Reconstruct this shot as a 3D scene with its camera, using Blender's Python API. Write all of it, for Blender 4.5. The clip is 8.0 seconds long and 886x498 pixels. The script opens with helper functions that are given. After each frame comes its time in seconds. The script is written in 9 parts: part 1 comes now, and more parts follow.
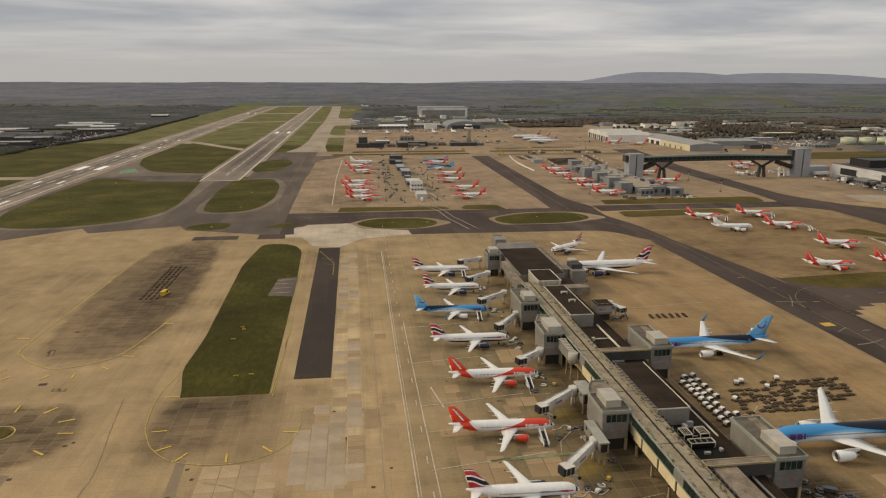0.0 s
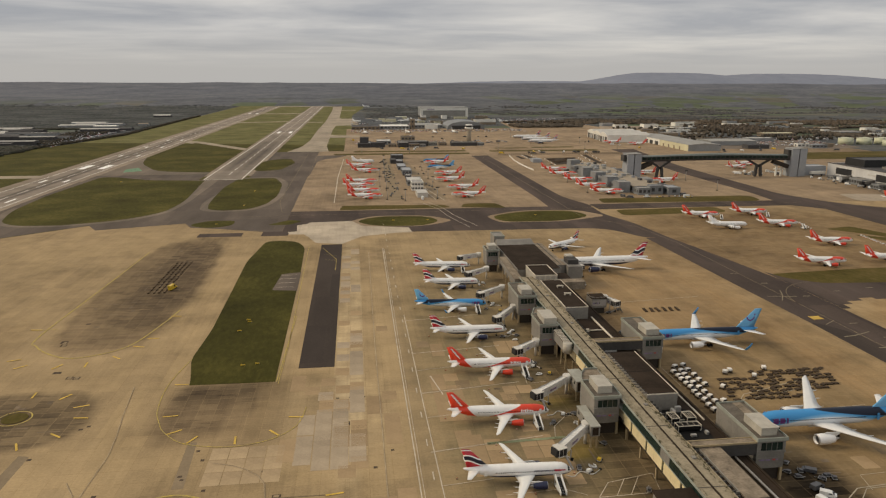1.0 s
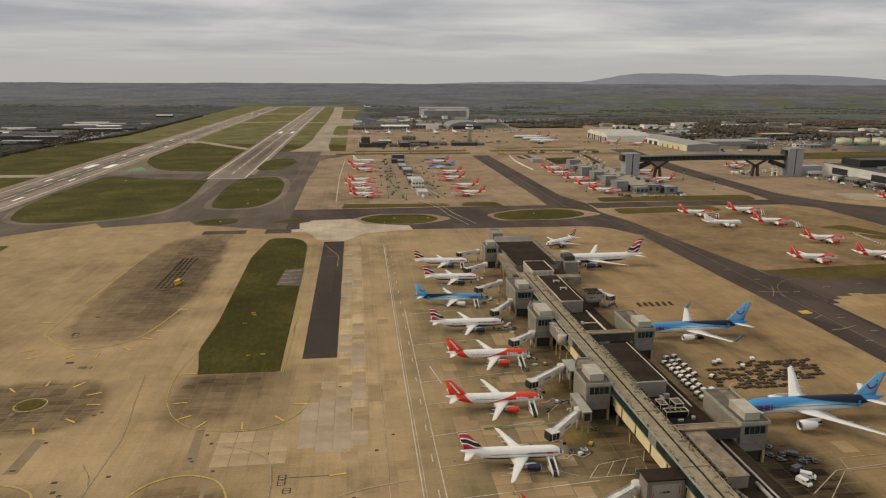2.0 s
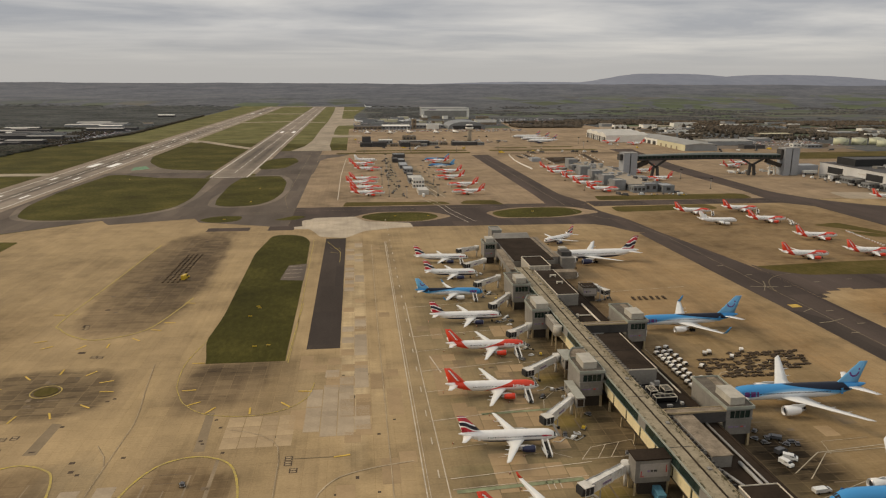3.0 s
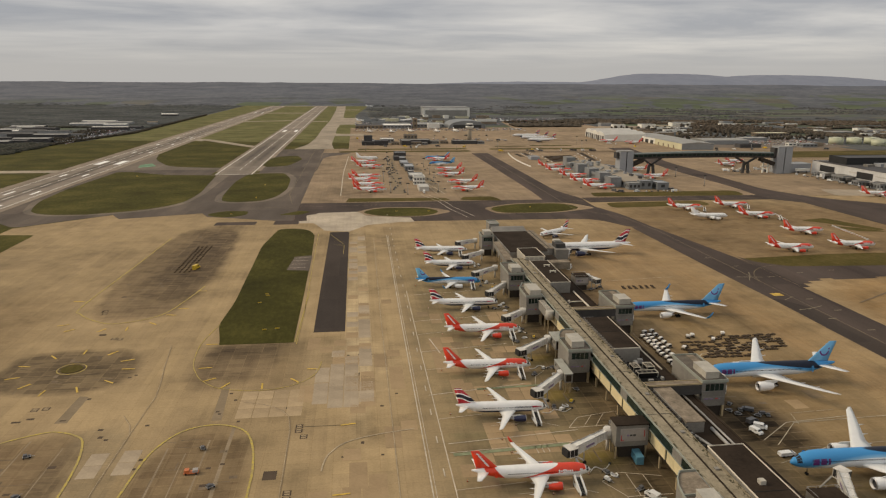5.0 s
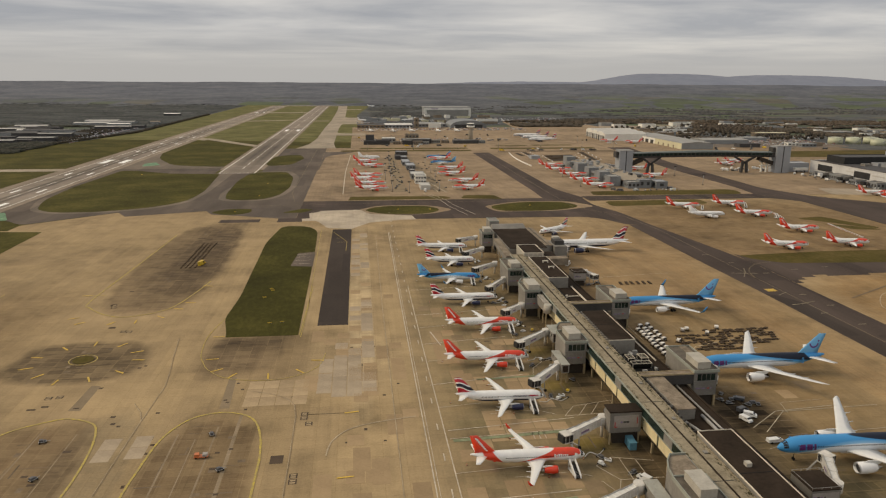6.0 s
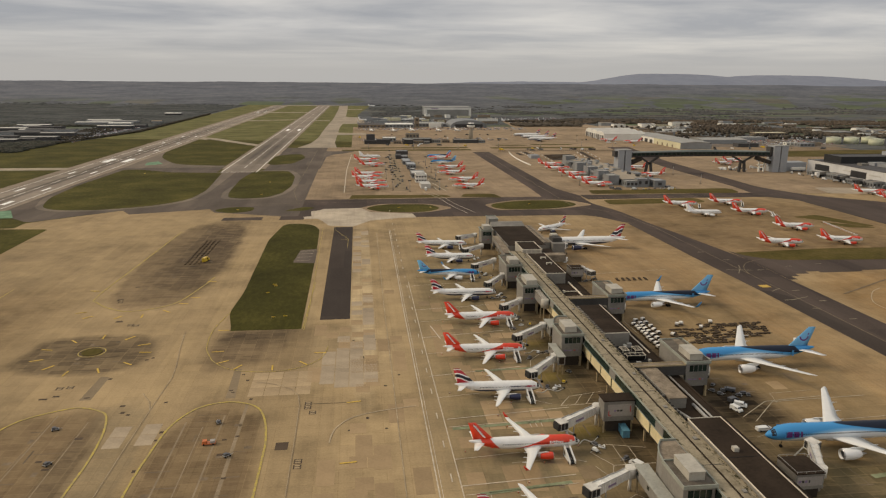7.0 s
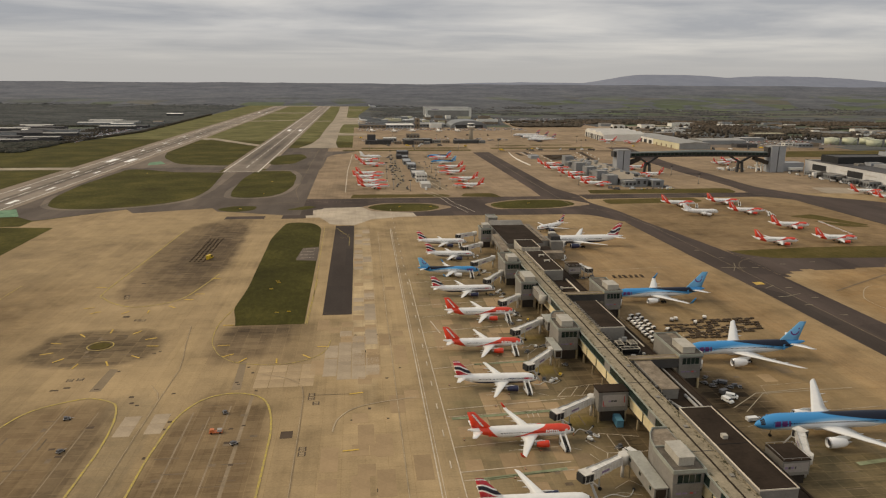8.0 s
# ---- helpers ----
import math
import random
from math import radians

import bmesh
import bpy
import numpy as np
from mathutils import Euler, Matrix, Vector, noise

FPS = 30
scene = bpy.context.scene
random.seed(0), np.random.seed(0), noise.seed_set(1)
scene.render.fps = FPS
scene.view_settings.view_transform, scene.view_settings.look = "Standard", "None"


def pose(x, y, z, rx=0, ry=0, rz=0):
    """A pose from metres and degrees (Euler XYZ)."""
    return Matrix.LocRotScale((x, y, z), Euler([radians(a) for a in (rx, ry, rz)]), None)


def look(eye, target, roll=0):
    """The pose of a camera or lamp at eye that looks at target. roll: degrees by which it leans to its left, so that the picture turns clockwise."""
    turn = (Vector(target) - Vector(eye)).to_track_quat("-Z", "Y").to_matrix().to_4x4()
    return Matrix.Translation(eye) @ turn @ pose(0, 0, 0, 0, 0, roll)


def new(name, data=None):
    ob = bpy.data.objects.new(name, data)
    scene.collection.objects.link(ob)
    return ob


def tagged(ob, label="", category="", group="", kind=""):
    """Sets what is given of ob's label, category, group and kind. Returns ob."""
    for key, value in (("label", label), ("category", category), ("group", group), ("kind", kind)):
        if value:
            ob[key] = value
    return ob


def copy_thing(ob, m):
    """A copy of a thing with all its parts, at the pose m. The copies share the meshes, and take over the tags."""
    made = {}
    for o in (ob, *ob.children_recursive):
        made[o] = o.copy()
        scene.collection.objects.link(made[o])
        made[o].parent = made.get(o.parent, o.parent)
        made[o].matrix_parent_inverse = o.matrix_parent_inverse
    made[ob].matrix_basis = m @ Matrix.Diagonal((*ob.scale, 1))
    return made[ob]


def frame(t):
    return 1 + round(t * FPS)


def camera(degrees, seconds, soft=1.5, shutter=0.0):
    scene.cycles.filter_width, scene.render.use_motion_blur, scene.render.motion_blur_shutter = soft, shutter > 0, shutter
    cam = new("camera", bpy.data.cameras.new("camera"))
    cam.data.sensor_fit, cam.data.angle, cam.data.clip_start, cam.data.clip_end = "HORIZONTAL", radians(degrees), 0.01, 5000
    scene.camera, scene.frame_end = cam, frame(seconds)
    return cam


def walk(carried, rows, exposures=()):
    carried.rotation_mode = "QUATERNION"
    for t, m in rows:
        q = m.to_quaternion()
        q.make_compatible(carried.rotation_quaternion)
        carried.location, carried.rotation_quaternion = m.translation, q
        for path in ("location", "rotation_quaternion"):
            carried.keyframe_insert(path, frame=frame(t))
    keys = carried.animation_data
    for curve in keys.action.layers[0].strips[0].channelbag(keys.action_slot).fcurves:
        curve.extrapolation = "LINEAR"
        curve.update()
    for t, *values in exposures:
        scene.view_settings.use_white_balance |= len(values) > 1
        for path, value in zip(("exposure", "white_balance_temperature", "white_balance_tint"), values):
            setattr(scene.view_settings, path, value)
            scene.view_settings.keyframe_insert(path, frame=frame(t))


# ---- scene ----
cam = camera(65.4, 8.0, 1.2)
PATH = [
    (0, (-1.998, 8.295, 119.79), (-1.997, 10.237, 119.313), 0.10),
    (0.5, (-1.66, 2.751, 119.892), (-1.661, 4.693, 119.416), 0.12),
    (1, (-1.441, -2.812, 119.719), (-1.442, -0.869, 119.243), 0.14),
    (1.5, (-0.916, -8.051, 119.738), (-0.919, -6.108, 119.263), 0.16),
    (3, (-0.183, -24.287, 119.59), (-0.188, -22.344, 119.116), 0.22),
    (3.5, (0.05, -29.461, 119.486), (0.045, -27.518, 119.013), 0.24),
    (4, (0.237, -34.999, 119.377), (0.231, -33.056, 118.904), 0.26),
    (4.5, (0.547, -39.985, 119.331), (0.541, -38.042, 118.857), 0.28),
    (6, (1.091, -53.525, 119.163), (1.08, -51.582, 118.688), 0.34),
    (6.5, (1.309, -57.502, 119.123), (1.298, -55.559, 118.648), 0.36),
    (7, (1.425, -61.615, 119.075), (1.413, -59.673, 118.6), 0.38),
    (7.5, (1.633, -65.571, 119.06), (1.619, -63.627, 118.587), 0.40),
    (8, (1.679, -69.545, 119.024), (1.666, -67.602, 118.551), 0.42),
]
TURN = pose(0, 0, 0, 0, 0, -7.3)  # the runways lie along the y axis
walk(cam, [(t, TURN @ look(eye, target, roll)) for t, eye, target, roll in PATH])

# ---- light ----
scene.view_settings.exposure = 0.0
SUN_AZ, SUN_EL = 292.0, 34.0   # degrees, clockwise from the y axis; behind thin cloud
sun = new("sun", bpy.data.lights.new("sun", "SUN"))
sun.data.energy, sun.data.angle, sun.data.color = 2.0, radians(22), (1.0, 0.82, 0.58)
_a, _e = radians(SUN_AZ), radians(SUN_EL)
sun.matrix_world = look((0, 0, 0), (-math.sin(_a) * math.cos(_e), -math.cos(_a) * math.cos(_e), -math.sin(_e)))

world = bpy.data.worlds.new("overcast")
scene.world = world
world.use_nodes = True
wn, wl = world.node_tree.nodes, world.node_tree.links
wn.clear()


def wnode(kind, **inputs):
    n = wn.new(kind)
    for k, v in inputs.items():
        n.inputs[k].default_value = v
    return n


def wmath(op, a, b=None, clamp=False):
    n = wn.new("ShaderNodeMath")
    n.operation, n.use_clamp = op, clamp
    for i, v in enumerate((a, b)):
        if v is None:
            continue
        if isinstance(v, (int, float)):
            n.inputs[i].default_value = v
        else:
            wl.new(v, n.inputs[i])
    return n.outputs[0]


def wmix(fac, a, b):
    n = wn.new("ShaderNodeMix")
    n.data_type = "RGBA"
    for sock, v in ((n.inputs["Factor"], fac), (n.inputs[6], a), (n.inputs[7], b)):
        if isinstance(v, (int, float, tuple)):
            sock.default_value = v
        else:
            wl.new(v, sock)
    return n.outputs[2]


sky = wn.new("ShaderNodeTexSky")
sky.sky_type, sky.sun_disc = "NISHITA", False
sky.sun_elevation, sky.sun_rotation = radians(SUN_EL), radians(SUN_AZ)
coord = wn.new("ShaderNodeTexCoord")
sep = wn.new("ShaderNodeSeparateXYZ")
wl.new(coord.outputs["Generated"], sep.inputs[0])
# a flat cloud deck: the direction is carried to a level sheet overhead
up = wmath("MAXIMUM", sep.outputs[2], 0.0)
den = wmath("ADD", up, 0.05)
comb = wn.new("ShaderNodeCombineXYZ")
wl.new(wmath("ADD", wmath("MULTIPLY", wmath("DIVIDE", sep.outputs[0], den), 0.8), 7.9), comb.inputs[0])
wl.new(wmath("DIVIDE", sep.outputs[1], den), comb.inputs[1])
n1 = wnode("ShaderNodeTexNoise", Scale=0.5, Detail=7.0, Roughness=0.54, Distortion=0.3)
n2 = wnode("ShaderNodeTexNoise", Scale=0.17, Detail=4.0, Roughness=0.5)
for n in (n1, n2):
    wl.new(comb.outputs[0], n.inputs["Vector"])
ramp = wn.new("ShaderNodeValToRGB")
wl.new(n1.outputs[0], ramp.inputs[0])
ramp.color_ramp.elements[0].position, ramp.color_ramp.elements[0].color = 0.36, (0.372, 0.378, 0.394, 1)
ramp.color_ramp.elements[1].position, ramp.color_ramp.elements[1].color = 0.68, (0.655, 0.63, 0.592, 1)
big = wn.new("ShaderNodeValToRGB")
wl.new(n2.outputs[0], big.inputs[0])
big.color_ramp.elements[0].position, big.color_ramp.elements[0].color = 0.35, (0.80, 0.81, 0.84, 1)
big.color_ramp.elements[1].position, big.color_ramp.elements[1].color = 0.65, (1.18, 1.16, 1.12, 1)
mul = wn.new("ShaderNodeMix")
mul.data_type, mul.blend_type = "RGBA", "MULTIPLY"
mul.inputs["Factor"].default_value = 1.0
wl.new(ramp.outputs[0], mul.inputs[6])
wl.new(big.outputs[0], mul.inputs[7])
# towards the horizon the deck melts into an even grey
low = wmath("MULTIPLY", wmath("SUBTRACT", 0.072, up), 17.0, True)
clouds = wmix(low, mul.outputs[2], (0.420, 0.407, 0.390, 1))
bg1, bg2 = wnode("ShaderNodeBackground", Strength=0.05), wnode("ShaderNodeBackground", Strength=1.155)
wl.new(sky.outputs[0], bg1.inputs[0])
wl.new(clouds, bg2.inputs[0])
mixs = wnode("ShaderNodeMixShader", Fac=0.93)
wl.new(bg1.outputs[0], mixs.inputs[1])
wl.new(bg2.outputs[0], mixs.inputs[2])
wo = wn.new("ShaderNodeOutputWorld")
wl.new(mixs.outputs[0], wo.inputs[0])


# ---- materials ----
class Nodes:
    """A small builder for one material's nodes."""

    def __init__(self, name, rough=0.8, metal=0.0):
        self.m = bpy.data.materials.new(name)
        self.m.use_nodes = True
        self.t = self.m.node_tree
        self.b = self.t.nodes["Principled BSDF"]
        self.b.inputs["Roughness"].default_value = rough
        self.b.inputs["Metallic"].default_value = metal
        self.b.inputs["Specular IOR Level"].default_value = 0.08 if rough >= 0.85 else 0.5
        self.c = self.t.nodes.new("ShaderNodeTexCoord").outputs["Object"]

    def put(self, sock, v):
        if isinstance(v, (int, float, tuple)):
            sock.default_value = v
        else:
            self.t.links.new(v, sock)

    def math(self, op, a, b=0.0, clamp=False):
        n = self.t.nodes.new("ShaderNodeMath")
        n.operation, n.use_clamp = op, clamp
        self.put(n.inputs[0], a)
        self.put(n.inputs[1], b)
        return n.outputs[0]

    def xyz(self, v=None):
        n = self.t.nodes.new("ShaderNodeSeparateXYZ")
        self.t.links.new(v or self.c, n.inputs[0])
        return n.outputs

    def mapped(self, scale=(1, 1, 1), turn=0.0):
        n = self.t.nodes.new("ShaderNodeMapping")
        n.inputs["Scale"].default_value = scale
        n.inputs["Rotation"].default_value = (0, 0, turn)
        self.t.links.new(self.c, n.inputs[0])
        return n.outputs[0]

    def noise(self, scale, detail=4.0, rough=0.55, vec=None):
        n = self.t.nodes.new("ShaderNodeTexNoise")
        n.inputs["Scale"].default_value, n.inputs["Detail"].default_value, n.inputs["Roughness"].default_value = scale, detail, rough
        self.t.links.new(vec or self.c, n.inputs["Vector"])
        return n.outputs[0]

    def ramp(self, fac, stops):
        n = self.t.nodes.new("ShaderNodeValToRGB")
        self.put(n.inputs[0], fac)
        e = n.color_ramp.elements
        while len(e) < len(stops):
            e.new(0.5)
        for el, (p, c) in zip(e, stops):
            el.position = p
            el.color = (*c, 1) if len(c) == 3 else c
        return n.outputs[0]

    def band(self, v, lo, hi):
        """0 below lo, 1 above hi, straight between."""
        return self.math("MULTIPLY", self.math("SUBTRACT", v, lo), 1.0 / (hi - lo), True)

    def mix(self, fac, a, b, mode="MIX"):
        n = self.t.nodes.new("ShaderNodeMix")
        n.data_type, n.blend_type = "RGBA", mode
        self.put(n.inputs["Factor"], fac)
        self.put(n.inputs[6], a if not isinstance(a, tuple) else (*a[:3], 1))
        self.put(n.inputs[7], b if not isinstance(b, tuple) else (*b[:3], 1))
        return n.outputs[2]

    def bump(self, height, strength=0.3, dist=0.05):
        n = self.t.nodes.new("ShaderNodeBump")
        n.inputs["Strength"].default_value, n.inputs["Distance"].default_value = strength, dist
        self.t.links.new(height, n.inputs["Height"])
        self.t.links.new(n.outputs[0], self.b.inputs["Normal"])

    def random(self):
        return self.t.nodes.new("ShaderNodeObjectInfo").outputs["Random"]

    def done(self, colour):
        self.put(self.b.inputs["Base Color"], colour if not isinstance(colour, tuple) else (*colour[:3], 1))
        return self.m


def worn(name, colour, rough=0.75, metal=0.0, large=0.15, fine=2.0, depth=0.22, rand=0.0, bump=0.0, gloss=0.5):
    """Paint, panel or roofing with stains at two scales."""
    n = Nodes(name, rough, metal)
    n.b.inputs["Specular IOR Level"].default_value = min(gloss, 0.1) if rough >= 0.85 else gloss
    a = n.noise(large, 5.0, 0.6)
    b = n.noise(fine, 4.0, 0.6)
    v = n.math("ADD", n.math("MULTIPLY", a, 0.65), n.math("MULTIPLY", b, 0.35))
    lo = tuple(c * (1 - depth) for c in colour)
    hi = tuple(min(1.0, c * (1 + depth)) for c in colour)
    col = n.ramp(v, [(0.33, lo), (0.67, hi)])
    if rand:
        r = n.ramp(n.random(), [(0.0, (1 - rand,) * 3), (1.0, (1 + rand,) * 3)])
        col = n.mix(1.0, col, r, "MULTIPLY")
    if bump:
        n.bump(b, bump)
    return n.done(col)


def concrete(name, tone, panel=7.5, dark=0.55, toned_areas=(), rubber=()):
    n = Nodes(name, 0.85)
    br = n.t.nodes.new("ShaderNodeTexBrick")
    br.offset, br.squash = 0.0, 1.0
    n.t.links.new(n.c, br.inputs["Vector"])
    br.inputs["Scale"].default_value = 1.0
    br.inputs["Brick Width"].default_value = br.inputs["Row Height"].default_value = panel
    br.inputs["Mortar Size"].default_value, br.inputs["Mortar Smooth"].default_value = 0.09, 0.4
    br.inputs["Color1"].default_value = (0.955, 0.955, 0.96, 1)
    br.inputs["Color2"].default_value = (1.035, 1.03, 1.025, 1)
    br.inputs["Mortar"].default_value = (0.85, 0.83, 0.80, 1)
    lanes = n.t.nodes.new("ShaderNodeTexBrick")
    lanes.offset, lanes.squash = 0.35, 1.0
    n.t.links.new(n.c, lanes.inputs["Vector"])
    lanes.inputs["Scale"].default_value, lanes.inputs["Mortar Size"].default_value = 1.0, 0.0
    lanes.inputs["Brick Width"].default_value, lanes.inputs["Row Height"].default_value = panel, panel * 5
    lanes.inputs["Color1"].default_value, lanes.inputs["Color2"].default_value = (0.0, 0.0, 0.0, 1), (1.0, 1.0, 1.0, 1)
    lane = lanes.outputs[0]
    big = n.noise(0.012, 5.0, 0.6)
    mid = n.noise(0.08, 6.0, 0.64, n.mapped((0.7, 0.6, 1.0)))
    streak = n.noise(0.5, 3.0, 0.5, n.mapped((1.0, 0.02, 1.0)))
    fine = n.noise(1.3, 3.0, 0.6)
    v = n.math("ADD", n.math("MULTIPLY", big, 0.5), n.math("MULTIPLY", mid, 0.38))
    v = n.math("ADD", v, n.math("MULTIPLY", streak, 0.12))
    lo, hi = tuple(c * dark for c in tone), tuple(c * 1.28 for c in tone)
    col = n.ramp(v, [(0.34, lo), (0.47, tuple(c * 0.9 for c in tone)), (0.66, hi)])
    col = n.mix(1.0, col, br.outputs[0], "MULTIPLY")
    col = n.mix(1.0, col, n.ramp(fine, [(0.3, (0.9, 0.9, 0.9)), (0.7, (1.08, 1.08, 1.08))]), "MULTIPLY")
    col = n.mix(1.0, col, n.ramp(lane, [(0.0, (0.95, 0.95, 0.96)), (1.0, (1.05, 1.05, 1.04))]), "MULTIPLY")
    for cx, w, y0, y1 in rubber:
        dx = n.math("ABSOLUTE", n.math("SUBTRACT", n.math("ABSOLUTE", n.math("SUBTRACT", n.xyz()[0], cx)), w * 0.5))
        f = n.math("SUBTRACT", 1.0, n.band(n.math("ADD", dx, n.math("MULTIPLY", streak, 6.0)), 3.0, w))
        f = n.math("MULTIPLY", f, n.math("MULTIPLY", n.band(n.xyz()[1], y0, y0 + 200), n.math("SUBTRACT", 1.0, n.band(n.xyz()[1], y1 - 400, y1))))
        col = n.mix(f, col, n.mix(1.0, col, (0.42, 0.42, 0.43), "MULTIPLY"))
    # tints: old rubber, fuel and oil where aircraft stand, shade painted under the pier
    px, py = n.xyz()[0], n.xyz()[1]
    if toned_areas:
        bay = n.t.nodes.new("ShaderNodeTexBrick")
        bay.offset, bay.squash = 0.0, 1.0
        n.t.links.new(n.c, bay.inputs["Vector"])
        bay.inputs["Scale"].default_value, bay.inputs["Mortar Size"].default_value, bay.inputs["Mortar Smooth"].default_value = 1.0, 0.16, 0.5
        bay.inputs["Brick Width"].default_value, bay.inputs["Row Height"].default_value = 6.2, 4.4
        bay.inputs["Color1"].default_value, bay.inputs["Color2"].default_value = (0.55, 0.55, 0.55, 1), (1.05, 1.05, 1.05, 1)
        bay.inputs["Mortar"].default_value = (0.30, 0.30, 0.30, 1)
        scuff = n.band(n.noise(0.42, 4.0, 0.6, n.mapped((0.22, 1.0, 1.0))), 0.54, 0.68)
        grime = n.math("ADD", n.math("MULTIPLY", n.xyz(bay.outputs[0])[0], 0.8), n.math("MULTIPLY", scuff, 0.55))
    for cx, cy, rx, ry, soft, tint, strength in toned_areas:
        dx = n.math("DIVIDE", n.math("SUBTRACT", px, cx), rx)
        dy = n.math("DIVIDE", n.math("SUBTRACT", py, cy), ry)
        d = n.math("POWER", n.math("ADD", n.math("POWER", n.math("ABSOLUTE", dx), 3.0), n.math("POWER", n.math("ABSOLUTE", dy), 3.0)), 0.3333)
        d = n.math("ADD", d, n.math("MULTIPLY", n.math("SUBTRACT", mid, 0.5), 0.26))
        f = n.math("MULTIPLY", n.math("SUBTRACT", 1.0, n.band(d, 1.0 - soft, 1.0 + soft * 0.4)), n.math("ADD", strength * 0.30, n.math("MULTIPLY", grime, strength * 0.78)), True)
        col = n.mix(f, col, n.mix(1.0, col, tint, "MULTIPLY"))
    return n.done(col)


def asphalt(name, tone):
    n = Nodes(name, 0.9)
    big = n.noise(0.03, 5.0, 0.6, n.mapped((1, 0.3, 1)))
    fine = n.noise(0.8, 4.0, 0.65)
    lay = n.t.nodes.new("ShaderNodeTexBrick")
    lay.offset, lay.squash = 0.4, 1.0
    n.t.links.new(n.c, lay.inputs["Vector"])
    lay.inputs["Scale"].default_value, lay.inputs["Mortar Size"].default_value = 1.0, 0.0
    lay.inputs["Brick Width"].default_value, lay.inputs["Row Height"].default_value = 13.0, 47.0
    lay.inputs["Color1"].default_value, lay.inputs["Color2"].default_value = (0.86, 0.87, 0.89, 1), (1.16, 1.14, 1.12, 1)
    v = n.math("ADD", n.math("MULTIPLY", big, 0.7), n.math("MULTIPLY", fine, 0.3))
    col = n.ramp(v, [(0.32, tuple(c * 0.72 for c in tone)), (0.68, tuple(c * 1.4 for c in tone))])
    return n.done(n.mix(1.0, col, lay.outputs[0], "MULTIPLY"))


def turf(name, tone, dry):
    n = Nodes(name, 0.95)
    big = n.noise(0.02, 5.0, 0.6)
    fine = n.noise(0.4, 5.0, 0.7, n.mapped((1, 0.4, 1)))
    v = n.math("ADD", n.math("MULTIPLY", big, 0.6), n.math("MULTIPLY", fine, 0.4))
    n.bump(fine, 0.5, 0.2)
    return n.done(n.ramp(v, [(0.34, tuple(c * 0.55 for c in tone)), (0.5, tone), (0.66, dry)]))


STAINS_WEST = [
    (-123, 416, 28, 119, 0.09, (0.57, 0.56, 0.59), 1.0), (-115, 428, 22, 106, 0.4, (0.58, 0.58, 0.61), 1.0), (-112, 452, 16, 80, 0.6, (0.74, 0.74, 0.76), 1.0), (-190, 250, 34, 90, 0.7, (0.78, 0.76, 0.74), 1.0),
    (-127, 241.5, 28.5, 24, 0.14, (0.38, 0.38, 0.41), 1.0), (-124, 243, 16, 13, 0.6, (0.66, 0.66, 0.68), 1.0),
    (-117, 118, 23, 68, 0.14, (0.58, 0.55, 0.55), 1.0), (-58.5, 118, 18.5, 69, 0.14, (0.56, 0.53, 0.53), 1.0),
    (-53, 258, 24, 9, 0.7, (0.55, 0.55, 0.57), 1.0), (-64, 240, 14, 25, 0.25, (0.60, 0.59, 0.61), 1.0), (-42, 240, 16, 24, 0.4, (0.86, 0.85, 0.86), 1.0), (-30, 240, 22, 40, 0.4, (0.8, 0.8, 0.8), 1.0), (-205, 300, 40, 60, 0.6, (0.8, 0.78, 0.76), 1.0)]
TINTS_STRIP = [
    (-100, 195, 60, 14, 0.6, (1.12, 1.12, 1.12), 1.0), (-84, 330, 11, 140, 0.5, (1.14, 1.14, 1.13), 1.0),
    (54, 230, 36, 210, 0.35, (0.68, 0.72, 0.73), 1.0), (78, 230, 14, 240, 0.6, (0.80, 0.79, 0.77), 1.0),
    (158, 195, 38, 105, 0.15, (0.88, 0.91, 0.90), 1.0), (208, 210, 17, 200, 0.3, (1.12, 1.10, 1.06), 1.0),
    (133, 168, 13, 17, 0.5, (0.30, 0.30, 0.33), 1.0), (142, 94, 34, 34, 0.3, (0.42, 0.46, 0.45), 1.0),
    (135, 140, 16, 26, 0.5, (0.7, 0.72, 0.72), 1.0)]
# the (87, 200) entry paints the shade under the pier into the ground
STAINS_AND_SHADE_PIER = [
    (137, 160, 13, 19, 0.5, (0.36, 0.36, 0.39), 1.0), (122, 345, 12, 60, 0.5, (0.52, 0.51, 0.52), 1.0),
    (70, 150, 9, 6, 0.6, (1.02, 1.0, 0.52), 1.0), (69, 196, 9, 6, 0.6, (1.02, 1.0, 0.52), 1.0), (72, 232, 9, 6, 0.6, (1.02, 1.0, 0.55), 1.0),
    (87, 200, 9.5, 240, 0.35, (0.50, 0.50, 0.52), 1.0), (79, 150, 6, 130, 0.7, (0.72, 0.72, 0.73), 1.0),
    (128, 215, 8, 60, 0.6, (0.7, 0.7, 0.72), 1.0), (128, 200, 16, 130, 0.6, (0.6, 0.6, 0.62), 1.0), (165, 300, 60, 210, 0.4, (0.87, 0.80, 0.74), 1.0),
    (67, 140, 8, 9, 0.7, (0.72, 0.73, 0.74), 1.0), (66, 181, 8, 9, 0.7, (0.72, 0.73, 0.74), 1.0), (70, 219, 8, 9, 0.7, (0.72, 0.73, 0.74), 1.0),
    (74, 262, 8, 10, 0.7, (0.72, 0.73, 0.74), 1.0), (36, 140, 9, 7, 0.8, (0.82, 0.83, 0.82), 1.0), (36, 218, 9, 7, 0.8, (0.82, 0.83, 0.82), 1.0)]
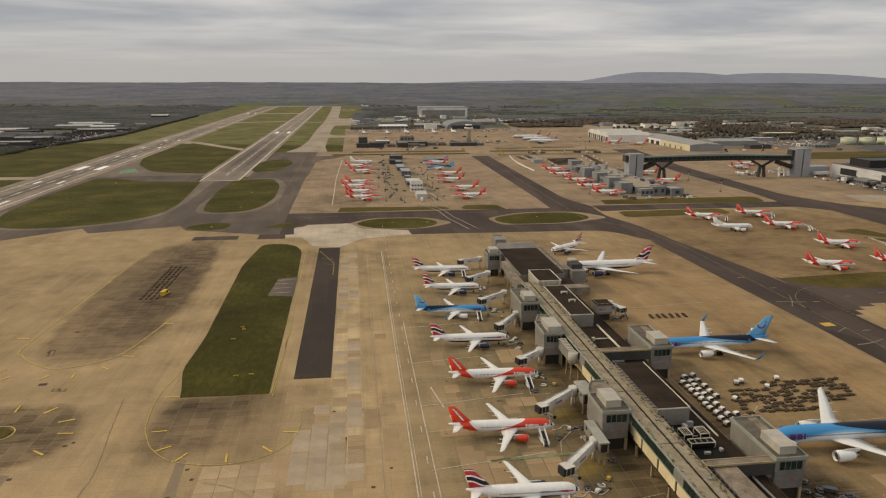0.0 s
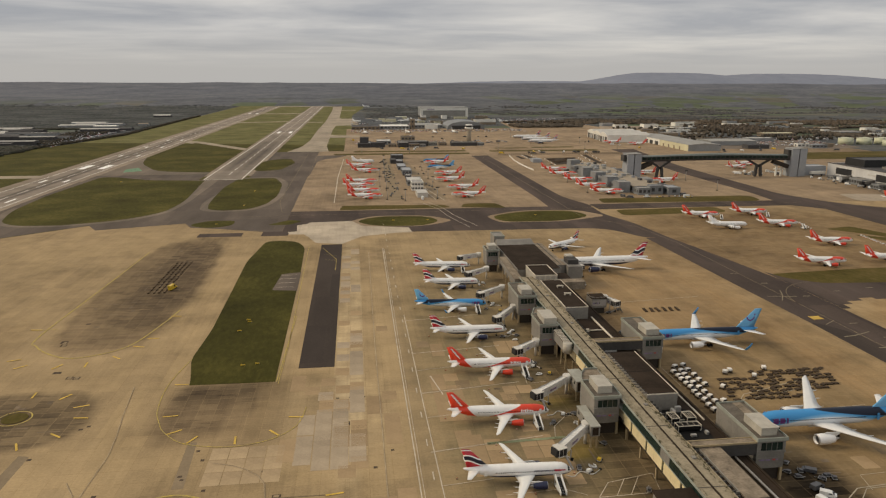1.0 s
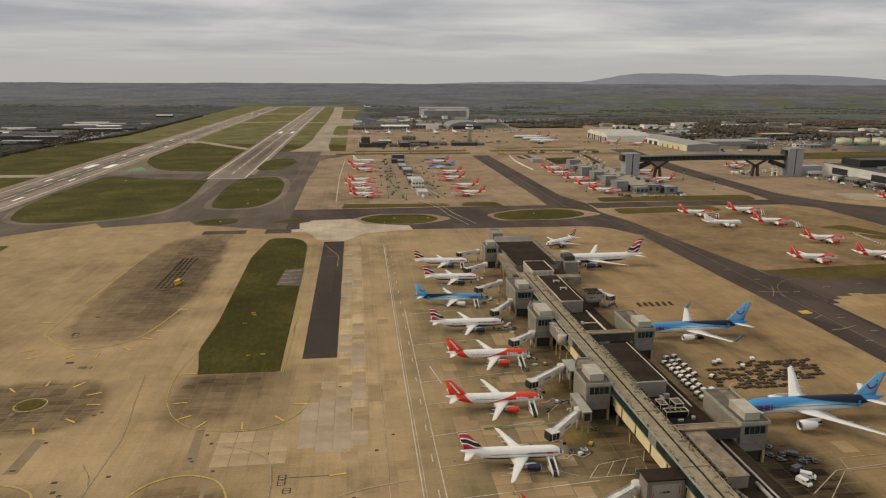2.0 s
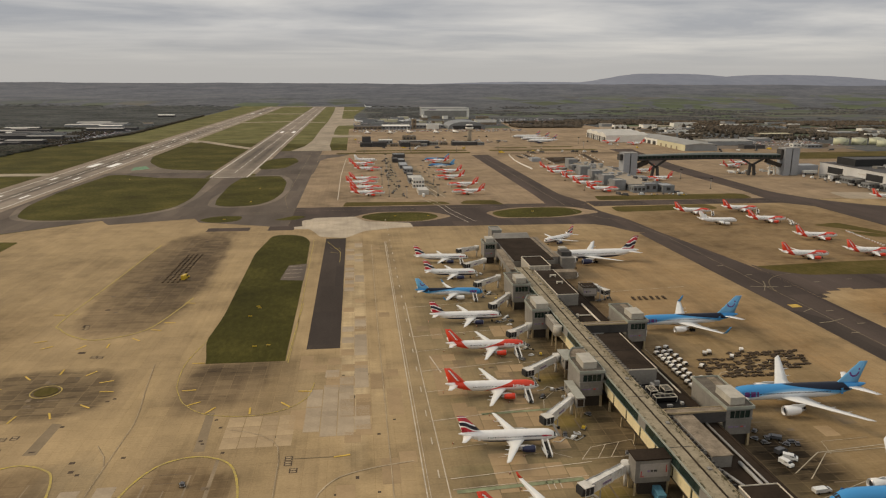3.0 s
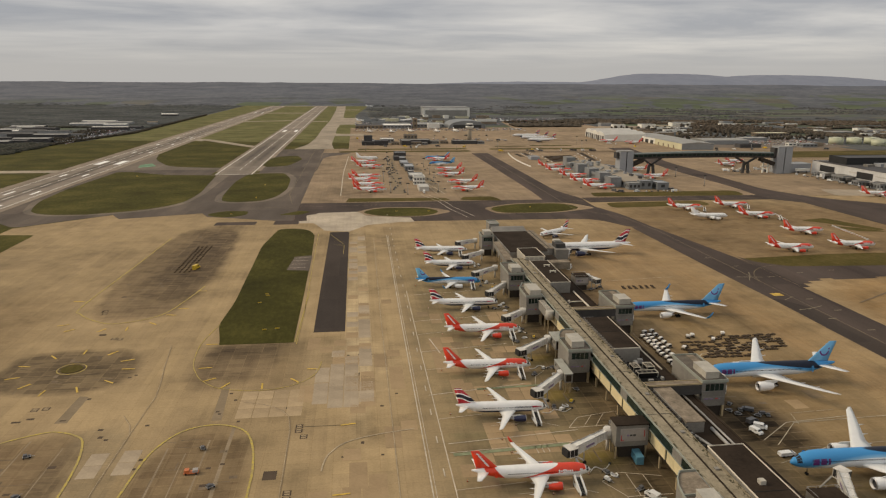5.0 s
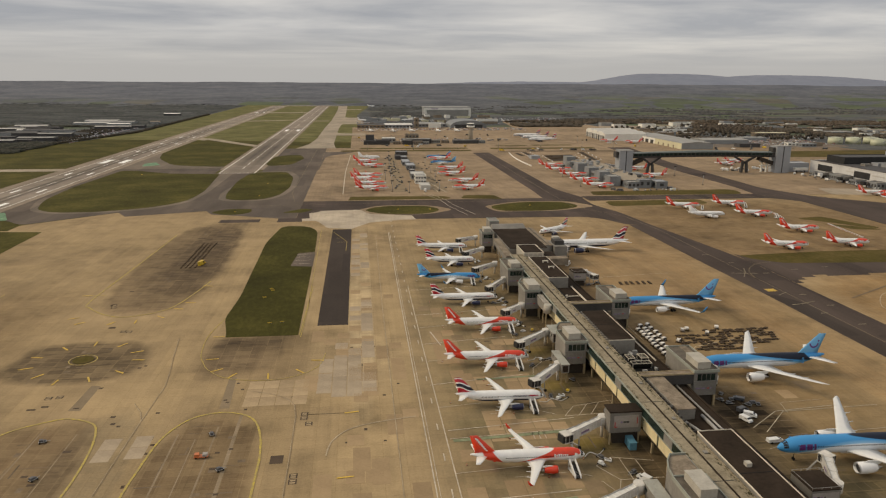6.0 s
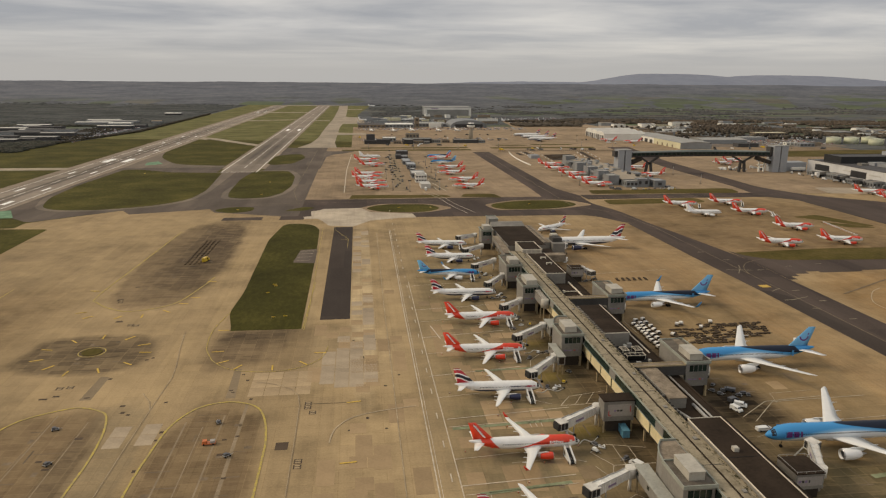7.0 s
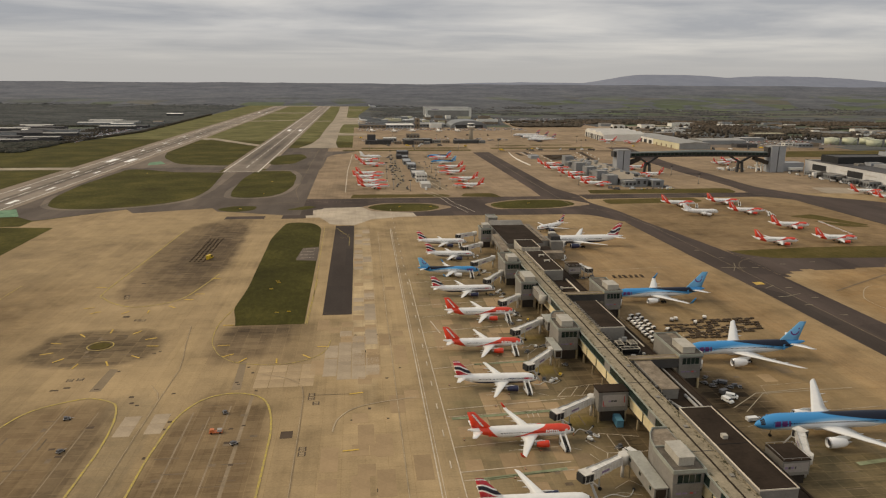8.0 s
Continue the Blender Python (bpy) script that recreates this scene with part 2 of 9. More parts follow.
TINTS_EAST = [
    (47, 168, 22, 4, 0.5, (0.9, 0.96, 0.9), 1.0), (345, 480, 150, 140, 0.3, (0.58, 0.53, 0.49), 1.0), (330, 270, 72, 72, 0.2, (0.84, 0.73, 0.60), 1.0),
    (-93, 120, 13, 72, 0.12, (0.83, 0.86, 0.92), 1.0), (-58, 246, 17, 22, 0.12, (0.74, 0.74, 0.77), 1.0),
    (-6.5, 350, 6.5, 170, 0.2, (1.30, 1.36, 1.46), 1.0), (-12, 232, 24, 34, 0.3, (1.12, 1.14, 1.18), 1.0),
    (18.8, 250, 2.6, 250, 0.2, (0.86, 0.87, 0.90), 1.0), (0, 200, 40, 210, 0.3, (1.13, 1.13, 1.12), 1.0),
    (-260, 430, 60, 40, 0.8, (0.75, 0.75, 0.75), 0.7)]
M_CONC = concrete("apron_concrete", (0.332, 0.243, 0.134), 7.5, 0.52, STAINS_WEST + TINTS_STRIP + STAINS_AND_SHADE_PIER + TINTS_EAST)
M_CONC2 = concrete("far_apron_concrete", (0.290, 0.214, 0.137), 9.0, 0.55, ((820, 1150, 170, 220, 0.5, (0.74, 0.73, 0.72), 1.0), (640, 720, 120, 90, 0.5, (0.8, 0.8, 0.8), 1.0)))
M_PALE = concrete("pale_new_concrete", (0.43, 0.365, 0.28), 6.0, 0.75)
M_RUNWAY = concrete("runway_surface", (0.265, 0.222, 0.178), 11.0, 0.62, (), ((-361, 8, 450, 2100), (-361, 8, 2500, 3300), (-163.5, 19, 860, 1650)))
M_TAXIPALE = concrete("pale_taxiway", (0.345, 0.290, 0.220), 9.0, 0.7)
M_SHOULDER = concrete("paved_shoulder", (0.275, 0.222, 0.168), 10.0, 0.65)
M_ASPH = asphalt("taxiway_asphalt", (0.070, 0.054, 0.046))
M_ASPH_L = asphalt("greyed_asphalt", (0.108, 0.088, 0.072))
M_ASPH_B = asphalt("brown_asphalt", (0.158, 0.130, 0.103))
M_ASPH_D = asphalt("dark_asphalt", (0.050, 0.040, 0.034))
M_GRASS = turf("airfield_turf", (0.062, 0.056, 0.012), (0.112, 0.096, 0.024))
M_GRASS_GREEN = turf("green_short_turf", (0.050, 0.046, 0.010), (0.088, 0.077, 0.018))
# pale far turf: distance haze and sheen are put into its colour
M_GRASS_PALE = turf("hazed_far_turf", (0.130, 0.122, 0.045), (0.195, 0.176, 0.078))
M_GRASS_PADDOCK = turf("paddock_turf", (0.075, 0.098, 0.030), (0.105, 0.125, 0.045))
M_GRASS_DRY = turf("dry_turf", (0.085, 0.068, 0.018), (0.14, 0.10, 0.038))
M_YELLOW = worn("yellow_marking", (0.55, 0.36, 0.05), 0.7, depth=0.35, fine=0.6)
def flaked(name, colour, under, share):
    """Road paint worn through to the concrete in flakes."""
    n = Nodes(name, 0.8)
    f = n.math("ADD", n.math("MULTIPLY", n.noise(0.45, 5.0, 0.7), 0.6), n.math("MULTIPLY", n.noise(2.2, 3.0, 0.6), 0.4))
    return n.done(n.mix(n.band(f, share - 0.07, share + 0.07), colour, under))


M_YELLOW_W = flaked("flaked_yellow_marking", (0.50, 0.37, 0.055), (0.33, 0.25, 0.09), 0.48)
M_WHITE = worn("white_marking", (0.50, 0.43, 0.33), 0.7, depth=0.35, fine=0.6)
M_WHITE_B = worn("bright_white_marking", (0.85, 0.84, 0.80), 0.7, depth=0.12, fine=0.6)
M_YELLOW_F = worn("faded_yellow_marking", (0.165, 0.122, 0.062), 0.8, depth=0.4, fine=0.4)
M_MARKWORN = worn("worn_taxi_mark", (0.225, 0.185, 0.115), 0.8, depth=0.4, fine=0.5)
M_WORNLINE = worn("worn_stand_line", (0.40, 0.345, 0.25), 0.8, depth=0.4, fine=0.5)
M_FADED = worn("faded_pale_marking", (0.37, 0.29, 0.185), 0.8, depth=0.4, fine=0.5)
M_WHITE_R = worn("runway_line_paint", (0.66, 0.61, 0.54), 0.7, depth=0.25, fine=0.3)
M_GREENLEAD = worn("faded_green_lead_in", (0.215, 0.235, 0.140), 0.85, depth=0.45, fine=0.5)
M_GREENMARK = worn("green_marking", (0.15, 0.25, 0.155), 0.85, depth=0.45, fine=0.5)
M_SLABDARK = worn("dark_repaired_concrete", (0.235, 0.180, 0.115), 0.85, 0, 0.1, 1.0, 0.2)
M_STAINSTRIP = worn("scuffed_concrete", (0.165, 0.125, 0.083), 0.85, 0, 0.1, 1.0, 0.3, 0.25)
M_SLABPALE = worn("pale_sealed_concrete", (0.262, 0.202, 0.132), 0.85, 0, 0.1, 1.0, 0.25)
M_BARE = worn("sandy_bare_ground", (0.29, 0.235, 0.175), 0.95, 0, 0.012, 0.1, 0.35)
M_STAIN = worn("dug_earth", (0.050, 0.037, 0.026), 0.85, depth=0.3, large=0.3)


# ---- mesh helpers ----
class Mesh:
    """Vertices and faces gathered for one mesh object."""

    def __init__(self):
        self.v, self.f, self.smooth = [], [], []

    def add(self, verts, faces, smooth=False):
        o = len(self.v)
        self.v.extend(verts)
        self.f.extend([tuple(i + o for i in f) for f in faces])
        self.smooth.extend([smooth] * len(faces))
        return self

    def box(self, x0, x1, y0, y1, z0, z1, m=None):
        vs = [Vector((x, y, z)) for z in (z0, z1) for y in (y0, y1) for x in (x0, x1)]
        if m is not None:
            vs = [m @ v for v in vs]
        return self.add([tuple(v) for v in vs], [(0, 2, 3, 1), (4, 5, 7, 6), (0, 1, 5, 4), (2, 6, 7, 3), (0, 4, 6, 2), (1, 3, 7, 5)])

    def bar(self, a, b, w, h):
        """A straight square bar from a to b."""
        a, b = Vector(a), Vector(b)
        d = b - a
        m = Matrix.Translation(a) @ d.to_track_quat("X", "Z").to_matrix().to_4x4()
        return self.box(0, d.length, -w / 2, w / 2, -h / 2, h / 2, m)

    def prism(self, pts, z0, z1):
        n = len(pts)
        vs = [(x, y, z0) for x, y in pts] + [(x, y, z1) for x, y in pts]
        return self.add(vs, [tuple(range(n))[::-1], tuple(range(n, 2 * n))] + [(i, (i + 1) % n, n + (i + 1) % n, n + i) for i in range(n)])

    def loft(self, rings, cap=True, smooth=True, closed=True):
        n = len(rings[0])
        vs = [p for r in rings for p in r]
        fs = []
        for k in range(len(rings) - 1):
            for i in range(n if closed else n - 1):
                j = (i + 1) % n
                fs.append((k * n + i, k * n + j, (k + 1) * n + j, (k + 1) * n + i))
        self.add(vs, fs, smooth)
        if cap:
            o = len(self.v) - len(vs)
            self.f.append(tuple(o + i for i in range(n))[::-1])
            self.f.append(tuple(o + (len(rings) - 1) * n + i for i in range(n)))
            self.smooth.extend([False, False])
        return self

    def tube(self, a, b, r0, r1=None, n=12, smooth=True):
        r1 = r0 if r1 is None else r1
        a, b = Vector(a), Vector(b)
        q = (b - a).to_track_quat("Z", "Y")
        rings = []
        for c, r in ((a, r0), (b, r1)):
            rings.append([tuple(c + q @ Vector((r * math.cos(2 * math.pi * i / n), r * math.sin(2 * math.pi * i / n), 0))) for i in range(n)])
        return self.loft(rings, True, smooth)

    def ribbon(self, pts, w, z, closed=False):
        """A flat painted line of width w through the points."""
        p = [Vector((x, y)) for x, y in pts]
        n = len(p)
        left, right = [], []
        for i in range(n):
            a = p[(i - 1) % n] if closed or i else p[i]
            b = p[(i + 1) % n] if closed or i < n - 1 else p[i]
            d = (b - a).normalized()
            nrm = Vector((-d.y, d.x)) * w / 2
            left.append((p[i].x + nrm.x, p[i].y + nrm.y, z))
            right.append((p[i].x - nrm.x, p[i].y - nrm.y, z))
        k = n if closed else n - 1
        return self.add(left + right, [(n + i, n + (i + 1) % n, (i + 1) % n, i) for i in range(k)])


def part(name, m, material, parent=None, label=""):
    me = bpy.data.meshes.new(name)
    me.from_pydata(m.v, [], m.f)
    me.polygons.foreach_set("use_smooth", m.smooth)
    me.materials.append(material)
    me.update()
    ob = new(name, me)
    if parent:
        ob.parent = parent
    if label:
        ob["label"] = label
    return ob


def thing(name, label, category, at=None, group=""):
    e = new(name)
    e.empty_display_size = 0.5
    if at is not None:
        e.matrix_world = at
    return tagged(e, label, category, group)


def rounded(corners, steps=7):
    """An outline from corners (x, y, radius), turned anticlockwise or clockwise, with arcs at the corners."""
    out, n = [], len(corners)
    for i in range(n):
        p = Vector(corners[i][:2])
        r = corners[i][2] if len(corners[i]) > 2 else 0
        a, b = Vector(corners[i - 1][:2]), Vector(corners[(i + 1) % n][:2])
        if r <= 0:
            out.append(tuple(p))
            continue
        da, db = (a - p), (b - p)
        r2 = min(r, da.length * 0.499, db.length * 0.499)
        s, e = p + da.normalized() * r2, p + db.normalized() * r2
        for k in range(steps + 1):
            t = k / steps
            out.append(tuple(s * (1 - t) ** 2 + p * 2 * t * (1 - t) + e * t * t))
    return out


def flat(name, outlines, z, material, label="", wobble=0.0):
    """A flat piece of the ground's surfaces for each outline, 2 cm thick."""
    last = None
    for o in outlines:
        m = Mesh()
        pts = rounded(o)
        area = sum(pts[i - 1][0] * pts[i][1] - pts[i][0] * pts[i - 1][1] for i in range(len(pts)))
        if area < 0:
            pts = pts[::-1]
        m.prism(pts, z - 0.02, z)
        last = tagged(part(name, m, material), label, "", "", "structure")
    return last


def rect(x0, x1, y0, y1, r=0):
    return [(x0, y0, r), (x1, y0, r), (x1, y1, r), (x0, y1, r)]


# ---- ground ----
CA, SA = math.cos(radians(7.3)), math.sin(radians(7.3))


def to_world(across, deep):
    """From across and depth along the line of flight to the airfield's axes."""
    return across * CA + deep * SA, -across * SA + deep * CA


def land_height(across, deep):
    """Flat round the airfield, then rising to wooded downs shaped to fit the camera's view."""
    if deep < 3250:
        return 0.0
    t = min(1.0, (deep - 3250) / 1150)
    h = 119.5 - (0.034586 - 0.030213 * t ** 0.85) * deep
    h0 = 119.5 - 0.034586 * 3250
    h -= h0 * (1 - t)
    h += 5.0 * t * noise.noise(Vector((across / 420, deep / 300, 0))) + 2.5 * t * noise.noise(Vector((across / 110, deep / 90, 4)))
    return h


def make_land():
    n = Nodes("fields_and_woods", 0.95)
    vec = n.mapped((0.0052, 0.0062, 0.001), 0.13)
    vo = n.t.nodes.new("ShaderNodeTexVoronoi")
    vo.inputs["Scale"].default_value = 1.0
    n.t.links.new(vec, vo.inputs["Vector"])
    edge = n.t.nodes.new("ShaderNodeTexVoronoi")
    edge.feature = "DISTANCE_TO_EDGE"
    edge.inputs["Scale"].default_value = 1.0
    n.t.links.new(vec, edge.inputs["Vector"])
    big = n.noise(0.0011, 4.0, 0.6)
    mid = n.noise(0.011, 6.0, 0.72, n.mapped((0.45, 0.8, 1.0), 0.13))
    fine = n.noise(0.035, 5.0, 0.75)
    px = n.xyz()
    east = n.band(px[0], 500.0, 1300.0)
    cell = n.xyz(vo.outputs["Color"])[0]
    grain = n.math("ADD", n.math("MULTIPLY", mid, 0.6), n.math("MULTIPLY", fine, 0.4))
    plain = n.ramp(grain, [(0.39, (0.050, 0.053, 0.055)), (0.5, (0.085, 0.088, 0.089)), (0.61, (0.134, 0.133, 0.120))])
    # paler and bluer than the plain: distance haze put into the colour
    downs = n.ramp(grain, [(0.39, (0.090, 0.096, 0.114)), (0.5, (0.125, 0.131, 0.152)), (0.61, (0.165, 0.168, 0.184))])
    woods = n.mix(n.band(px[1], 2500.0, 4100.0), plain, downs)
    green = n.ramp(n.xyz(vo.outputs["Color"])[1], [(0.0, (0.098, 0.108, 0.070)), (0.55, (0.114, 0.136, 0.074)), (0.8, (0.15, 0.140, 0.105)), (1.0, (0.12, 0.105, 0.085))])
    green = n.mix(n.band(mid, 0.40, 0.62), n.mix(1.0, green, (0.72, 0.74, 0.80), "MULTIPLY"), green)
    fac = n.math("ADD", n.math("MULTIPLY", cell, 0.5), n.math("MULTIPLY", big, 0.5))
    fac = n.math("ADD", fac, n.math("SUBTRACT", n.math("MULTIPLY", east, 0.30), 0.07))
    fac = n.band(fac, 0.60, 0.63)
    fac = n.math("MULTIPLY", fac, n.math("SUBTRACT", 1.0, n.band(px[1], 3350.0, 3750.0)))
    fac = n.math("MULTIPLY", fac, n.band(edge.outputs["Distance"], 0.03, 0.06))
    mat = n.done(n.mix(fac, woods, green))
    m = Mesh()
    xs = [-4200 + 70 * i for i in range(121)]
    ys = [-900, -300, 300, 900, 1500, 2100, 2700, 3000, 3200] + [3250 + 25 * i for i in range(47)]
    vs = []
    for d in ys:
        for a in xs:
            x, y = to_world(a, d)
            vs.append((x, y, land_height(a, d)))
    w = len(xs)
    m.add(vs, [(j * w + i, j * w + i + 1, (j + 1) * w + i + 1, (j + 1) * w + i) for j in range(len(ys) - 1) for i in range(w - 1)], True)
    return tagged(part("ground", m, mat), "fields and winter woods on rising land, paling with painted haze", "", "", "structure")


def make_far_hills():
    """A long blue-grey ridge at the edge of sight, its outline shaped to fit the camera's view."""
    n = Nodes("hazed_hill_woods", 1.0)
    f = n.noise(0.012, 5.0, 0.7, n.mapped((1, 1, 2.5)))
    # the ridge's blue-grey holds painted haze
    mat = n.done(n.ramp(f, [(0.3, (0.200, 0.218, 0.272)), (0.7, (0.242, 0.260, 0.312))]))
    m = Mesh()
    rows = []
    for k in range(6):
        d = 4440 + 70 * k
        row = []
        for i in range(161):
            a = -400 + 25 * i

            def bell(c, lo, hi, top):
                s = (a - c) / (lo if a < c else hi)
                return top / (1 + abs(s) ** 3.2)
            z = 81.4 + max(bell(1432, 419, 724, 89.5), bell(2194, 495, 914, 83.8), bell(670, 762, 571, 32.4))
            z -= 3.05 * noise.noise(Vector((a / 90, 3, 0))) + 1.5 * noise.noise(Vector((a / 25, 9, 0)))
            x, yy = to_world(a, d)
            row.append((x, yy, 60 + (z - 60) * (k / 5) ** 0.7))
        rows.append(row)
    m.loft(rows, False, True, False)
    return tagged(part("backdrop", m, mat), "long wooded ridge of hills with haze painted into its colour", "", "", "structure")


make_land()
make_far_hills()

G, P, A, I, K = 0.04, 0.08, 0.12, 0.16, 0.20   # heights of turf, concrete, asphalt, islands and paint
flat("airfield_grass", [[(-600, 380), (480, 380), (480, 640), (900, 640), (900, 1300), (460, 1300), (460, 1260), (-8, 1260), (-8, 1320), (-530, 1420), (-600, 1140)]], G, M_GRASS, "mown olive airfield grass")
flat("far_airfield_grass", [[(-530, 1420.1), (-8, 1320.1), (-8, 2400), (60, 3420), (-520, 3420), (-505, 1600)]], G, M_GRASS_PALE, "yellow-green grass beside the far runways, paled with painted haze")
flat("apron", [
    [(-520, -400), (900, -400), (900, 640), (-60, 640), (-62, 600), (-147, 598), (-225, 597), (-286, 545), (-286, 524), (-520, 505)],
], P, M_CONC, "tan concrete apron with slab joints")
flat("far_apron", [
    [(-62, 641), (900, 641), (900, 1330), (-20, 1330), (-20, 1205), (-62, 1205)],
    rect(-20, 700, 1331, 1760), [(400, 1761), (640, 1761), (620, 2100), (420, 2000)],
], P, M_CONC2, "pale tan concrete aircraft stands")
flat("runway_shoulder", [rect(-399, -326, 200, 3290), rect(-193, -134, 900, 3290)], P - 0.01, M_SHOULDER, "pale brown paved runway shoulder")
flat("runway_main", [rect(-385, -337, 200, 3285)], P, M_RUNWAY, "weathered grey-brown main runway")
flat("runway_standby", [rect(-188, -139.5, 867, 3285)], P + 0.01, M_RUNWAY, "weathered standby runway, parallel to the main one")
flat("taxiway_light", [[(-116, 1201), (-46, 1201), (-53, 1300), (-53, 1500), (-54, 1720), (-46, 2080), (-50, 2800), (-54, 3300), (-94, 3300), (-86, 2800), (-84, 2090), (-90, 1740), (-91, 1420), (-98, 1290, 20)], [(-328, 1400), (-328, 1440), (-300, 1420), (-192, 1268), (-192, 1238)], [(-330, 2030), (-330, 2060), (-192, 2110), (-192, 2090)],
                       rect(-135, -90, 2040, 2065), rect(-330, -190, 2560, 2600), rect(-330, -60, 3250, 3300), rect(-520, -394, 905, 930)],
     P + 0.02, M_TAXIPALE, "light concrete taxiway links")
flat("taxiway_fillet", [[(-327, 1140), (-310, 1052, 30), (-266, 958, 30), (-206, 942), (-192, 942), (-192, 922), (-262, 922), (-327, 912)]], P + 0.02, M_ASPH_B, "brown paved fillet beside the runway")
flat("taxiway_arm", [[(-60, 1500), (-44, 1494, 8), (10, 1497), (10, 1552), (-40, 1555, 8), (-60, 1580)], [(-60, 1840), (-46, 1896, 10), (10, 1900), (10, 2230), (-40, 2236, 10), (-56, 2300)], rect(-52, 10, 2840, 2880)], P + 0.03, M_TAXIPALE, "light concrete arm of the taxiway")
flat("taxiway", [
    [(-330, 868), (-330, 590), (-286, 547, 8), (-225, 598), (-213, 577), (-147, 598), (-139, 580), (-110, 570), (-62, 550), (-62, 868)],
    rect(-134, -62, 868.1, 1200), rect(-328, -192, 868.1, 921),
], A, M_ASPH_L, "greyed brown asphalt taxiway")
flat("taxiway", [
    [(-61.9, 546), (203, 540, 20), (222.3, 500, 12), (241, 500), (236, 556, 16), (224, 600, 10), (226, 640), (228, 643), (-61.9, 643)],
    [(226.5, -100), (258, -100), (257.6, 380), (247, 460), (241, 499.9), (222.3, 499.9), (223.8, 383), (225.8, 305)],
    [(184, 643.1), (228, 643.1), (214, 700, 20), (214, 1110), (186, 1110), (186, 690, 20)],
    [(228.1, 622), (300, 624), (425, 622), (446, 600), (446, 651), (228.1, 651)],
    [(446.1, 300), (540, 420, 40), (540, 575, 30), (480, 625, 30), (456, 690, 20), (464, 950, 20), (494, 1190), (452, 1190), (428, 880, 20), (429, 700, 20), (424, 651.2), (446.1, 651)],
    [(257.9, 312), (257.9, 322), (263, 322), (263, 329), (269, 329), (269, 334), (279, 334), (279, 338.5), (288, 338.5), (288, 335.5), (318, 335.5), (318, 338.5), (344, 338.5), (344, 344), (392, 346), (446, 352), (446, 361), (366, 362, 20), (286, 368, 12), (262, 388, 6), (257.7, 396)],
], A, M_ASPH, "dark brown-grey asphalt taxiway")
flat("stand_asphalt", [[(-61.8, 880), (-60, 904, 8), (-58, 1050, 12), (-46, 1086, 8), (-33, 1096, 4), (-24, 1112, 4), (-15, 1130, 3), (-16, 1137), (-61.8, 1137)]], A, M_ASPH_L, "greyed asphalt at the edge of the far stands")
flat("service_road", [[(32, 694, 3), (46, 694, 3), (51, 1082, 3), (42, 1082, 3)], [(76, 694, 3), (92, 694, 3), (74, 1060, 3), (69, 1060, 3)]], A, M_SLABDARK, "grimy paved service road between the stands")
flat("depot_yard", [[(648, 1180, 4), (760, 1166, 4), (872, 1160, 4), (935, 1182, 4), (930, 1345, 4), (770, 1350, 4), (762, 1420, 4), (640, 1420, 4)]], A, M_ASPH_B, "grey-brown paved depot yard")
flat("taxiway_relay", [[(226.7, -100), (238, -100), (238.6, 200), (238.2, 286, 4), (231, 300, 3), (226.4, 303)]], A + 0.01, M_ASPH_D, "dark relaid half of the taxiway")
flat("asphalt_strip", [rect(-28.2, -13, 276.5, 505.5)], A, M_ASPH_D, "dark new asphalt strip beside the grass")
flat("stand_asphalt", [rect(-126, -92, 541, 554), rect(-77, -56, 540, 556)], A + 0.008, M_ASPH, "dark asphalt patches")
flat("pale_patch", [[(-55.5, 544), (-57, 553), (-50, 555), (-52, 579, 3), (-44, 584), (-42, 590), (-6, 593, 4), (3, 570, 5), (20, 566), (41, 560), (43, 541), (30, 541), (16, 536, 3), (2, 531), (-13, 506.5), (-33, 512, 3), (-39.5, 533, 3), (-44, 543)]],
     A + 0.02, M_PALE, "pale new concrete where the taxiway meets the apron")
flat("island_rim", [
    [(-9, 591, 8), (-2, 575, 6), (12, 566.4, 14), (57, 564.4, 18), (80, 584, 6), (80, 590, 5), (63, 611, 16), (12, 614, 14)],
    [(114, 601, 8), (119, 580, 8), (123, 572, 10), (180, 570.4, 18), (221, 590, 5), (221, 597, 4), (205, 623.5, 16), (148, 625, 14)],
], A + 0.015, M_CONC2, "pale concrete rim round a grass island")
flat("island_shoulder", [
    [(-154, 700, 20), (-148, 658, 14), (-130, 648, 10), (-100, 653, 12), (-85, 682, 16), (-78, 736, 20), (-80, 830, 22), (-97, 884, 12), (-140, 884, 8)],
    [(-168, 866), (-168, 706, 30), (-174, 645, 25), (-204, 610, 20), (-249, 596), (-283, 596, 15), (-309, 612, 18), (-325, 668, 25), (-325, 690), (-250, 690), (-200, 866)],
], A + 0.01, M_ASPH_B, "brown paved shoulder round the grass")
flat("repaired_strip", [[(-113.5, 216), (-109.8, 215), (-109.9, 194), (-114.2, 194)], [(-60.5, 218), (-57.6, 218), (-55.8, 190), (-59.4, 190)]],
     P + 0.012, M_SLABDARK, "dark repaired strip across the apron")
flat("pale_strip", [rect(-50.9, -49.7, 60, 185), rect(-57.3, -56.7, 60, 176), rect(-63.4, -63.0, 60, 168), rect(-70.0, -69.4, 60, 172), rect(-104.4, -104.0, 60, 176), rect(-117.0, -116.5, 60, 182)],
     P + 0.012, M_SLABPALE, "pale sealed joint along the apron")
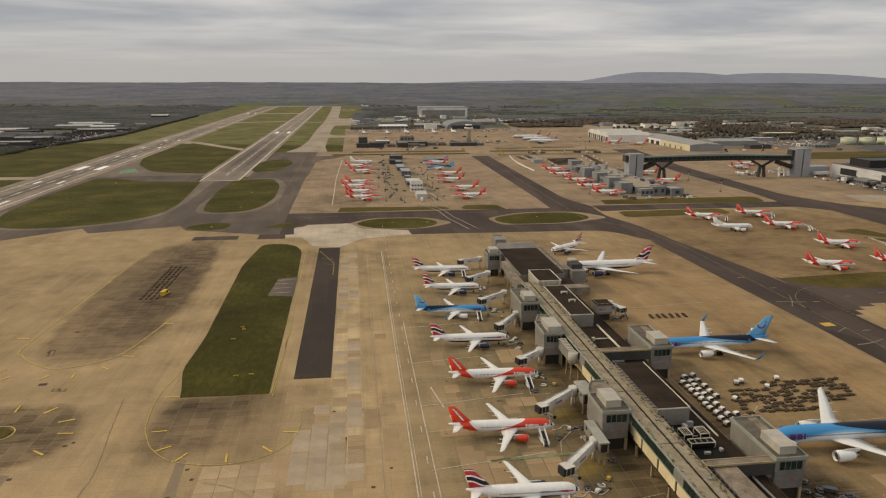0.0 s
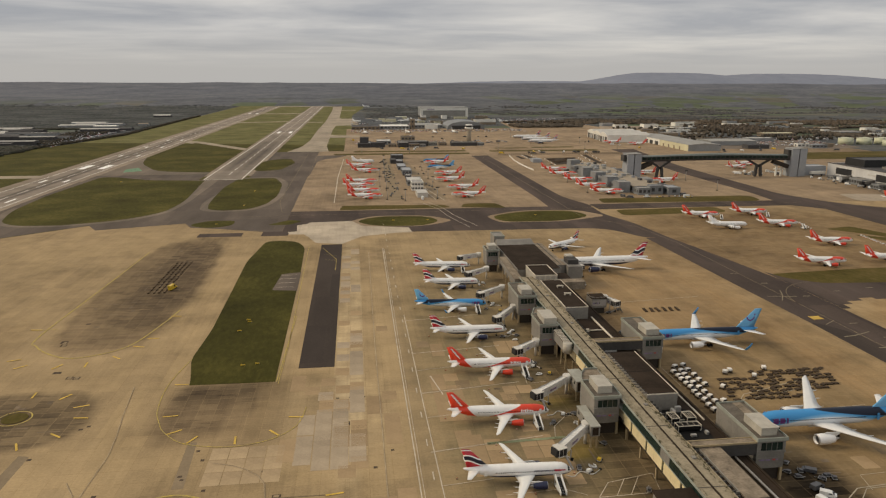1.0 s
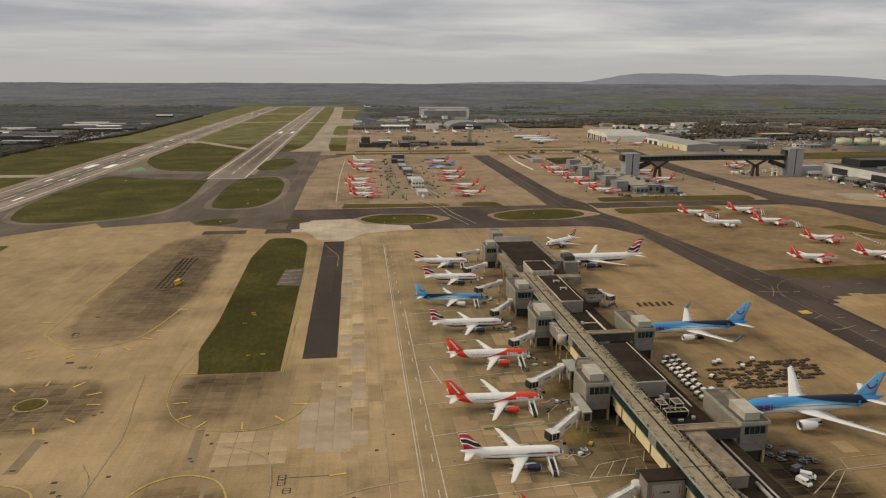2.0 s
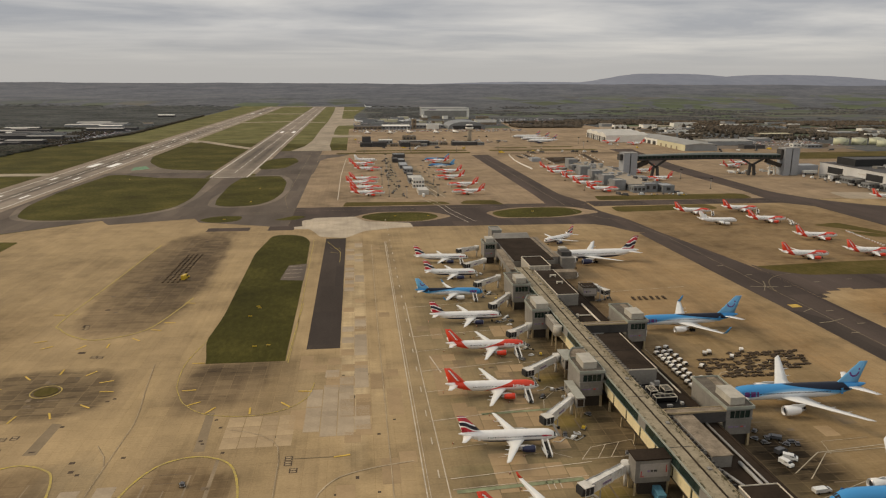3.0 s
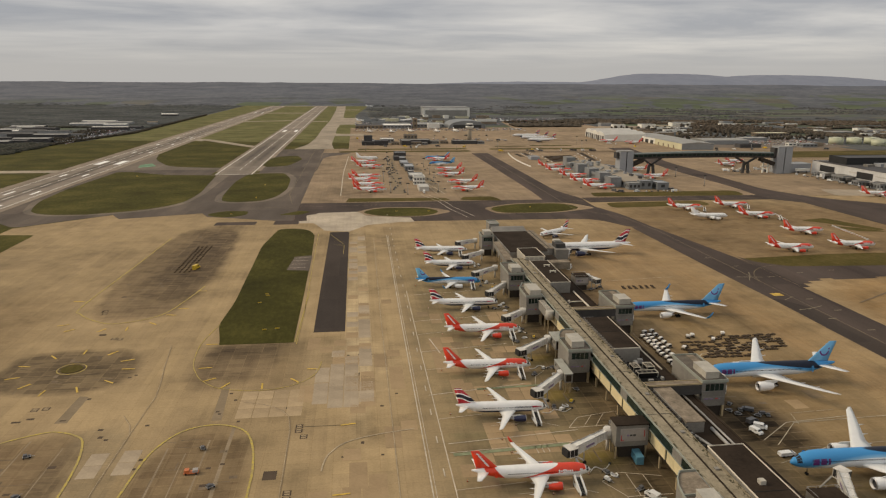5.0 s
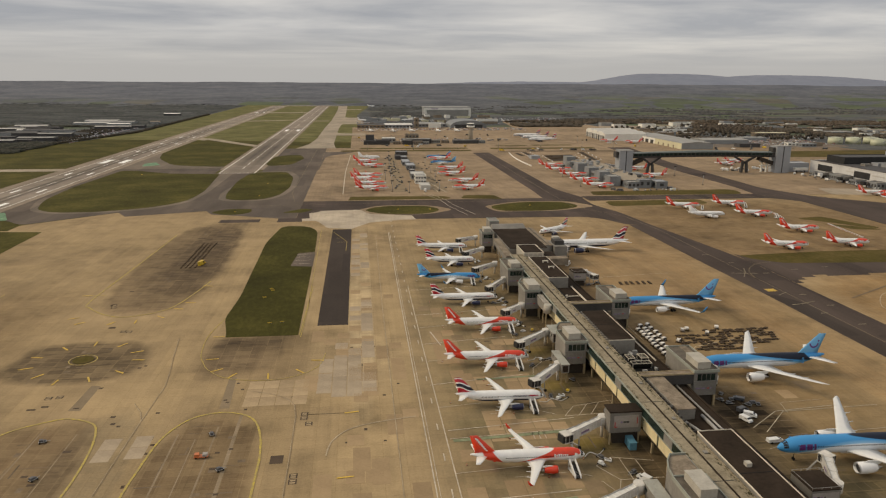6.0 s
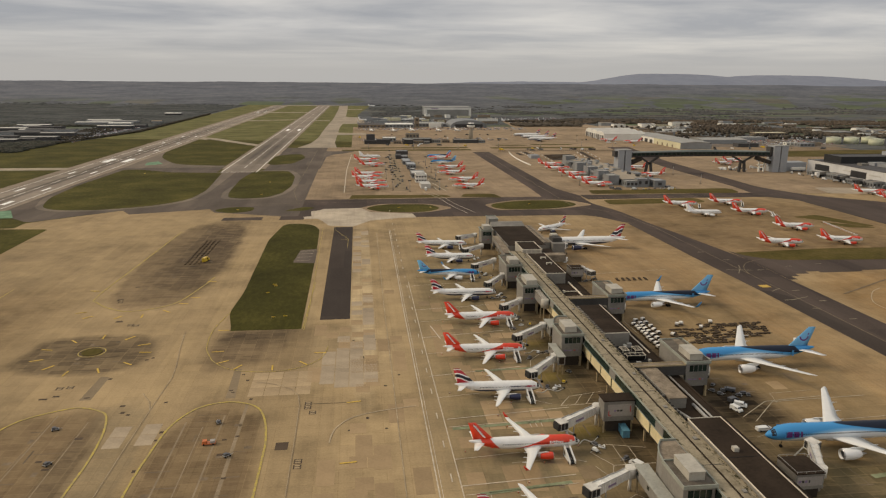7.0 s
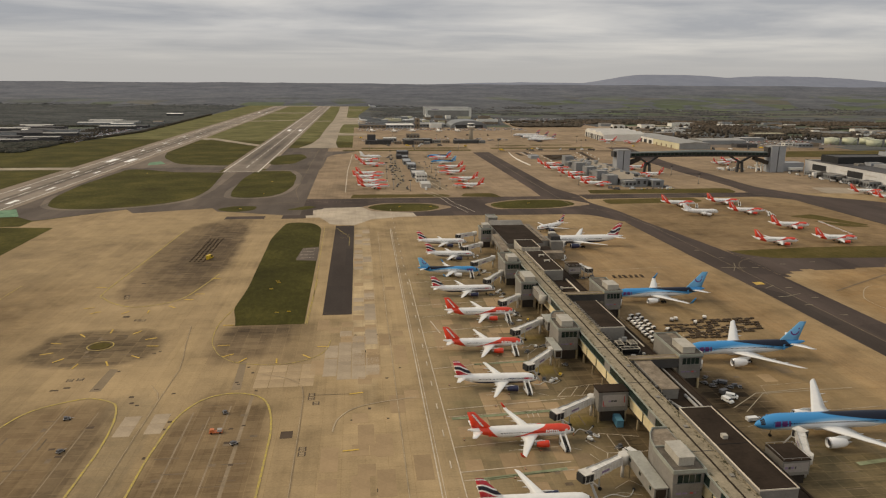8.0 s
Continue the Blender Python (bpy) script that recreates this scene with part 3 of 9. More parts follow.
ISLANDS_WEST = [
    [(-318, 905, 8), (-325, 760), (-320, 672, 25), (-304, 618, 18), (-283, 602, 15), (-249, 602), (-208, 617, 20), (-179, 650, 25), (-173, 708, 30), (-184, 862, 4), (-250, 872), (-300, 905, 8)],
    [(-147, 700, 14), (-142, 664, 10), (-128, 655, 8), (-103, 660, 10), (-90, 686, 14), (-84, 736, 16), (-87, 822, 20), (-101, 877, 10), (-145, 874, 8), (-151, 800, 20)],
    [(-144, 590, 10), (-126, 575, 10), (-106, 583, 10), (-106, 606, 8), (-130, 607, 8)]]
ISLANDS_MIDDLE = [
    [(-307, 1054, 16), (-321, 1203, 60), (-308, 1396, 10), (-197, 1244, 6), (-198, 960, 10), (-210, 946, 6), (-264, 962, 20)],
    [(-140, 966, 10), (-138, 1062, 20), (-122, 1088, 12), (-100, 1092, 12), (-89, 1040, 16), (-103, 957, 12), (-131, 944, 8)],
    [(-78, 583, 6), (-58, 582, 6), (-48, 598, 6), (-60, 603, 4)],
    [(-4, 590, 12), (14, 568, 20), (55, 566, 20), (72, 586, 14), (60, 608, 20), (15, 611, 20)]]
ISLANDS_EAST = [
    [(118, 600, 14), (124, 574, 20), (178, 572, 20), (210, 592, 14), (200, 620, 20), (152, 622, 20)],
    [(-330, 524), (-257, 517, 3), (-254, 420), (-330, 300)]]
flat("grass_island", ISLANDS_WEST + ISLANDS_MIDDLE + ISLANDS_EAST, I, M_GRASS, "olive-green mown grass island")
flat("grass_strip", [[(-70.4, 264.7), (-36.6, 264.2), (-37.2, 345, 2), (-38.2, 430, 10), (-40, 500, 12), (-48, 520, 10), (-70, 524, 12), (-76.2, 462, 8), (-73.8, 328, 10), (-75.6, 292, 6), (-71.5, 272, 3)]], I, M_GRASS_GREEN, "short dark green grass strip in the apron")
flat("pale_apron", [[(520, 682, 6), (640, 664, 6), (600, 622, 6), (510, 640, 6)]], A + 0.02, M_TAXIPALE, "pale concrete beside the terminal")
flat("hardstanding", [[(-37.4, 390), (-52, 393, 1), (-49.5, 427, 1), (-37.9, 430)]], I + 0.02, M_ASPH_L, "grey hardstanding let into the grass")
DRY_NEAR = [
    [(-18, 645, 3), (90, 648, 8), (84, 664, 6), (-15, 669, 3)],
    [(98, 649, 6), (142, 640, 6), (136, 668, 6), (105, 668, 4)], [(244, 656, 6), (412, 650, 12), (418, 684, 14), (248, 682, 6)],
    [(240, 590, 8), (345, 596, 10), (345, 622, 8), (242, 618, 8)], [(384, 514, 5), (412, 522, 5), (432, 470, 5), (424, 468, 4), (402, 496, 5)], [(392, 492, 4), (404, 466, 4), (428, 462, 4), (416, 476, 5)]]
DRY_FAR = [
    [(259, 391, 2), (264, 380, 4), (279, 368, 6), (360, 362.5, 4), (445, 361.5, 4), (445, 396, 4), (386, 396, 8), (330, 397, 10), (281, 393, 10)], rect(-36, 190, 1138, 1160, 6),
    rect(-4, 190, 1180, 1200, 5), rect(230, 425, 1170, 1192, 8), [(758, 1100, 8), (960, 1110, 8), (870, 1000, 8), (695, 1005, 8)], rect(250, 310, 1225, 1238, 5), rect(320, 400, 1232, 1250, 6)]
flat("dry_grass_strip", DRY_NEAR + DRY_FAR, I, M_GRASS_DRY, "dry brownish grass strip beside the taxiway")

# paint on the runways
m = Mesh()
for x in (-383.5, -338.5):
    m.box(x - 0.55, x + 0.55, 300, 3280, K - 0.02, K)
for x in (-186.3, -141.2):
    m.box(x - 0.7, x + 0.7, 868, 3270, K - 0.02, K)
m.box(-186, -141, 867.5, 869, K - 0.02, K)
for i in range(60):
    y = 600 + 45 * i
    m.box(-361.6, -360.6, y, y + 26, K - 0.02, K)
    if y > 880:
        m.box(-164.2, -163.2, y, y + 26, K - 0.02, K)
tagged(part("runway_line_set", m, M_WHITE_R), "worn white runway lines", "", "", "structure")
m = Mesh()
for y, w, ln in ((648, 5, 22), (735, 3, 24), (876, 3.4, 22), (1015, 9, 46), (1165, 3, 22), (1310, 3, 22), (1460, 3, 22), (2600, 6, 60)):
    for s in (-1, 1):
        m.box(-361 + s * 13.3 - w / 2, -361 + s * 13.3 + w / 2, y - ln / 2, y + ln / 2, K, K + 0.02)
for s in (-1, 1):
    m.box(-162.5 + s * 13.3 - 3.5, -162.5 + s * 13.3 + 3.5, 1630, 1685, K, K + 0.02)
tagged(part("touchdown_marks", m, M_WHITE_B), "bright white touchdown bars", "", "", "structure")
flat("green_surface", [[(-337, 600), (-326, 607, 4), (-307, 569, 3), (-322, 566)], [(-312, 985, 2), (-306, 950, 4), (-285, 965, 2), (-300, 1000, 2)]], K, M_GREENMARK, "worn pale green painted ground")


# ---- aircraft ----
def plain_paint(name, colour, rough=0.35, metal=0.0, depth=0.06):
    return worn(name, colour, rough, metal, 0.4, 3.0, depth)


C_WHITE, C_ORANGE = (0.80, 0.79, 0.77), (0.66, 0.046, 0.014)
C_NAVY, C_RED = (0.012, 0.016, 0.055), (0.45, 0.02, 0.032)
C_SKY, C_DEEP = (0.055, 0.265, 0.56), (0.005, 0.010, 0.026)
C_WINE = (0.25, 0.012, 0.025)
M_WING = plain_paint("wing_paint", (0.70, 0.70, 0.68), 0.4)
M_WHITEP = plain_paint("white_gloss_paint", C_WHITE, 0.35)
M_ORANGE = plain_paint("orange_gloss_paint", C_ORANGE, 0.35)
M_NAVYP = plain_paint("navy_gloss_paint", C_NAVY, 0.35)
M_SKYP = plain_paint("sky_blue_gloss_paint", C_SKY, 0.35)
M_REDP = plain_paint("dark_red_paint", (0.40, 0.02, 0.04), 0.4)
M_PURPLE = plain_paint("dark_violet_paint", (0.10, 0.018, 0.14), 0.4)
M_GLASSD = plain_paint("dark_window_glass", (0.015, 0.018, 0.022), 0.15)
M_METAL = plain_paint("bare_metal", (0.45, 0.45, 0.46), 0.35, 0.8, 0.15)
M_DARK = plain_paint("dark_fan", (0.03, 0.03, 0.035), 0.5)
M_TYRE = plain_paint("tyre_rubber", (0.02, 0.02, 0.02), 0.9)


def body_coords(n, length, dia, axis):
    """s from 0 at the nose to 1 at the tail; h from -1 at the keel to 1 at the crown."""
    x, y, z = n.xyz()[:3]
    s = n.math("SUBTRACT", 0.5, n.math("DIVIDE", x, length))
    h = n.math("DIVIDE", n.math("SUBTRACT", z, axis), dia / 2)
    return s, h


def soft_less(n, a, b, w=0.01):
    return n.math("MULTIPLY", n.math("SUBTRACT", b, a), 1.0 / w, True)


def lin(n, v, k, c):
    return n.math("ADD", n.math("MULTIPLY", v, k), c)


def orange_livery(length, dia, axis):
    n = Nodes("white_and_orange_fuselage", 0.35)
    s, h = body_coords(n, length, dia, axis)
    above = soft_less(n, n.math("MINIMUM", lin(n, s, -0.95, 0.24), lin(n, s, -5.1, 2.02)), h, 0.05)
    below = soft_less(n, h, lin(n, s, -5.67, 2.62), 0.05)
    front = n.math("MULTIPLY", n.math("MULTIPLY", above, below), n.math("MULTIPLY", soft_less(n, 0.048, s), soft_less(n, s, 0.66)))
    tail = n.math("MULTIPLY", soft_less(n, lin(n, h, 0.055, 0.752), s), soft_less(n, s, lin(n, h, 0.03, 0.875)))
    f = n.math("MAXIMUM", front, tail)
    dirt = n.ramp(n.noise(0.7, 4.0), [(0.3, (0.93, 0.93, 0.92)), (0.7, (1.03, 1.03, 1.03))])
    return n.done(n.mix(1.0, n.mix(f, C_WHITE, C_ORANGE), dirt, "MULTIPLY"))


def flag_livery(length, dia, axis):
    n = Nodes("white_fuselage_navy_keel", 0.35)
    s, h = body_coords(n, length, dia, axis)
    keel = n.math("MULTIPLY", soft_less(n, h, lin(n, s, 0.15, -0.44), 0.04), soft_less(n, s, 0.80, 0.06))
    dirt = n.ramp(n.noise(0.7, 4.0), [(0.3, (0.93, 0.93, 0.92)), (0.7, (1.03, 1.03, 1.03))])
    return n.done(n.mix(1.0, n.mix(keel, C_WHITE, C_NAVY), dirt, "MULTIPLY"))


def flag_fin(base, top, rear):
    n = Nodes("fin_red_white_navy_bands", 0.35)
    x, y, z = n.xyz()[:3]
    t = n.math("DIVIDE", n.math("SUBTRACT", z, base), top - base)
    back = n.math("ADD", x, rear)
    w = n.math("ADD", t, n.math("MULTIPLY", back, 0.03 * 7.2 / (top - base)))
    w = n.math("ADD", w, n.math("MULTIPLY", n.math("SINE", n.math("MULTIPLY", back, 0.9)), 0.05))
    col = n.ramp(w, [(0.0, C_RED), (0.27, C_WHITE), (0.34, (0.008, 0.009, 0.022)), (0.53, C_WHITE), (0.60, C_RED), (0.80, C_WHITE), (0.84, C_WINE), (1.0, C_WINE)])
    n.t.nodes[-1].color_ramp.interpolation = "CONSTANT"
    return n.done(n.mix(0.0, col, C_WHITE))


def blue_livery(length, dia, axis):
    n = Nodes("blue_fuselage_white_belly", 0.45)
    n.b.inputs["Specular IOR Level"].default_value = 0.25
    s, h = body_coords(n, length, dia, axis)
    wave = n.math("MULTIPLY", n.math("SINE", n.math("MINIMUM", lin(n, s, 3.7, -0.12), 3.2)), 1.22)
    belly = soft_less(n, h, n.math("ADD", wave, -0.80), 0.10)
    light = soft_less(n, h, n.math("ADD", wave, -0.50), 0.3)
    navy = n.math("MULTIPLY", soft_less(n, lin(n, s, -2.1, 1.80), h, 0.05), soft_less(n, s, lin(n, h, -0.05, 0.88), 0.01))
    c = n.mix(light, C_SKY, (0.26, 0.50, 0.72))
    c = n.mix(belly, c, (0.72, 0.75, 0.78))
    c = n.mix(navy, c, C_DEEP)
    return n.done(c)


def blue_fin(cx, cz, r):
    n = Nodes("blue_fin_with_smile", 0.3)
    x, y, z = n.xyz()[:3]
    dx, dz = lin(n, x, 1.0, -cx), lin(n, z, 1.0, -cz)
    d = n.math("SQRT", n.math("ADD", n.math("MULTIPLY", dx, dx), n.math("MULTIPLY", dz, dz)))
    ring = n.math("MULTIPLY", soft_less(n, n.math("ABSOLUTE", lin(n, d, 1.0, -r)), r * 0.2, 0.05), soft_less(n, dz, -0.05, 0.05))
    ex, ez = lin(n, x, 1.0, -cx + r * 1.05), lin(n, z, 1.0, -cz - r * 0.55)
    dot = soft_less(n, n.math("SQRT", n.math("ADD", n.math("MULTIPLY", ex, ex), n.math("MULTIPLY", ez, ez))), r * 0.24, 0.05)
    return n.done(n.mix(n.math("MAXIMUM", ring, dot), (0.13, 0.37, 0.62), (0.10, 0.012, 0.16)))


def ring(x, cz, r, n=20, flat_y=1.0):
    return [(x, r * flat_y * math.sin(2 * math.pi * i / n), cz + r * math.cos(2 * math.pi * i / n)) for i in range(n)]


def foil(m, sections, n=5):
    """A wing through sections (x of leading edge, y, z, chord, thickness, upright)."""
    prof = [(0, 0), (0.06, 0.45), (0.25, 0.62), (0.55, 0.45), (1, 0.04), (0.55, -0.28), (0.25, -0.4), (0.06, -0.3)]
    rings = []
    for x, y, z, c, t, upright in sections:
        if upright:
            rings.append([(x - c * a, y + t * b, z) for a, b in prof])
        else:
            rings.append([(x - c * a, y, z + t * b) for a, b in prof])
    m.loft(rings, True, True)
    return m


PROFILE = [(0.0, 0.03, -0.14), (0.008, 0.24, -0.13), (0.022, 0.44, -0.11), (0.045, 0.66, -0.075), (0.075, 0.84, -0.035), (0.11, 0.95, -0.01), (0.15, 1.0, 0),
           (0.3, 1.0, 0), (0.45, 1.0, 0), (0.62, 1.0, 0), (0.70, 0.97, 0.012), (0.77, 0.87, 0.055), (0.84, 0.70, 0.12), (0.90, 0.50, 0.19), (0.95, 0.32, 0.245), (0.985, 0.17, 0.28), (1.0, 0.08, 0.29)]


def airliner(spec, label, at):
    """An airliner with its nose along +x, standing on its wheels, its middle at the origin."""
    L, D, span, top, axis = spec["length"], spec["dia"], spec["span"], spec["top"], spec["axis"]
    a = thing("airliner", label, "airliner", at)
    body = Mesh()
    body.loft([ring(L * (0.5 - s), axis + D * dz, D / 2 * r, 32) for s, r, dz in PROFILE])
    fus = part("fuselage", body, spec["skin"], a)
    # belly fairing at the wing root
    fx = L * spec["wing_at"]
    m = Mesh()
    m.loft([ring(fx + L * 0.10, axis - D * 0.30, D * 0.10), ring(fx + L * 0.07, axis - D * 0.32, D * 0.30), ring(fx - L * 0.05, axis - D * 0.33, D * 0.32), ring(fx - L * 0.12, axis - D * 0.27, D * 0.12)])
    part("belly_fairing", m, spec["belly"], a)
    half = span / 2
    rc, zr = spec["chord"], axis - D * 0.28
    for side in (1, -1):
        m = Mesh()
        le = fx + rc * 0.52
        sw = math.tan(radians(spec["sweep"]))
        kink = half * 0.36
        dih = math.tan(radians(spec["dihedral"]))
        sec = [(le + 0.4, 0, zr, rc * 1.08, 0.9 * D / 4, False), (le - D * 0.3 * sw, side * D * 0.42, zr + 0.05, rc, 0.85 * D / 4, False),
               (le - kink * sw, side * kink, zr + kink * dih, rc * 0.54, 0.5 * D / 4, False),
               (le - half * 0.95 * sw, side * half * 0.95, zr + half * 0.95 * dih + spec["flex"], rc * 0.23, 0.17 * D / 4, False)]
        if spec["winglet"] > 0:
            sec += [(le - half * 0.985 * sw, side * half * 0.985, zr + half * dih + spec["flex"] + 0.25, rc * 0.19, 0.12 * D / 4, False)]
        else:
            sec += [(le - half * sw - rc * 0.10, side * half, zr + half * dih + spec["flex"] * 1.15, rc * 0.08, 0.06 * D / 4, False)]
        if side < 0:
            sec = sec[::-1]
        foil(m, sec)
        wing = part("wing", m, M_WING, a)
        if spec["winglet"] > 0:
            m = Mesh()
            zt = zr + half * dih + spec["flex"] + 0.2
            xt, yt, h = le - half * 0.985 * sw, side * half * 0.985, spec["winglet"]
            foil(m, [(xt, yt, zt, rc * 0.19, 0.18, True), (xt - h * 0.4, yt + side * 0.25, zt + h * 0.4, rc * 0.15, 0.14, True), (xt - h * 0.9, yt + side * 0.5, zt + h, rc * 0.07, 0.08, True)])
            part("winglet", m, spec["tip"], wing)
        # flap track fairings
        for fy in (0.30, 0.48, 0.66):
            m = Mesh()
            cx = le - half * fy * sw - rc * (0.66 - 0.45 * fy)
            zf = zr + half * fy * dih + spec["flex"] * fy * fy - 0.18
            m.loft([ring(cx + 1.1 * D / 4, zf, 0.05, 8), ring(cx + 0.3, zf - 0.1, 0.22 * D / 4, 8), ring(cx - 1.6 * D / 4, zf + 0.1, 0.04, 8)])
            m.v = [(x, y + side * half * fy, z) for x, y, z in m.v]
            part("flap_fairing", m, M_WING, wing)
        # engine
        ey, er, el = side * spec["eng_y"], spec["eng_r"], spec["eng_l"]
        ex, ez = fx + spec["eng_x"], spec["eng_z"]
        m = Mesh()
        prof = [(0.5, 0.82), (0.48, 0.93), (0.40, 1.0), (0.1, 1.02), (-0.25, 0.9), (-0.5, 0.66)]
        rings = [ring(ex + el * p, ez, er * r, 18) for p, r in prof]
        rings = [ring(ex + el * 0.36, ez, er * 0.78, 18)] + rings
        m.loft(rings, False)
        m.v = [(x, y + ey, z) for x, y, z in m.v]
        eng = part("engine", m, spec["nacelle"], a)
        m = Mesh()
        m.loft([ring(ex + el * 0.5, ez, er * 0.83, 18), ring(ex + el * 0.49, ez, er * 0.945, 18), ring(ex + el * 0.455, ez, er * 0.985, 18)], False)
        m.v = [(x, y + ey, z) for x, y, z in m.v]
        part("inlet_lip", m, M_METAL, eng, "bare metal inlet lip")
        m = Mesh()
        m.loft([ring(ex + el * 0.35, ez, er * 0.79, 18), ring(ex + el * 0.34, ez, er * 0.2, 18), ring(ex + el * 0.45, ez, er * 0.03, 18)], False)
        m.v = [(x, y + ey, z) for x, y, z in m.v]
        part("fan", m, M_DARK, eng, "dark fan with its spinner")
        m = Mesh()
        m.loft([ring(ex - el * 0.42, ez, er * 0.5, 14), ring(ex - el * 0.62, ez, er * 0.34, 14), ring(ex - el * 0.85, ez, er * 0.05, 14)])
        m.v = [(x, y + ey, z) for x, y, z in m.v]
        part("exhaust", m, M_METAL, eng)
        m = Mesh()
        zw = zr + abs(ey) * dih
        m.loft([[(ex + el * 0.3, ey - 0.12, ez + er * 0.9), (ex + el * 0.3, ey + 0.12, ez + er * 0.9), (ex - el * 0.6, ey + 0.1, ez + er * 0.5), (ex - el * 0.6, ey - 0.1, ez + er * 0.5)],
                [(ex - el * 0.05, ey - 0.12, zw + 0.1), (ex - el * 0.05, ey + 0.12, zw + 0.1), (ex - el * 0.9, ey + 0.1, zw), (ex - el * 0.9, ey - 0.1, zw)]], True, False)
        part("pylon", m, M_WING, eng)
        # tailplane
        m = Mesh()
        hs, tx, tz = spec["tailspan"] / 2, -L * 0.405, axis + D * 0.16
        tc = rc * 0.62
        sec = [(tx + tc * 0.6, 0, tz, tc, 0.4 * D / 4, False), (tx + tc * 0.6 - hs * 0.58, side * hs, tz + hs * 0.10, tc * 0.36, 0.14 * D / 4, False)]
        foil(m, sec if side > 0 else sec[::-1])
        part("tailplane", m, spec.get("tailplane", M_WHITEP), a)
        # main wheels
        m = Mesh()
        gx, gy, wr = fx - rc * 0.28, side * spec["gear_y"], spec["wheel"]
        m.tube((gx, gy, wr), (gx, gy, zr), 0.13, n=8)
        for dx in spec["bogie"]:
            for dy in (-0.45, 0.45):
                m.tube((gx + dx, gy + dy - 0.2, wr), (gx + dx, gy + dy + 0.2, wr), wr, n=14)
        part("main_gear", m, M_TYRE, a)
        # cabin windows and doors
        m = Mesh()
        k = int(L * 0.60 / 0.56)
        y0 = D / 2 * math.sqrt(1 - 0.16 ** 2)
        for i in range(k):
            x = L * 0.375 - i * 0.56
            m.box(x - 0.13, x + 0.13, side * y0 - 0.02, side * y0 + 0.02, axis + D * 0.045, axis + D * 0.125)
        tagged(part("window_band", m, M_GLASSD, a), kind="stuff")
        for dx in (0.405, -0.30):
            m = Mesh()
            x = L * dx
            r = D / 2 * (0.985 if dx > 0 else 0.94)
            for zz in range(3):
                h0 = axis + D * (-0.16 + 0.14 * zz)
                hz = (h0 + D * 0.07 - axis) / (D / 2)
                yy = side * (r * math.sqrt(max(0.0, 1 - hz * hz)) + 0.01)
                m.box(x - 0.45, x + 0.45, yy - 0.03, yy + 0.03, h0, h0 + D * 0.14)
            part("cabin_door", m, spec.get("door", M_WHITEP) if dx > 0 else spec.get("rear_door", spec.get("door", M_WHITEP)), a)
    # fin
    m = Mesh()
    fb, fc = axis + D * 0.38, rc * spec["fin"]
    fx0 = -L * spec["fin_at"]
    h = top - fb
    foil(m, [(fx0 + fc * 0.80, 0, fb - D * 0.12, fc * 1.30, 0.5 * D / 4, True), (fx0 + fc * 0.56, 0, fb + h * 0.10, fc * 1.05, 0.42 * D / 4, True), (fx0 + fc * 0.45 - h * 0.80, 0, top, fc * 0.40, 0.16 * D / 4, True)][::-1])
    fin = part("tail_fin", m, spec["fin_skin"], a)
    # cockpit glass
    m = Mesh()
    for side in (1, -1):
        for a0, a1 in ((0.06, 0.34), (0.38, 0.66), (0.70, 0.98)):
            quad = []
            for s, aa in ((0.026, a0), (0.026, a1), (0.047, a1), (0.047, a0)):
                r = D / 2 * (0.44 + (s - 0.022) / 0.023 * 0.22 + 0.012)
                cz = axis + D * (-0.11 + (s - 0.022) / 0.023 * 0.035)
                quad.append((L * (0.5 - s), side * r * math.sin(aa * 1.45), cz + r * math.cos(aa * 1.45)))
            m.add(quad, [(0, 1, 2, 3) if side > 0 else (3, 2, 1, 0)])
    tagged(part("cockpit_window", m, M_GLASSD, a), kind="stuff")
    # nose wheels
    m = Mesh()
    nx, nr = L * spec["nose_gear"], spec["wheel"] * 0.72
    m.tube((nx, 0, nr), (nx, 0, axis - D * 0.4), 0.1, n=8)
    for dy in (-0.25, 0.25):
        m.tube((nx, dy - 0.12, nr), (nx, dy + 0.12, nr), nr, n=12)
    part("nose_gear", m, M_TYRE, a)
    spec["marks"](a, spec, fus, fin, fx0, fb, fc)
    return a


def side_bars(parent, spec, name, s0, bars, hz, material, label):
    """Plain blocks on both flanks: (offset, length, height) in metres from s0 of the length."""
    L, D, axis = spec["length"], spec["dia"], spec["axis"]
    for side in (1, -1):
        m = Mesh()
        for off, ln, ht in bars:
            x = L * (0.5 - s0) - off
            seg = 6
            for k in range(seg):
                h0, h1 = hz - ht / 2 + ht * k / seg, hz - ht / 2 + ht * (k + 1) / seg
                p = []
                for xx, hh in ((x, h0), (x - ln, h0), (x - ln, h1), (x, h1)):
                    r = D / 2 + 0.04
                    p.append((xx, side * math.sqrt(max(0.01, r * r - hh * hh)), axis + hh))
                m.add(p, [(0, 1, 2, 3) if side < 0 else (3, 2, 1, 0)])
        tagged(part(name, m, material, parent, label), kind="stuff")


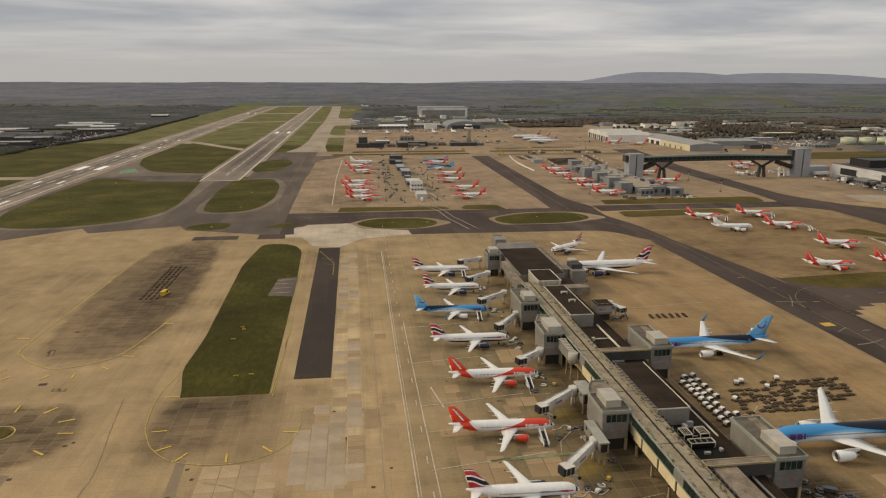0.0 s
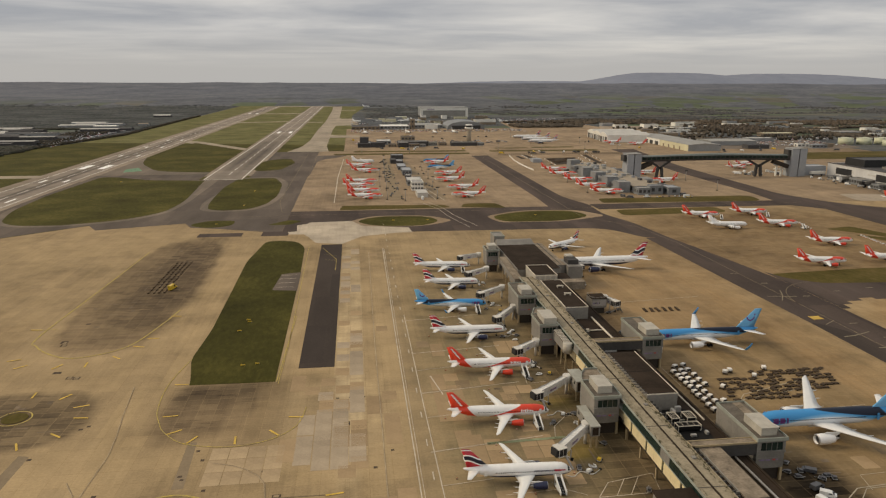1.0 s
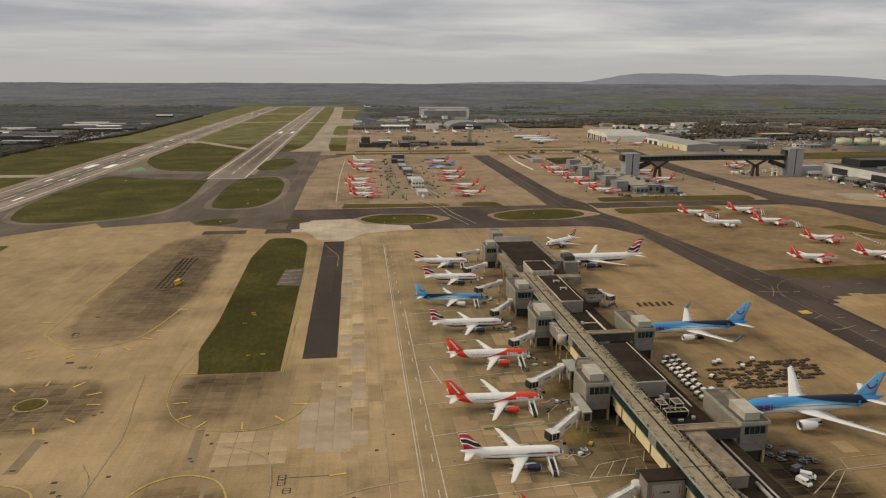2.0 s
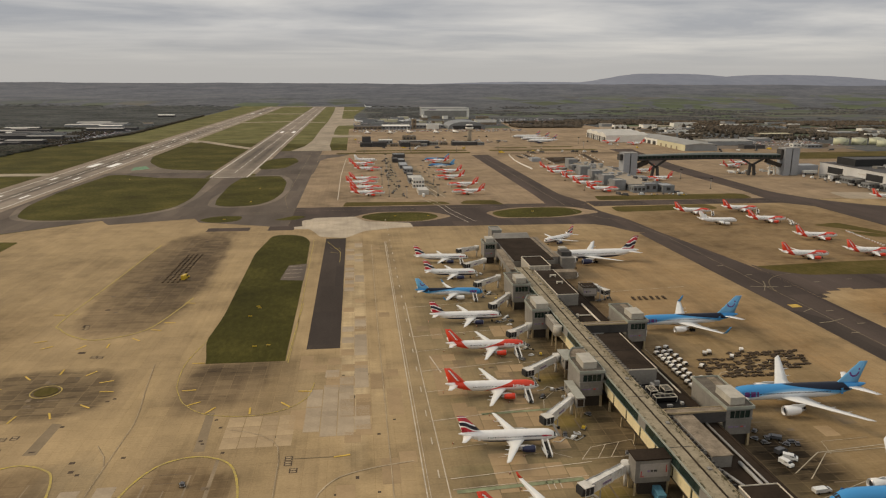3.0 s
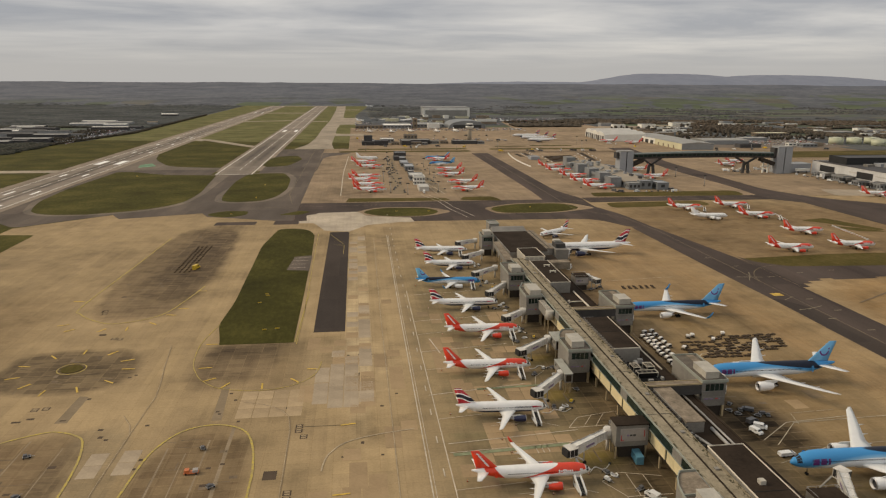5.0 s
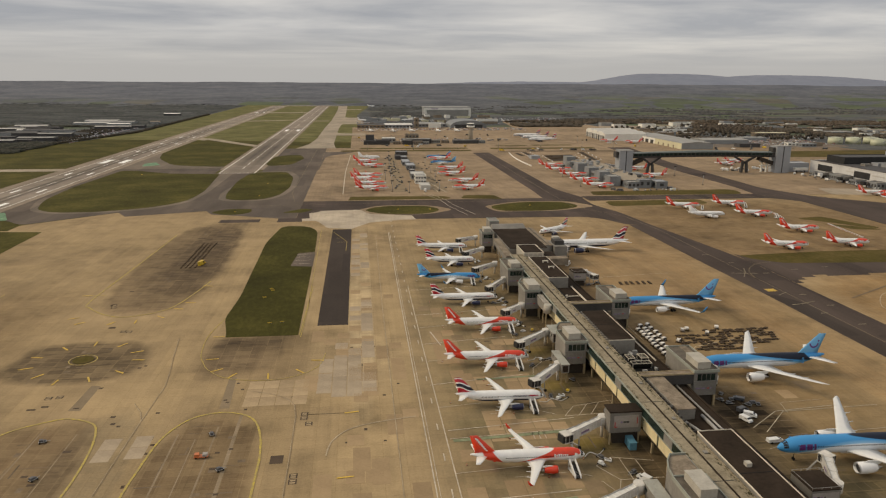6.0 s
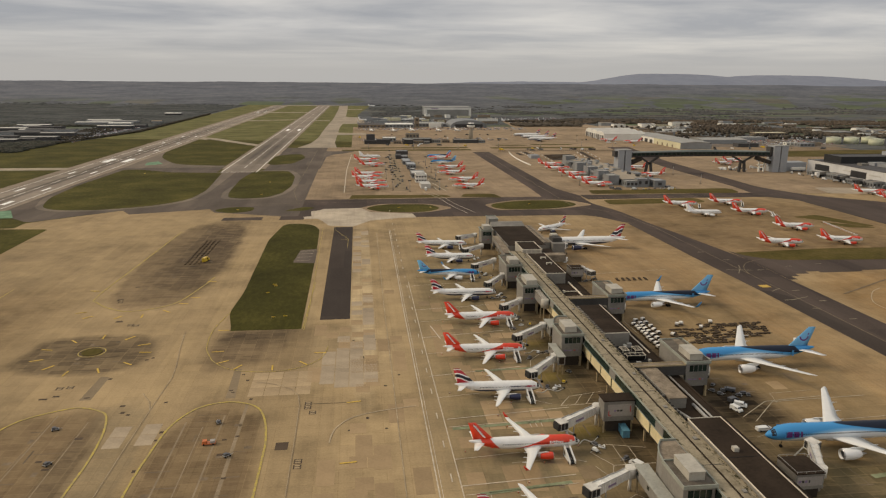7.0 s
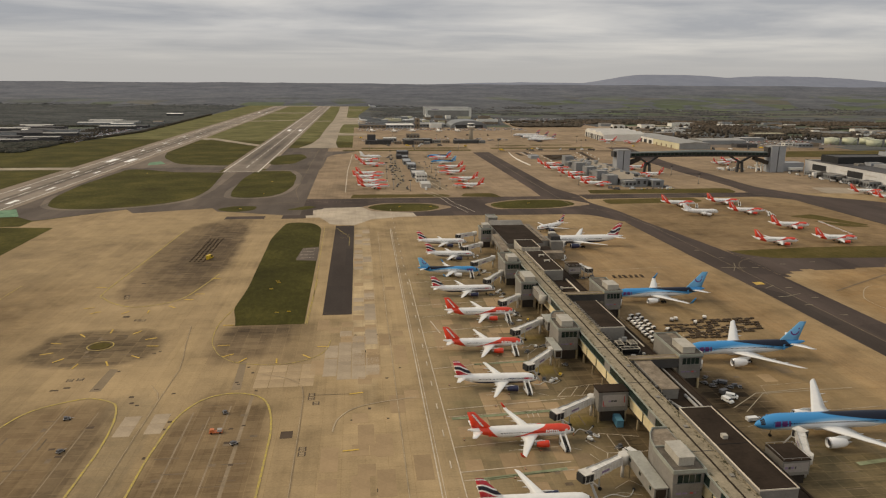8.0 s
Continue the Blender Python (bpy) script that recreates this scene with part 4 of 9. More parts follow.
def orange_marks(a, spec, fus, fin, fx0, fb, fc):
    bars = [(i * 0.66, 0.5, 0.55 + 0.35 * (i in (3, 4, 6))) for i in range(7)]
    side_bars(fus, spec, "title_lettering", 0.165, bars, spec["dia"] * 0.13, M_WHITEP, "white painted title blocks")
    for side in (1, -1):
        m = Mesh()
        h = spec["top"] - fb
        for i in range(7):
            t = 0.86 - 0.105 * i
            x, z = fx0 + fc * 0.45 - h * 0.80 * (t - 0.12) / 0.88 - fc * (0.16 + 0.12 * (1 - t)), fb + h * t
            y = side * (0.32 * spec["dia"] / 4 + 0.02)
            m.add([(x - 0.62, y, z - 0.12), (x + 0.35, y, z - 0.72), (x + 0.62, y, z - 0.38), (x - 0.35, y, z + 0.22)], [(0, 1, 2, 3) if side < 0 else (3, 2, 1, 0)])
        tagged(part("fin_lettering", m, M_WHITEP, fin, "white painted title blocks"), kind="stuff")


def flag_marks(a, spec, fus, fin, fx0, fb, fc):
    side_bars(fus, spec, "red_ribbon", 0.075, [(0, 1.8, 0.35), (1.5, 1.9, 0.55)], spec["dia"] * 0.13, M_REDP, "red painted ribbon")
    side_bars(fus, spec, "title_lettering", 0.17, [(i * 0.6, 0.36, 0.36) for i in range(11)], spec["dia"] * 0.14, M_NAVYP, "navy painted title blocks")


def blue_marks(a, spec, fus, fin, fx0, fb, fc):
    k = spec["dia"] / 4
    side_bars(fus, spec, "title_lettering", 0.095, [(0, 1.4 * k, 1.3 * k), (1.75 * k, 1.3 * k, 1.3 * k), (3.4 * k, 0.5 * k, 1.3 * k)], spec["dia"] * 0.08, M_PURPLE, "dark violet title blocks")


def no_marks(a, spec, fus, fin, fx0, fb, fc):
    return


NARROW = dict(length=37.0, dia=4.0, span=34.7, top=11.4, axis=3.75, wing_at=0.071, chord=6.3, sweep=25, dihedral=5.0, flex=-0.5, winglet=1.9, eng_y=5.75, eng_r=1.2, eng_l=4.4, eng_x=3.44, eng_z=1.8,
              tailspan=12.5, gear_y=3.8, wheel=0.58, bogie=(0,), fin=0.95, fin_at=0.384, nose_gear=0.365)
MEDIUM = dict(length=53.6, dia=5.1, span=48.8, top=15.9, axis=4.8, wing_at=0.031, chord=9.8, sweep=28.3, dihedral=5.0, flex=0.0, winglet=3.2, eng_y=7.9, eng_r=1.5, eng_l=5.6, eng_x=5.24, eng_z=2.35,
              tailspan=18.6, gear_y=4.7, wheel=0.62, bogie=(-0.7, 0.7), fin=0.86, fin_at=0.391, nose_gear=0.40)
WIDE = dict(length=55.5, dia=5.8, span=58.2, top=16.5, axis=5.5, wing_at=0.063, chord=10.2, sweep=30.7, dihedral=5.5, flex=0.55, winglet=0.0, eng_y=9.9, eng_r=1.85, eng_l=6.4, eng_x=4.3, eng_z=2.55,
            tailspan=20.6, gear_y=4.9, wheel=0.68, bogie=(-0.8, 0.8), fin=0.80, fin_at=0.372, nose_gear=0.40)


def spec_of(base, skin, fin_skin, **more):
    s = dict(base)
    s.update(more)
    s["skin"] = skin(s["length"], s["dia"], s["axis"]) if callable(skin) else skin
    s["fin_skin"] = fin_skin
    return s


SP_ORANGE = spec_of(NARROW, orange_livery, M_ORANGE, belly=M_WHITEP, nacelle=M_ORANGE, rear_door=M_ORANGE, tip=M_ORANGE, marks=orange_marks)
SP_ORANGE_P = spec_of(NARROW, SP_ORANGE["skin"], M_ORANGE, belly=M_WHITEP, nacelle=M_ORANGE, rear_door=M_ORANGE, tip=M_WHITEP, winglet=0.0, marks=orange_marks)
SP_FLAG = spec_of(NARROW, flag_livery, flag_fin(4.6, 11.4, 14.5), belly=M_NAVYP, nacelle=M_NAVYP, tip=M_WHITEP, winglet=0.0, span=34.0, marks=flag_marks)
SP_ORANGE_S = spec_of(NARROW, orange_livery, M_ORANGE, belly=M_WHITEP, nacelle=M_ORANGE, rear_door=M_ORANGE, tip=M_WHITEP, length=33.4, winglet=0.0, span=33.6, marks=orange_marks)
SP_FLAG_S = spec_of(NARROW, flag_livery, flag_fin(4.6, 11.4, 13.2), belly=M_NAVYP, nacelle=M_NAVYP, tip=M_WHITEP, winglet=0.0, length=33.6, span=33.6, marks=flag_marks)
SP_BLUE = spec_of(NARROW, blue_livery, blue_fin(-14.9, 8.6, 1.3), belly=M_WHITEP, nacelle=M_WHITEP, tip=M_SKYP, door=M_SKYP, length=38.5, marks=blue_marks)
SP_PLAIN = spec_of(NARROW, M_WHITEP, M_WHITEP, belly=M_WHITEP, nacelle=M_WHITEP, tip=M_WHITEP, length=33.5, marks=no_marks)
SP_BLUE_M = spec_of(MEDIUM, blue_livery, blue_fin(-22.6, 12.0, 1.8), belly=M_WHITEP, nacelle=M_WHITEP, tip=M_SKYP, door=M_SKYP, marks=blue_marks)
SP_BLUE_L = spec_of(WIDE, blue_livery, blue_fin(-24.2, 12.4, 1.9), belly=M_WHITEP, nacelle=M_WHITEP, tip=M_WHITEP, door=M_SKYP, length=60.0, wing_at=0.065, eng_y=10.1, eng_x=2.6, marks=blue_marks)
SP_BLUE_W = spec_of(WIDE, blue_livery, blue_fin(-22.4, 12.3, 1.8), belly=M_WHITEP, nacelle=M_WHITEP, tip=M_WHITEP, door=M_SKYP, marks=blue_marks)
SP_FLAG_W = spec_of(WIDE, flag_livery, flag_fin(6.6, 17.1, 25.0), belly=M_NAVYP, nacelle=M_NAVYP, tip=M_WHITEP, length=60.9, top=17.1, span=56.4, sweep=31.2, wing_at=0.077, eng_x=5.05, marks=flag_marks)


def parked(x, y, heading):
    return pose(x, y, 0.2, 0, 0, heading)


def row_of(spec, label, group, places):
    first = None
    for x, y, hd in places:
        if first is None:
            first = airliner(spec, label, parked(x, y, hd))
            tagged(first, group=group)
        else:
            copy_thing(first, parked(x, y, hd))
    return first


L_OR = "white and orange narrow-body airliner parked on concrete"
NEAR_ORANGE = [(45.4, 138.9, -1.3)]
NEAR_ORANGE_PLAIN = [(52.8, 264.0, -2.2), (47.0, 221.0, -3.0)]
NEAR_FLAG = [(51.8, 424.8, -5), (49.8, 304.6, -2)]
NEAR_FLAG_SHORT = [(53.1, 386.2, -4.4), (45.0, 181.9, -2.8), (40.2, 99.0, -3)]
NEAR_BLUE = [(46.7, 346.2, -4.6)]
row_of(SP_ORANGE_P, "white and orange airliner with plain wing tips at the pier", "orange airliners with plain tips", NEAR_ORANGE_PLAIN)
row_of(SP_ORANGE, L_OR, "orange airliners", NEAR_ORANGE + [
    (4, 972, -2), (11, 916, -2), (5.5, 817, -2), (2, 783, -2), (6.5, 744, -2), (7.5, 708, -2),
    (116, 1000, 183), (117, 880, 183), (112, 825, 183), (118, 760, 183), (116, 708, 183),
    (266, 905, -8), (263, 856, -8), (267, 803, -8), (266, 755, -8), (268, 711, -8), (375, 860, 184), (368, 788, 184),
    (551, 630, -8), (549, 590, -8), (528, 903, 20), (560, 938, 14), (497, 1305, 175), (534, 1268, 175)])
row_of(SP_ORANGE_S, "short white and orange airliner on an open stand", "short orange airliners", [
    (304.8, 573, -7.5), (355.9, 580.5, -6), (351.2, 529, -7.5), (351.5, 461.9, -5.5), (305.4, 407.8, -8), (356.8, 411, -7)])
row_of(SP_FLAG, "white airliner with navy keel and striped fin parked at the pier", "striped-fin airliners", NEAR_FLAG)
row_of(SP_FLAG_S, "short white airliner with navy keel and striped fin", "short striped-fin airliners", NEAR_FLAG_SHORT + [(147.8, 473, -146)])
row_of(SP_BLUE, "blue narrow-body airliner parked at the pier", "blue airliners", NEAR_BLUE + [(116, 945, 184), (118, 1022, 183)])
row_of(SP_PLAIN, "plain white airliner parked on concrete", "plain white airliners", [(304.6, 526.2, -5.5), (10, 1020, -2), (23, 1600, -80), (75, 1592, -84), (120, 1606, -78), (182, 1598, -82), (228, 1604, -80), (10, 2030, 10), (140, 2050, 170), (180, 2060, 8), (430, 1990, 20), (55, 3180, 12)])
row_of(SP_BLUE_M, "long blue airliner with upturned wing tips", "", [(157.7, 283.8, 179.8)])
row_of(SP_BLUE_W, "large blue wide-body airliner with a navy rear top", "", [(160.5, 199.5, 179)])
row_of(SP_BLUE_L, "long blue wide-body airliner with a white belly wave", "", [(155.8, 132.0, 178.2)])
row_of(SP_FLAG_W, "large white airliner with navy engines and striped fin", "large striped-fin airliners", [(157.0, 415.8, -179.2), (357, 1425, 176), (362, 1370, 182), (362, 1315, 180)])


# ---- pier ----
M_CLAD = worn("grey_cladding", (0.205, 0.190, 0.166), 0.7, 0, 0.1, 1.2, 0.28)
M_CLAD_D = worn("dark_grey_cladding", (0.062, 0.058, 0.054), 0.7, 0, 0.1, 1.2, 0.25, gloss=0.2)
M_CREAM = worn("cream_wall_panel", (0.66, 0.56, 0.33), 0.7, 0, 0.15, 1.2, 0.15, 0.06)
M_FELT = worn("weathered_roof_felt", (0.218, 0.178, 0.132), 0.95, 0, 0.22, 1.4, 0.5, gloss=0.15)
M_DARKROOF = worn("dark_grey_roofing", (0.125, 0.108, 0.088), 0.9, 0, 0.2, 1.4, 0.4)


def mossy_felt():
    """Roof felt with tufts of moss along its two edges and its seam."""
    n = Nodes("mossy_roof_felt", 0.95)
    a, b = n.noise(0.22, 5.0, 0.6), n.noise(1.6, 4.0, 0.65)
    v = n.math("ADD", n.math("MULTIPLY", a, 0.6), n.math("MULTIPLY", b, 0.4))
    col = n.ramp(v, [(0.32, (0.155, 0.130, 0.090)), (0.5, (0.272, 0.232, 0.163)), (0.68, (0.375, 0.322, 0.232))])
    x = n.xyz()[0]
    tuft = n.noise(0.9, 3.0, 0.7, n.mapped((1.0, 0.55, 1.0)))
    for c, w in ((87.5, 0.8), (94.6, 1.3), (91.25, 0.7)):
        near = n.math("SUBTRACT", 1.0, n.band(n.math("ABSOLUTE", n.math("SUBTRACT", x, c)), w * 0.4, w))
        f = n.math("MULTIPLY", near, n.band(tuft, 0.50, 0.60), True)
        col = n.mix(f, col, (0.052, 0.047, 0.026))
    return n.done(col)


M_MOSSFELT = mossy_felt()
M_BROWN = worn("brown_roof_membrane", (0.034, 0.0245, 0.0175), 0.95, 0, 0.12, 1.0, 0.4, gloss=0.08)
M_TRIM = worn("white_roof_trim", (0.60, 0.54, 0.44), 0.6, depth=0.25)
M_PALEGREEN = worn("pale_green_gutter", (0.27, 0.28, 0.235), 0.6)
M_GLASS = worn("green_tinted_glazing", (0.016, 0.028, 0.023), 0.16, 0, 0.3, 1.5, 0.3, 0.25, gloss=0.28)
M_PLANT = worn("pale_plant_housing", (0.40, 0.37, 0.31), 0.6, 0, 0.3, 1.5, 0.2)
M_STEEL = worn("galvanised_steel", (0.36, 0.35, 0.33), 0.5, 0.3)
# the shade of the undercrofts is put into this near-black concrete
M_UNDER = worn("shade_darkened_concrete", (0.050, 0.041, 0.033), 0.9)
M_COLUMN = worn("cream_column", (0.36, 0.28, 0.16), 0.7)
M_LINKROOF = worn("grey_green_link_roof", (0.33, 0.325, 0.28), 0.6, 0, 0.3, 1.5, 0.22)
M_CABIN = worn("black_unit_casing", (0.014, 0.0135, 0.013), 0.85, gloss=0.1)
M_SIGN = worn("pale_sign_panel", (0.34, 0.31, 0.28), 0.6)
M_SIGNRED = worn("red_sign", (0.42, 0.05, 0.045), 0.5)
M_SIGNPURP = worn("violet_sign_bar", (0.22, 0.16, 0.26), 0.5)


def pbox(name, mat, x0, x1, y0, y1, z0, z1, parent, label=""):
    return part(name, Mesh().box(x0, x1, y0, y1, z0, z1), mat, parent, label)


def rim(name, mat, x0, x1, y0, y1, z, h, w, parent, label=""):
    """A parapet round a flat roof."""
    m = Mesh()
    m.box(x0, x1, y0, y0 + w, z, z + h).box(x0, x1, y1 - w, y1, z, z + h)
    m.box(x0, x0 + w, y0 + w, y1 - w, z, z + h).box(x1 - w, x1, y0 + w, y1 - w, z, z + h)
    return part(name, m, mat, parent, label)


def make_spine():
    s = thing("pier", "long raised airport pier with felt roof and cream walls", "pier building")
    y0, y1 = 18.0, 358.0
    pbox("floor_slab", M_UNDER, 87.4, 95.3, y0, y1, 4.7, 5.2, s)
    pbox("inner_wall", M_CREAM, 88.0, 95.2, y0, y1 - 0.3, 5.2, 10.4, s)
    pbox("upper_wall", M_CLAD, 88.2, 95.2, y0, y1 - 0.3, 10.4, 13.0, s)
    pbox("roof", M_MOSSFELT, 87.0, 95.4, y0, y1, 13.0, 13.45, s, "weathered tan roof felt with moss")
    pbox("gutter", M_PALEGREEN, 86.72, 87.0, y0, y1, 13.02, 13.6, s, "pale green gutter edge")
    pbox("roof_joint", M_BROWN, 91.0, 91.5, y0, y1 - 1, 13.45, 13.56, s, "dark seam along the roof")
    pbox("roof_kerb", M_MOSSFELT, 95.0, 95.4, y0, y1, 13.45, 13.75, s)
    for i in range(120):
        y = 62 + 2.3 * i
        if not any(a < y < b for a, b in ((80, 129), (204, 244), (258.5, 265), (175, 182), (298, 346))):
            pbox("edge_bracket", M_CLAD_D, 95.4, 96.5, y, y + 0.35, 13.2, 13.75, s)
    for i in range(16):
        y = 206 + 2.35 * i
        pbox("edge_bracket", M_CLAD_D, 94.2, 96.0, y, y + 0.4, 14.96, 15.15, s)
    for y in (29, 58, 90, 118, 139, 166, 200, 241, 281, 322, 340):
        pbox("roof_hatch", M_CLAD, 92.6, 93.8, y, y + 1.3, 13.45, 13.85, s)
    for i, y in enumerate((40, 75, 104, 152, 186, 222, 260, 305)):
        pbox("cross_joint", M_CLAD_D, 87.1, 94.9, y, y + 0.25, 13.45, 13.52, s)
    # cream panels below, glazing above, in bays of 6 m
    k = 0
    y = y0
    while y < 350:
        e = y + 6.0
        inside = any(a - 3 < y < b - 2 for a, b in ((205.5, 227), (273, 300)))
        if not inside:
            pbox("wall_panel", M_CREAM, 87.35, 88.0, y + 0.06, e - (1.1 if k % 2 else 0.06), 5.25, 10.3, s)
            if k % 2:
                pbox("service_door", M_GLASS, 87.6, 88.0, e - 1.0, e - 0.1, 5.6, 8.6, s, "dark narrow doorway")
            solid = k % 7 in (4,)
            if solid:
                pbox("cladding_panel", M_CLAD, 86.5, 88.15, y + 0.05, e - 0.05, 10.5, 12.98, s)
            else:
                for j in range(2):
                    m = Mesh()
                    ya, yb = y + 3 * j + 0.08, y + 3 * j + 2.92
                    m.loft([[(86.45, ya, 10.5), (86.45, yb, 10.5), (86.65, yb, 10.5), (86.65, ya, 10.5)], [(86.85, ya, 13.0), (86.85, yb, 13.0), (87.05, yb, 13.0), (87.05, ya, 13.0)]], True, False)
                    part("pane", m, M_GLASS, s)
        k += 1
        y = e
    pbox("sill", M_PALEGREEN, 86.25, 88.0, y0, 350, 10.3, 10.48, s)
    for i in range(28):
        y = y0 + 4 + 12 * i
        for x in (87.9, 94.2):
            pbox("column", M_COLUMN, x - 0.35, x + 0.35, y - 0.35, y + 0.35, 0.1, 4.75, s)
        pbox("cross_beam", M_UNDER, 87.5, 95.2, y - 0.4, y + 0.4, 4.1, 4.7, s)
    return s


make_spine()


def make_deck():
    d = thing("pier_wing", "lower pier wing with dark brown flat roofs", "pier building")
    pbox("wall", M_CLAD_D, 95.8, 113.4, 18, 365, 0.1, 8.4, d)
    pbox("roof", M_BROWN, 95.45, 114, 18, 366, 8.4, 8.9, d, "dark brown roof membrane")
    pbox("kerb", M_BROWN, 113.3, 114, 18, 366, 8.9, 9.25, d)
    pbox("white_kerb", M_TRIM, 111.9, 112.3, 196, 252, 8.9, 9.3, d, "white painted roof kerb")
    # raised roof boxes
    for y0, y1 in ((81, 128.5), (205, 243), (299, 345)):
        pbox("roof_box", M_CLAD, 95.6, 106.6, y0, y1, 8.9, 14.7, d)
        pbox("box_roof", M_BROWN, 95.9, 106.3, y0 + 0.3, y1 - 0.3, 14.7, 14.95, d, "dark brown roof membrane")
        if y0 == 205:
            m = Mesh().box(95.5, 106.7, y0 - 0.1, y0 + 0.1, 14.7, 15.08).box(106.5, 106.7, y0 + 0.1, y1 + 0.1, 14.7, 15.08)
            part("roof_rim", m, M_TRIM, d, "white roof edge")
        else:
            rim("roof_rim", M_TRIM, 95.5, 106.7, y0 - 0.1, y1 + 0.1, 14.7, 0.38, 0.2, d, "white roof edge")
        m = Mesh()
        yy = y0 + 3
        m.box(95.9, 106.3, (y0 + y1) / 2 - 0.15, (y0 + y1) / 2 + 0.15, 14.95, 15.0)
        part("roof_seam", m, M_CABIN, d)
    pbox("roof_vent", M_PLANT, 99.5, 101.1, 107.5, 109.2, 14.95, 16.1, d, "small white roof vent")
    for y in (318, 331):
        m = Mesh()
        m.box(100.5, 104.0, y - 0.4, y + 0.4, 15.7, 16.2).box(100.6, 101.1, y - 0.3, y + 0.3, 14.9, 15.7).box(103.4, 103.9, y - 0.3, y + 0.3, 14.9, 15.7)
        part("roof_pipe", m, M_TRIM, d, "white bent roof vent")
    # roof deck box beside the spine, with its trough
    pbox("tan_box", M_CLAD, 98.2, 104.4, 147, 174, 8.9, 12.6, d)
    pbox("tan_box_roof", M_FELT, 98.0, 104.6, 146.8, 174.2, 12.6, 12.9, d, "tan roof felt")
    rim("trough", M_CLAD, 95.9, 98.0, 150, 174, 12.2, 0.7, 0.25, d, "empty roof trough")
    pbox("trough_floor", M_BROWN, 95.7, 98.1, 148, 174.2, 8.9, 12.2, d)
    pbox("plant_deck", M_CABIN, 96.2, 109.4, 183.5, 204.6, 8.9, 9.05, d, "black roof deck under the cooling units")
    for x, y, w, l, h in ((97.4, 199.2, 1.6, 2.2, 1.2), (98.0, 186.0, 1.2, 1.2, 0.8), (103.2, 200.4, 1.0, 2.6, 1.5), (108.0, 186.5, 0.9, 1.5, 0.9), (102.5, 185.6, 1.8, 1.0, 0.7), (104.9, 202.4, 2.0, 1.1, 1.9)):
        pbox("pump_unit", M_STEEL, x, x + w, y, y + l, 9.05, 9.05 + h, d)
    m = Mesh()
    m.tube((103.0, 196.0, 9.6), (105.2, 196.0, 9.6), 0.18).tube((101.2, 192.0, 9.5), (101.2, 194.4, 9.5), 0.18).tube((106.4, 192.0, 9.5), (106.4, 194.4, 9.5), 0.18).tube((96.6, 198.0, 9.5), (99.8, 198.0, 9.5), 0.15)
    part("coolant_pipe", m, M_TRIM, d)
    # ducts
    m = Mesh()
    m.tube((107.5, 129, 9.6), (107.5, 148, 9.6), 0.55).tube((109.6, 129, 9.5), (109.6, 172, 9.5), 0.35)
    m.tube((103.5, 131, 9.6), (107.5, 136, 9.6), 0.45).tube((99.5, 146, 9.5), (103.5, 131, 9.6), 0.45).tube((96.5, 132.5, 9.5), (103.5, 131, 9.6), 0.4)
    part("duct", m, M_STEEL, d, "pale round ducts on the roof")
    m = Mesh()
    m.tube((108.5, 260, 9.5), (108.5, 299, 9.5), 0.45).tube((101, 282, 9.5), (108.5, 282, 9.5), 0.3).box(100.2, 101.4, 281.4, 282.6, 8.9, 10.2)
    part("duct", m, M_TRIM, d, "pale round ducts on the roof")
    m = Mesh()
    for y in range(245, 262, 3):
        m.box(97, 105, y, y + 0.35, 9.0, 9.8)
    part("roof_louvre", m, M_STEEL, d)
    return d


make_deck()


def chiller(x0, y0, w, ln, z, across):
    c = thing("roof_chiller", "slatted grey rooftop cooling unit", "cooling unit", pose(x0, y0, z), "rooftop cooling units")
    part("casing", Mesh().box(0.1, w - 0.1, 0.1, ln - 0.1, 0.5, 1.7), M_CABIN, c)
    rim("top_frame", M_TRIM, 0, w, 0, ln, 1.9, 0.25, 0.16, c)
    for i in range(4):
        part("corner_post", Mesh().box((0, w - 0.18)[i % 2], (0.18, w)[i % 2], (0, ln - 0.18)[i // 2], (0.18, ln)[i // 2], 0.4, 1.9), M_TRIM, c)
    for i in range(4):
        part("foot", Mesh().box((0.1, w - 0.4)[i % 2], (0.4, w - 0.1)[i % 2], (0.1, ln - 0.4)[i // 2], (0.4, ln - 0.1)[i // 2], 0, 0.5), M_STEEL, c)
    k = 5
    for i in range(k):
        if across:
            part("slat", Mesh().box(0.05 + i * (w - 0.3) / (k - 1), 0.13 + i * (w - 0.3) / (k - 1), 0.17, ln - 0.17, 1.92, 2.08), M_PLANT, c)
        else:
            part("slat", Mesh().box(0.05, w - 0.05, 0.05 + i * (ln - 0.3) / (k - 1), 0.18 + i * (ln - 0.3) / (k - 1), 1.92, 2.08), M_PLANT, c)
    return c


chiller(99.8, 194.4, 2.9, 4.6, 9.05, True)
chiller(105.2, 194.4, 3.2, 4.6, 9.05, True)
chiller(99.5, 189.0, 8.0, 3.0, 9.05, True)


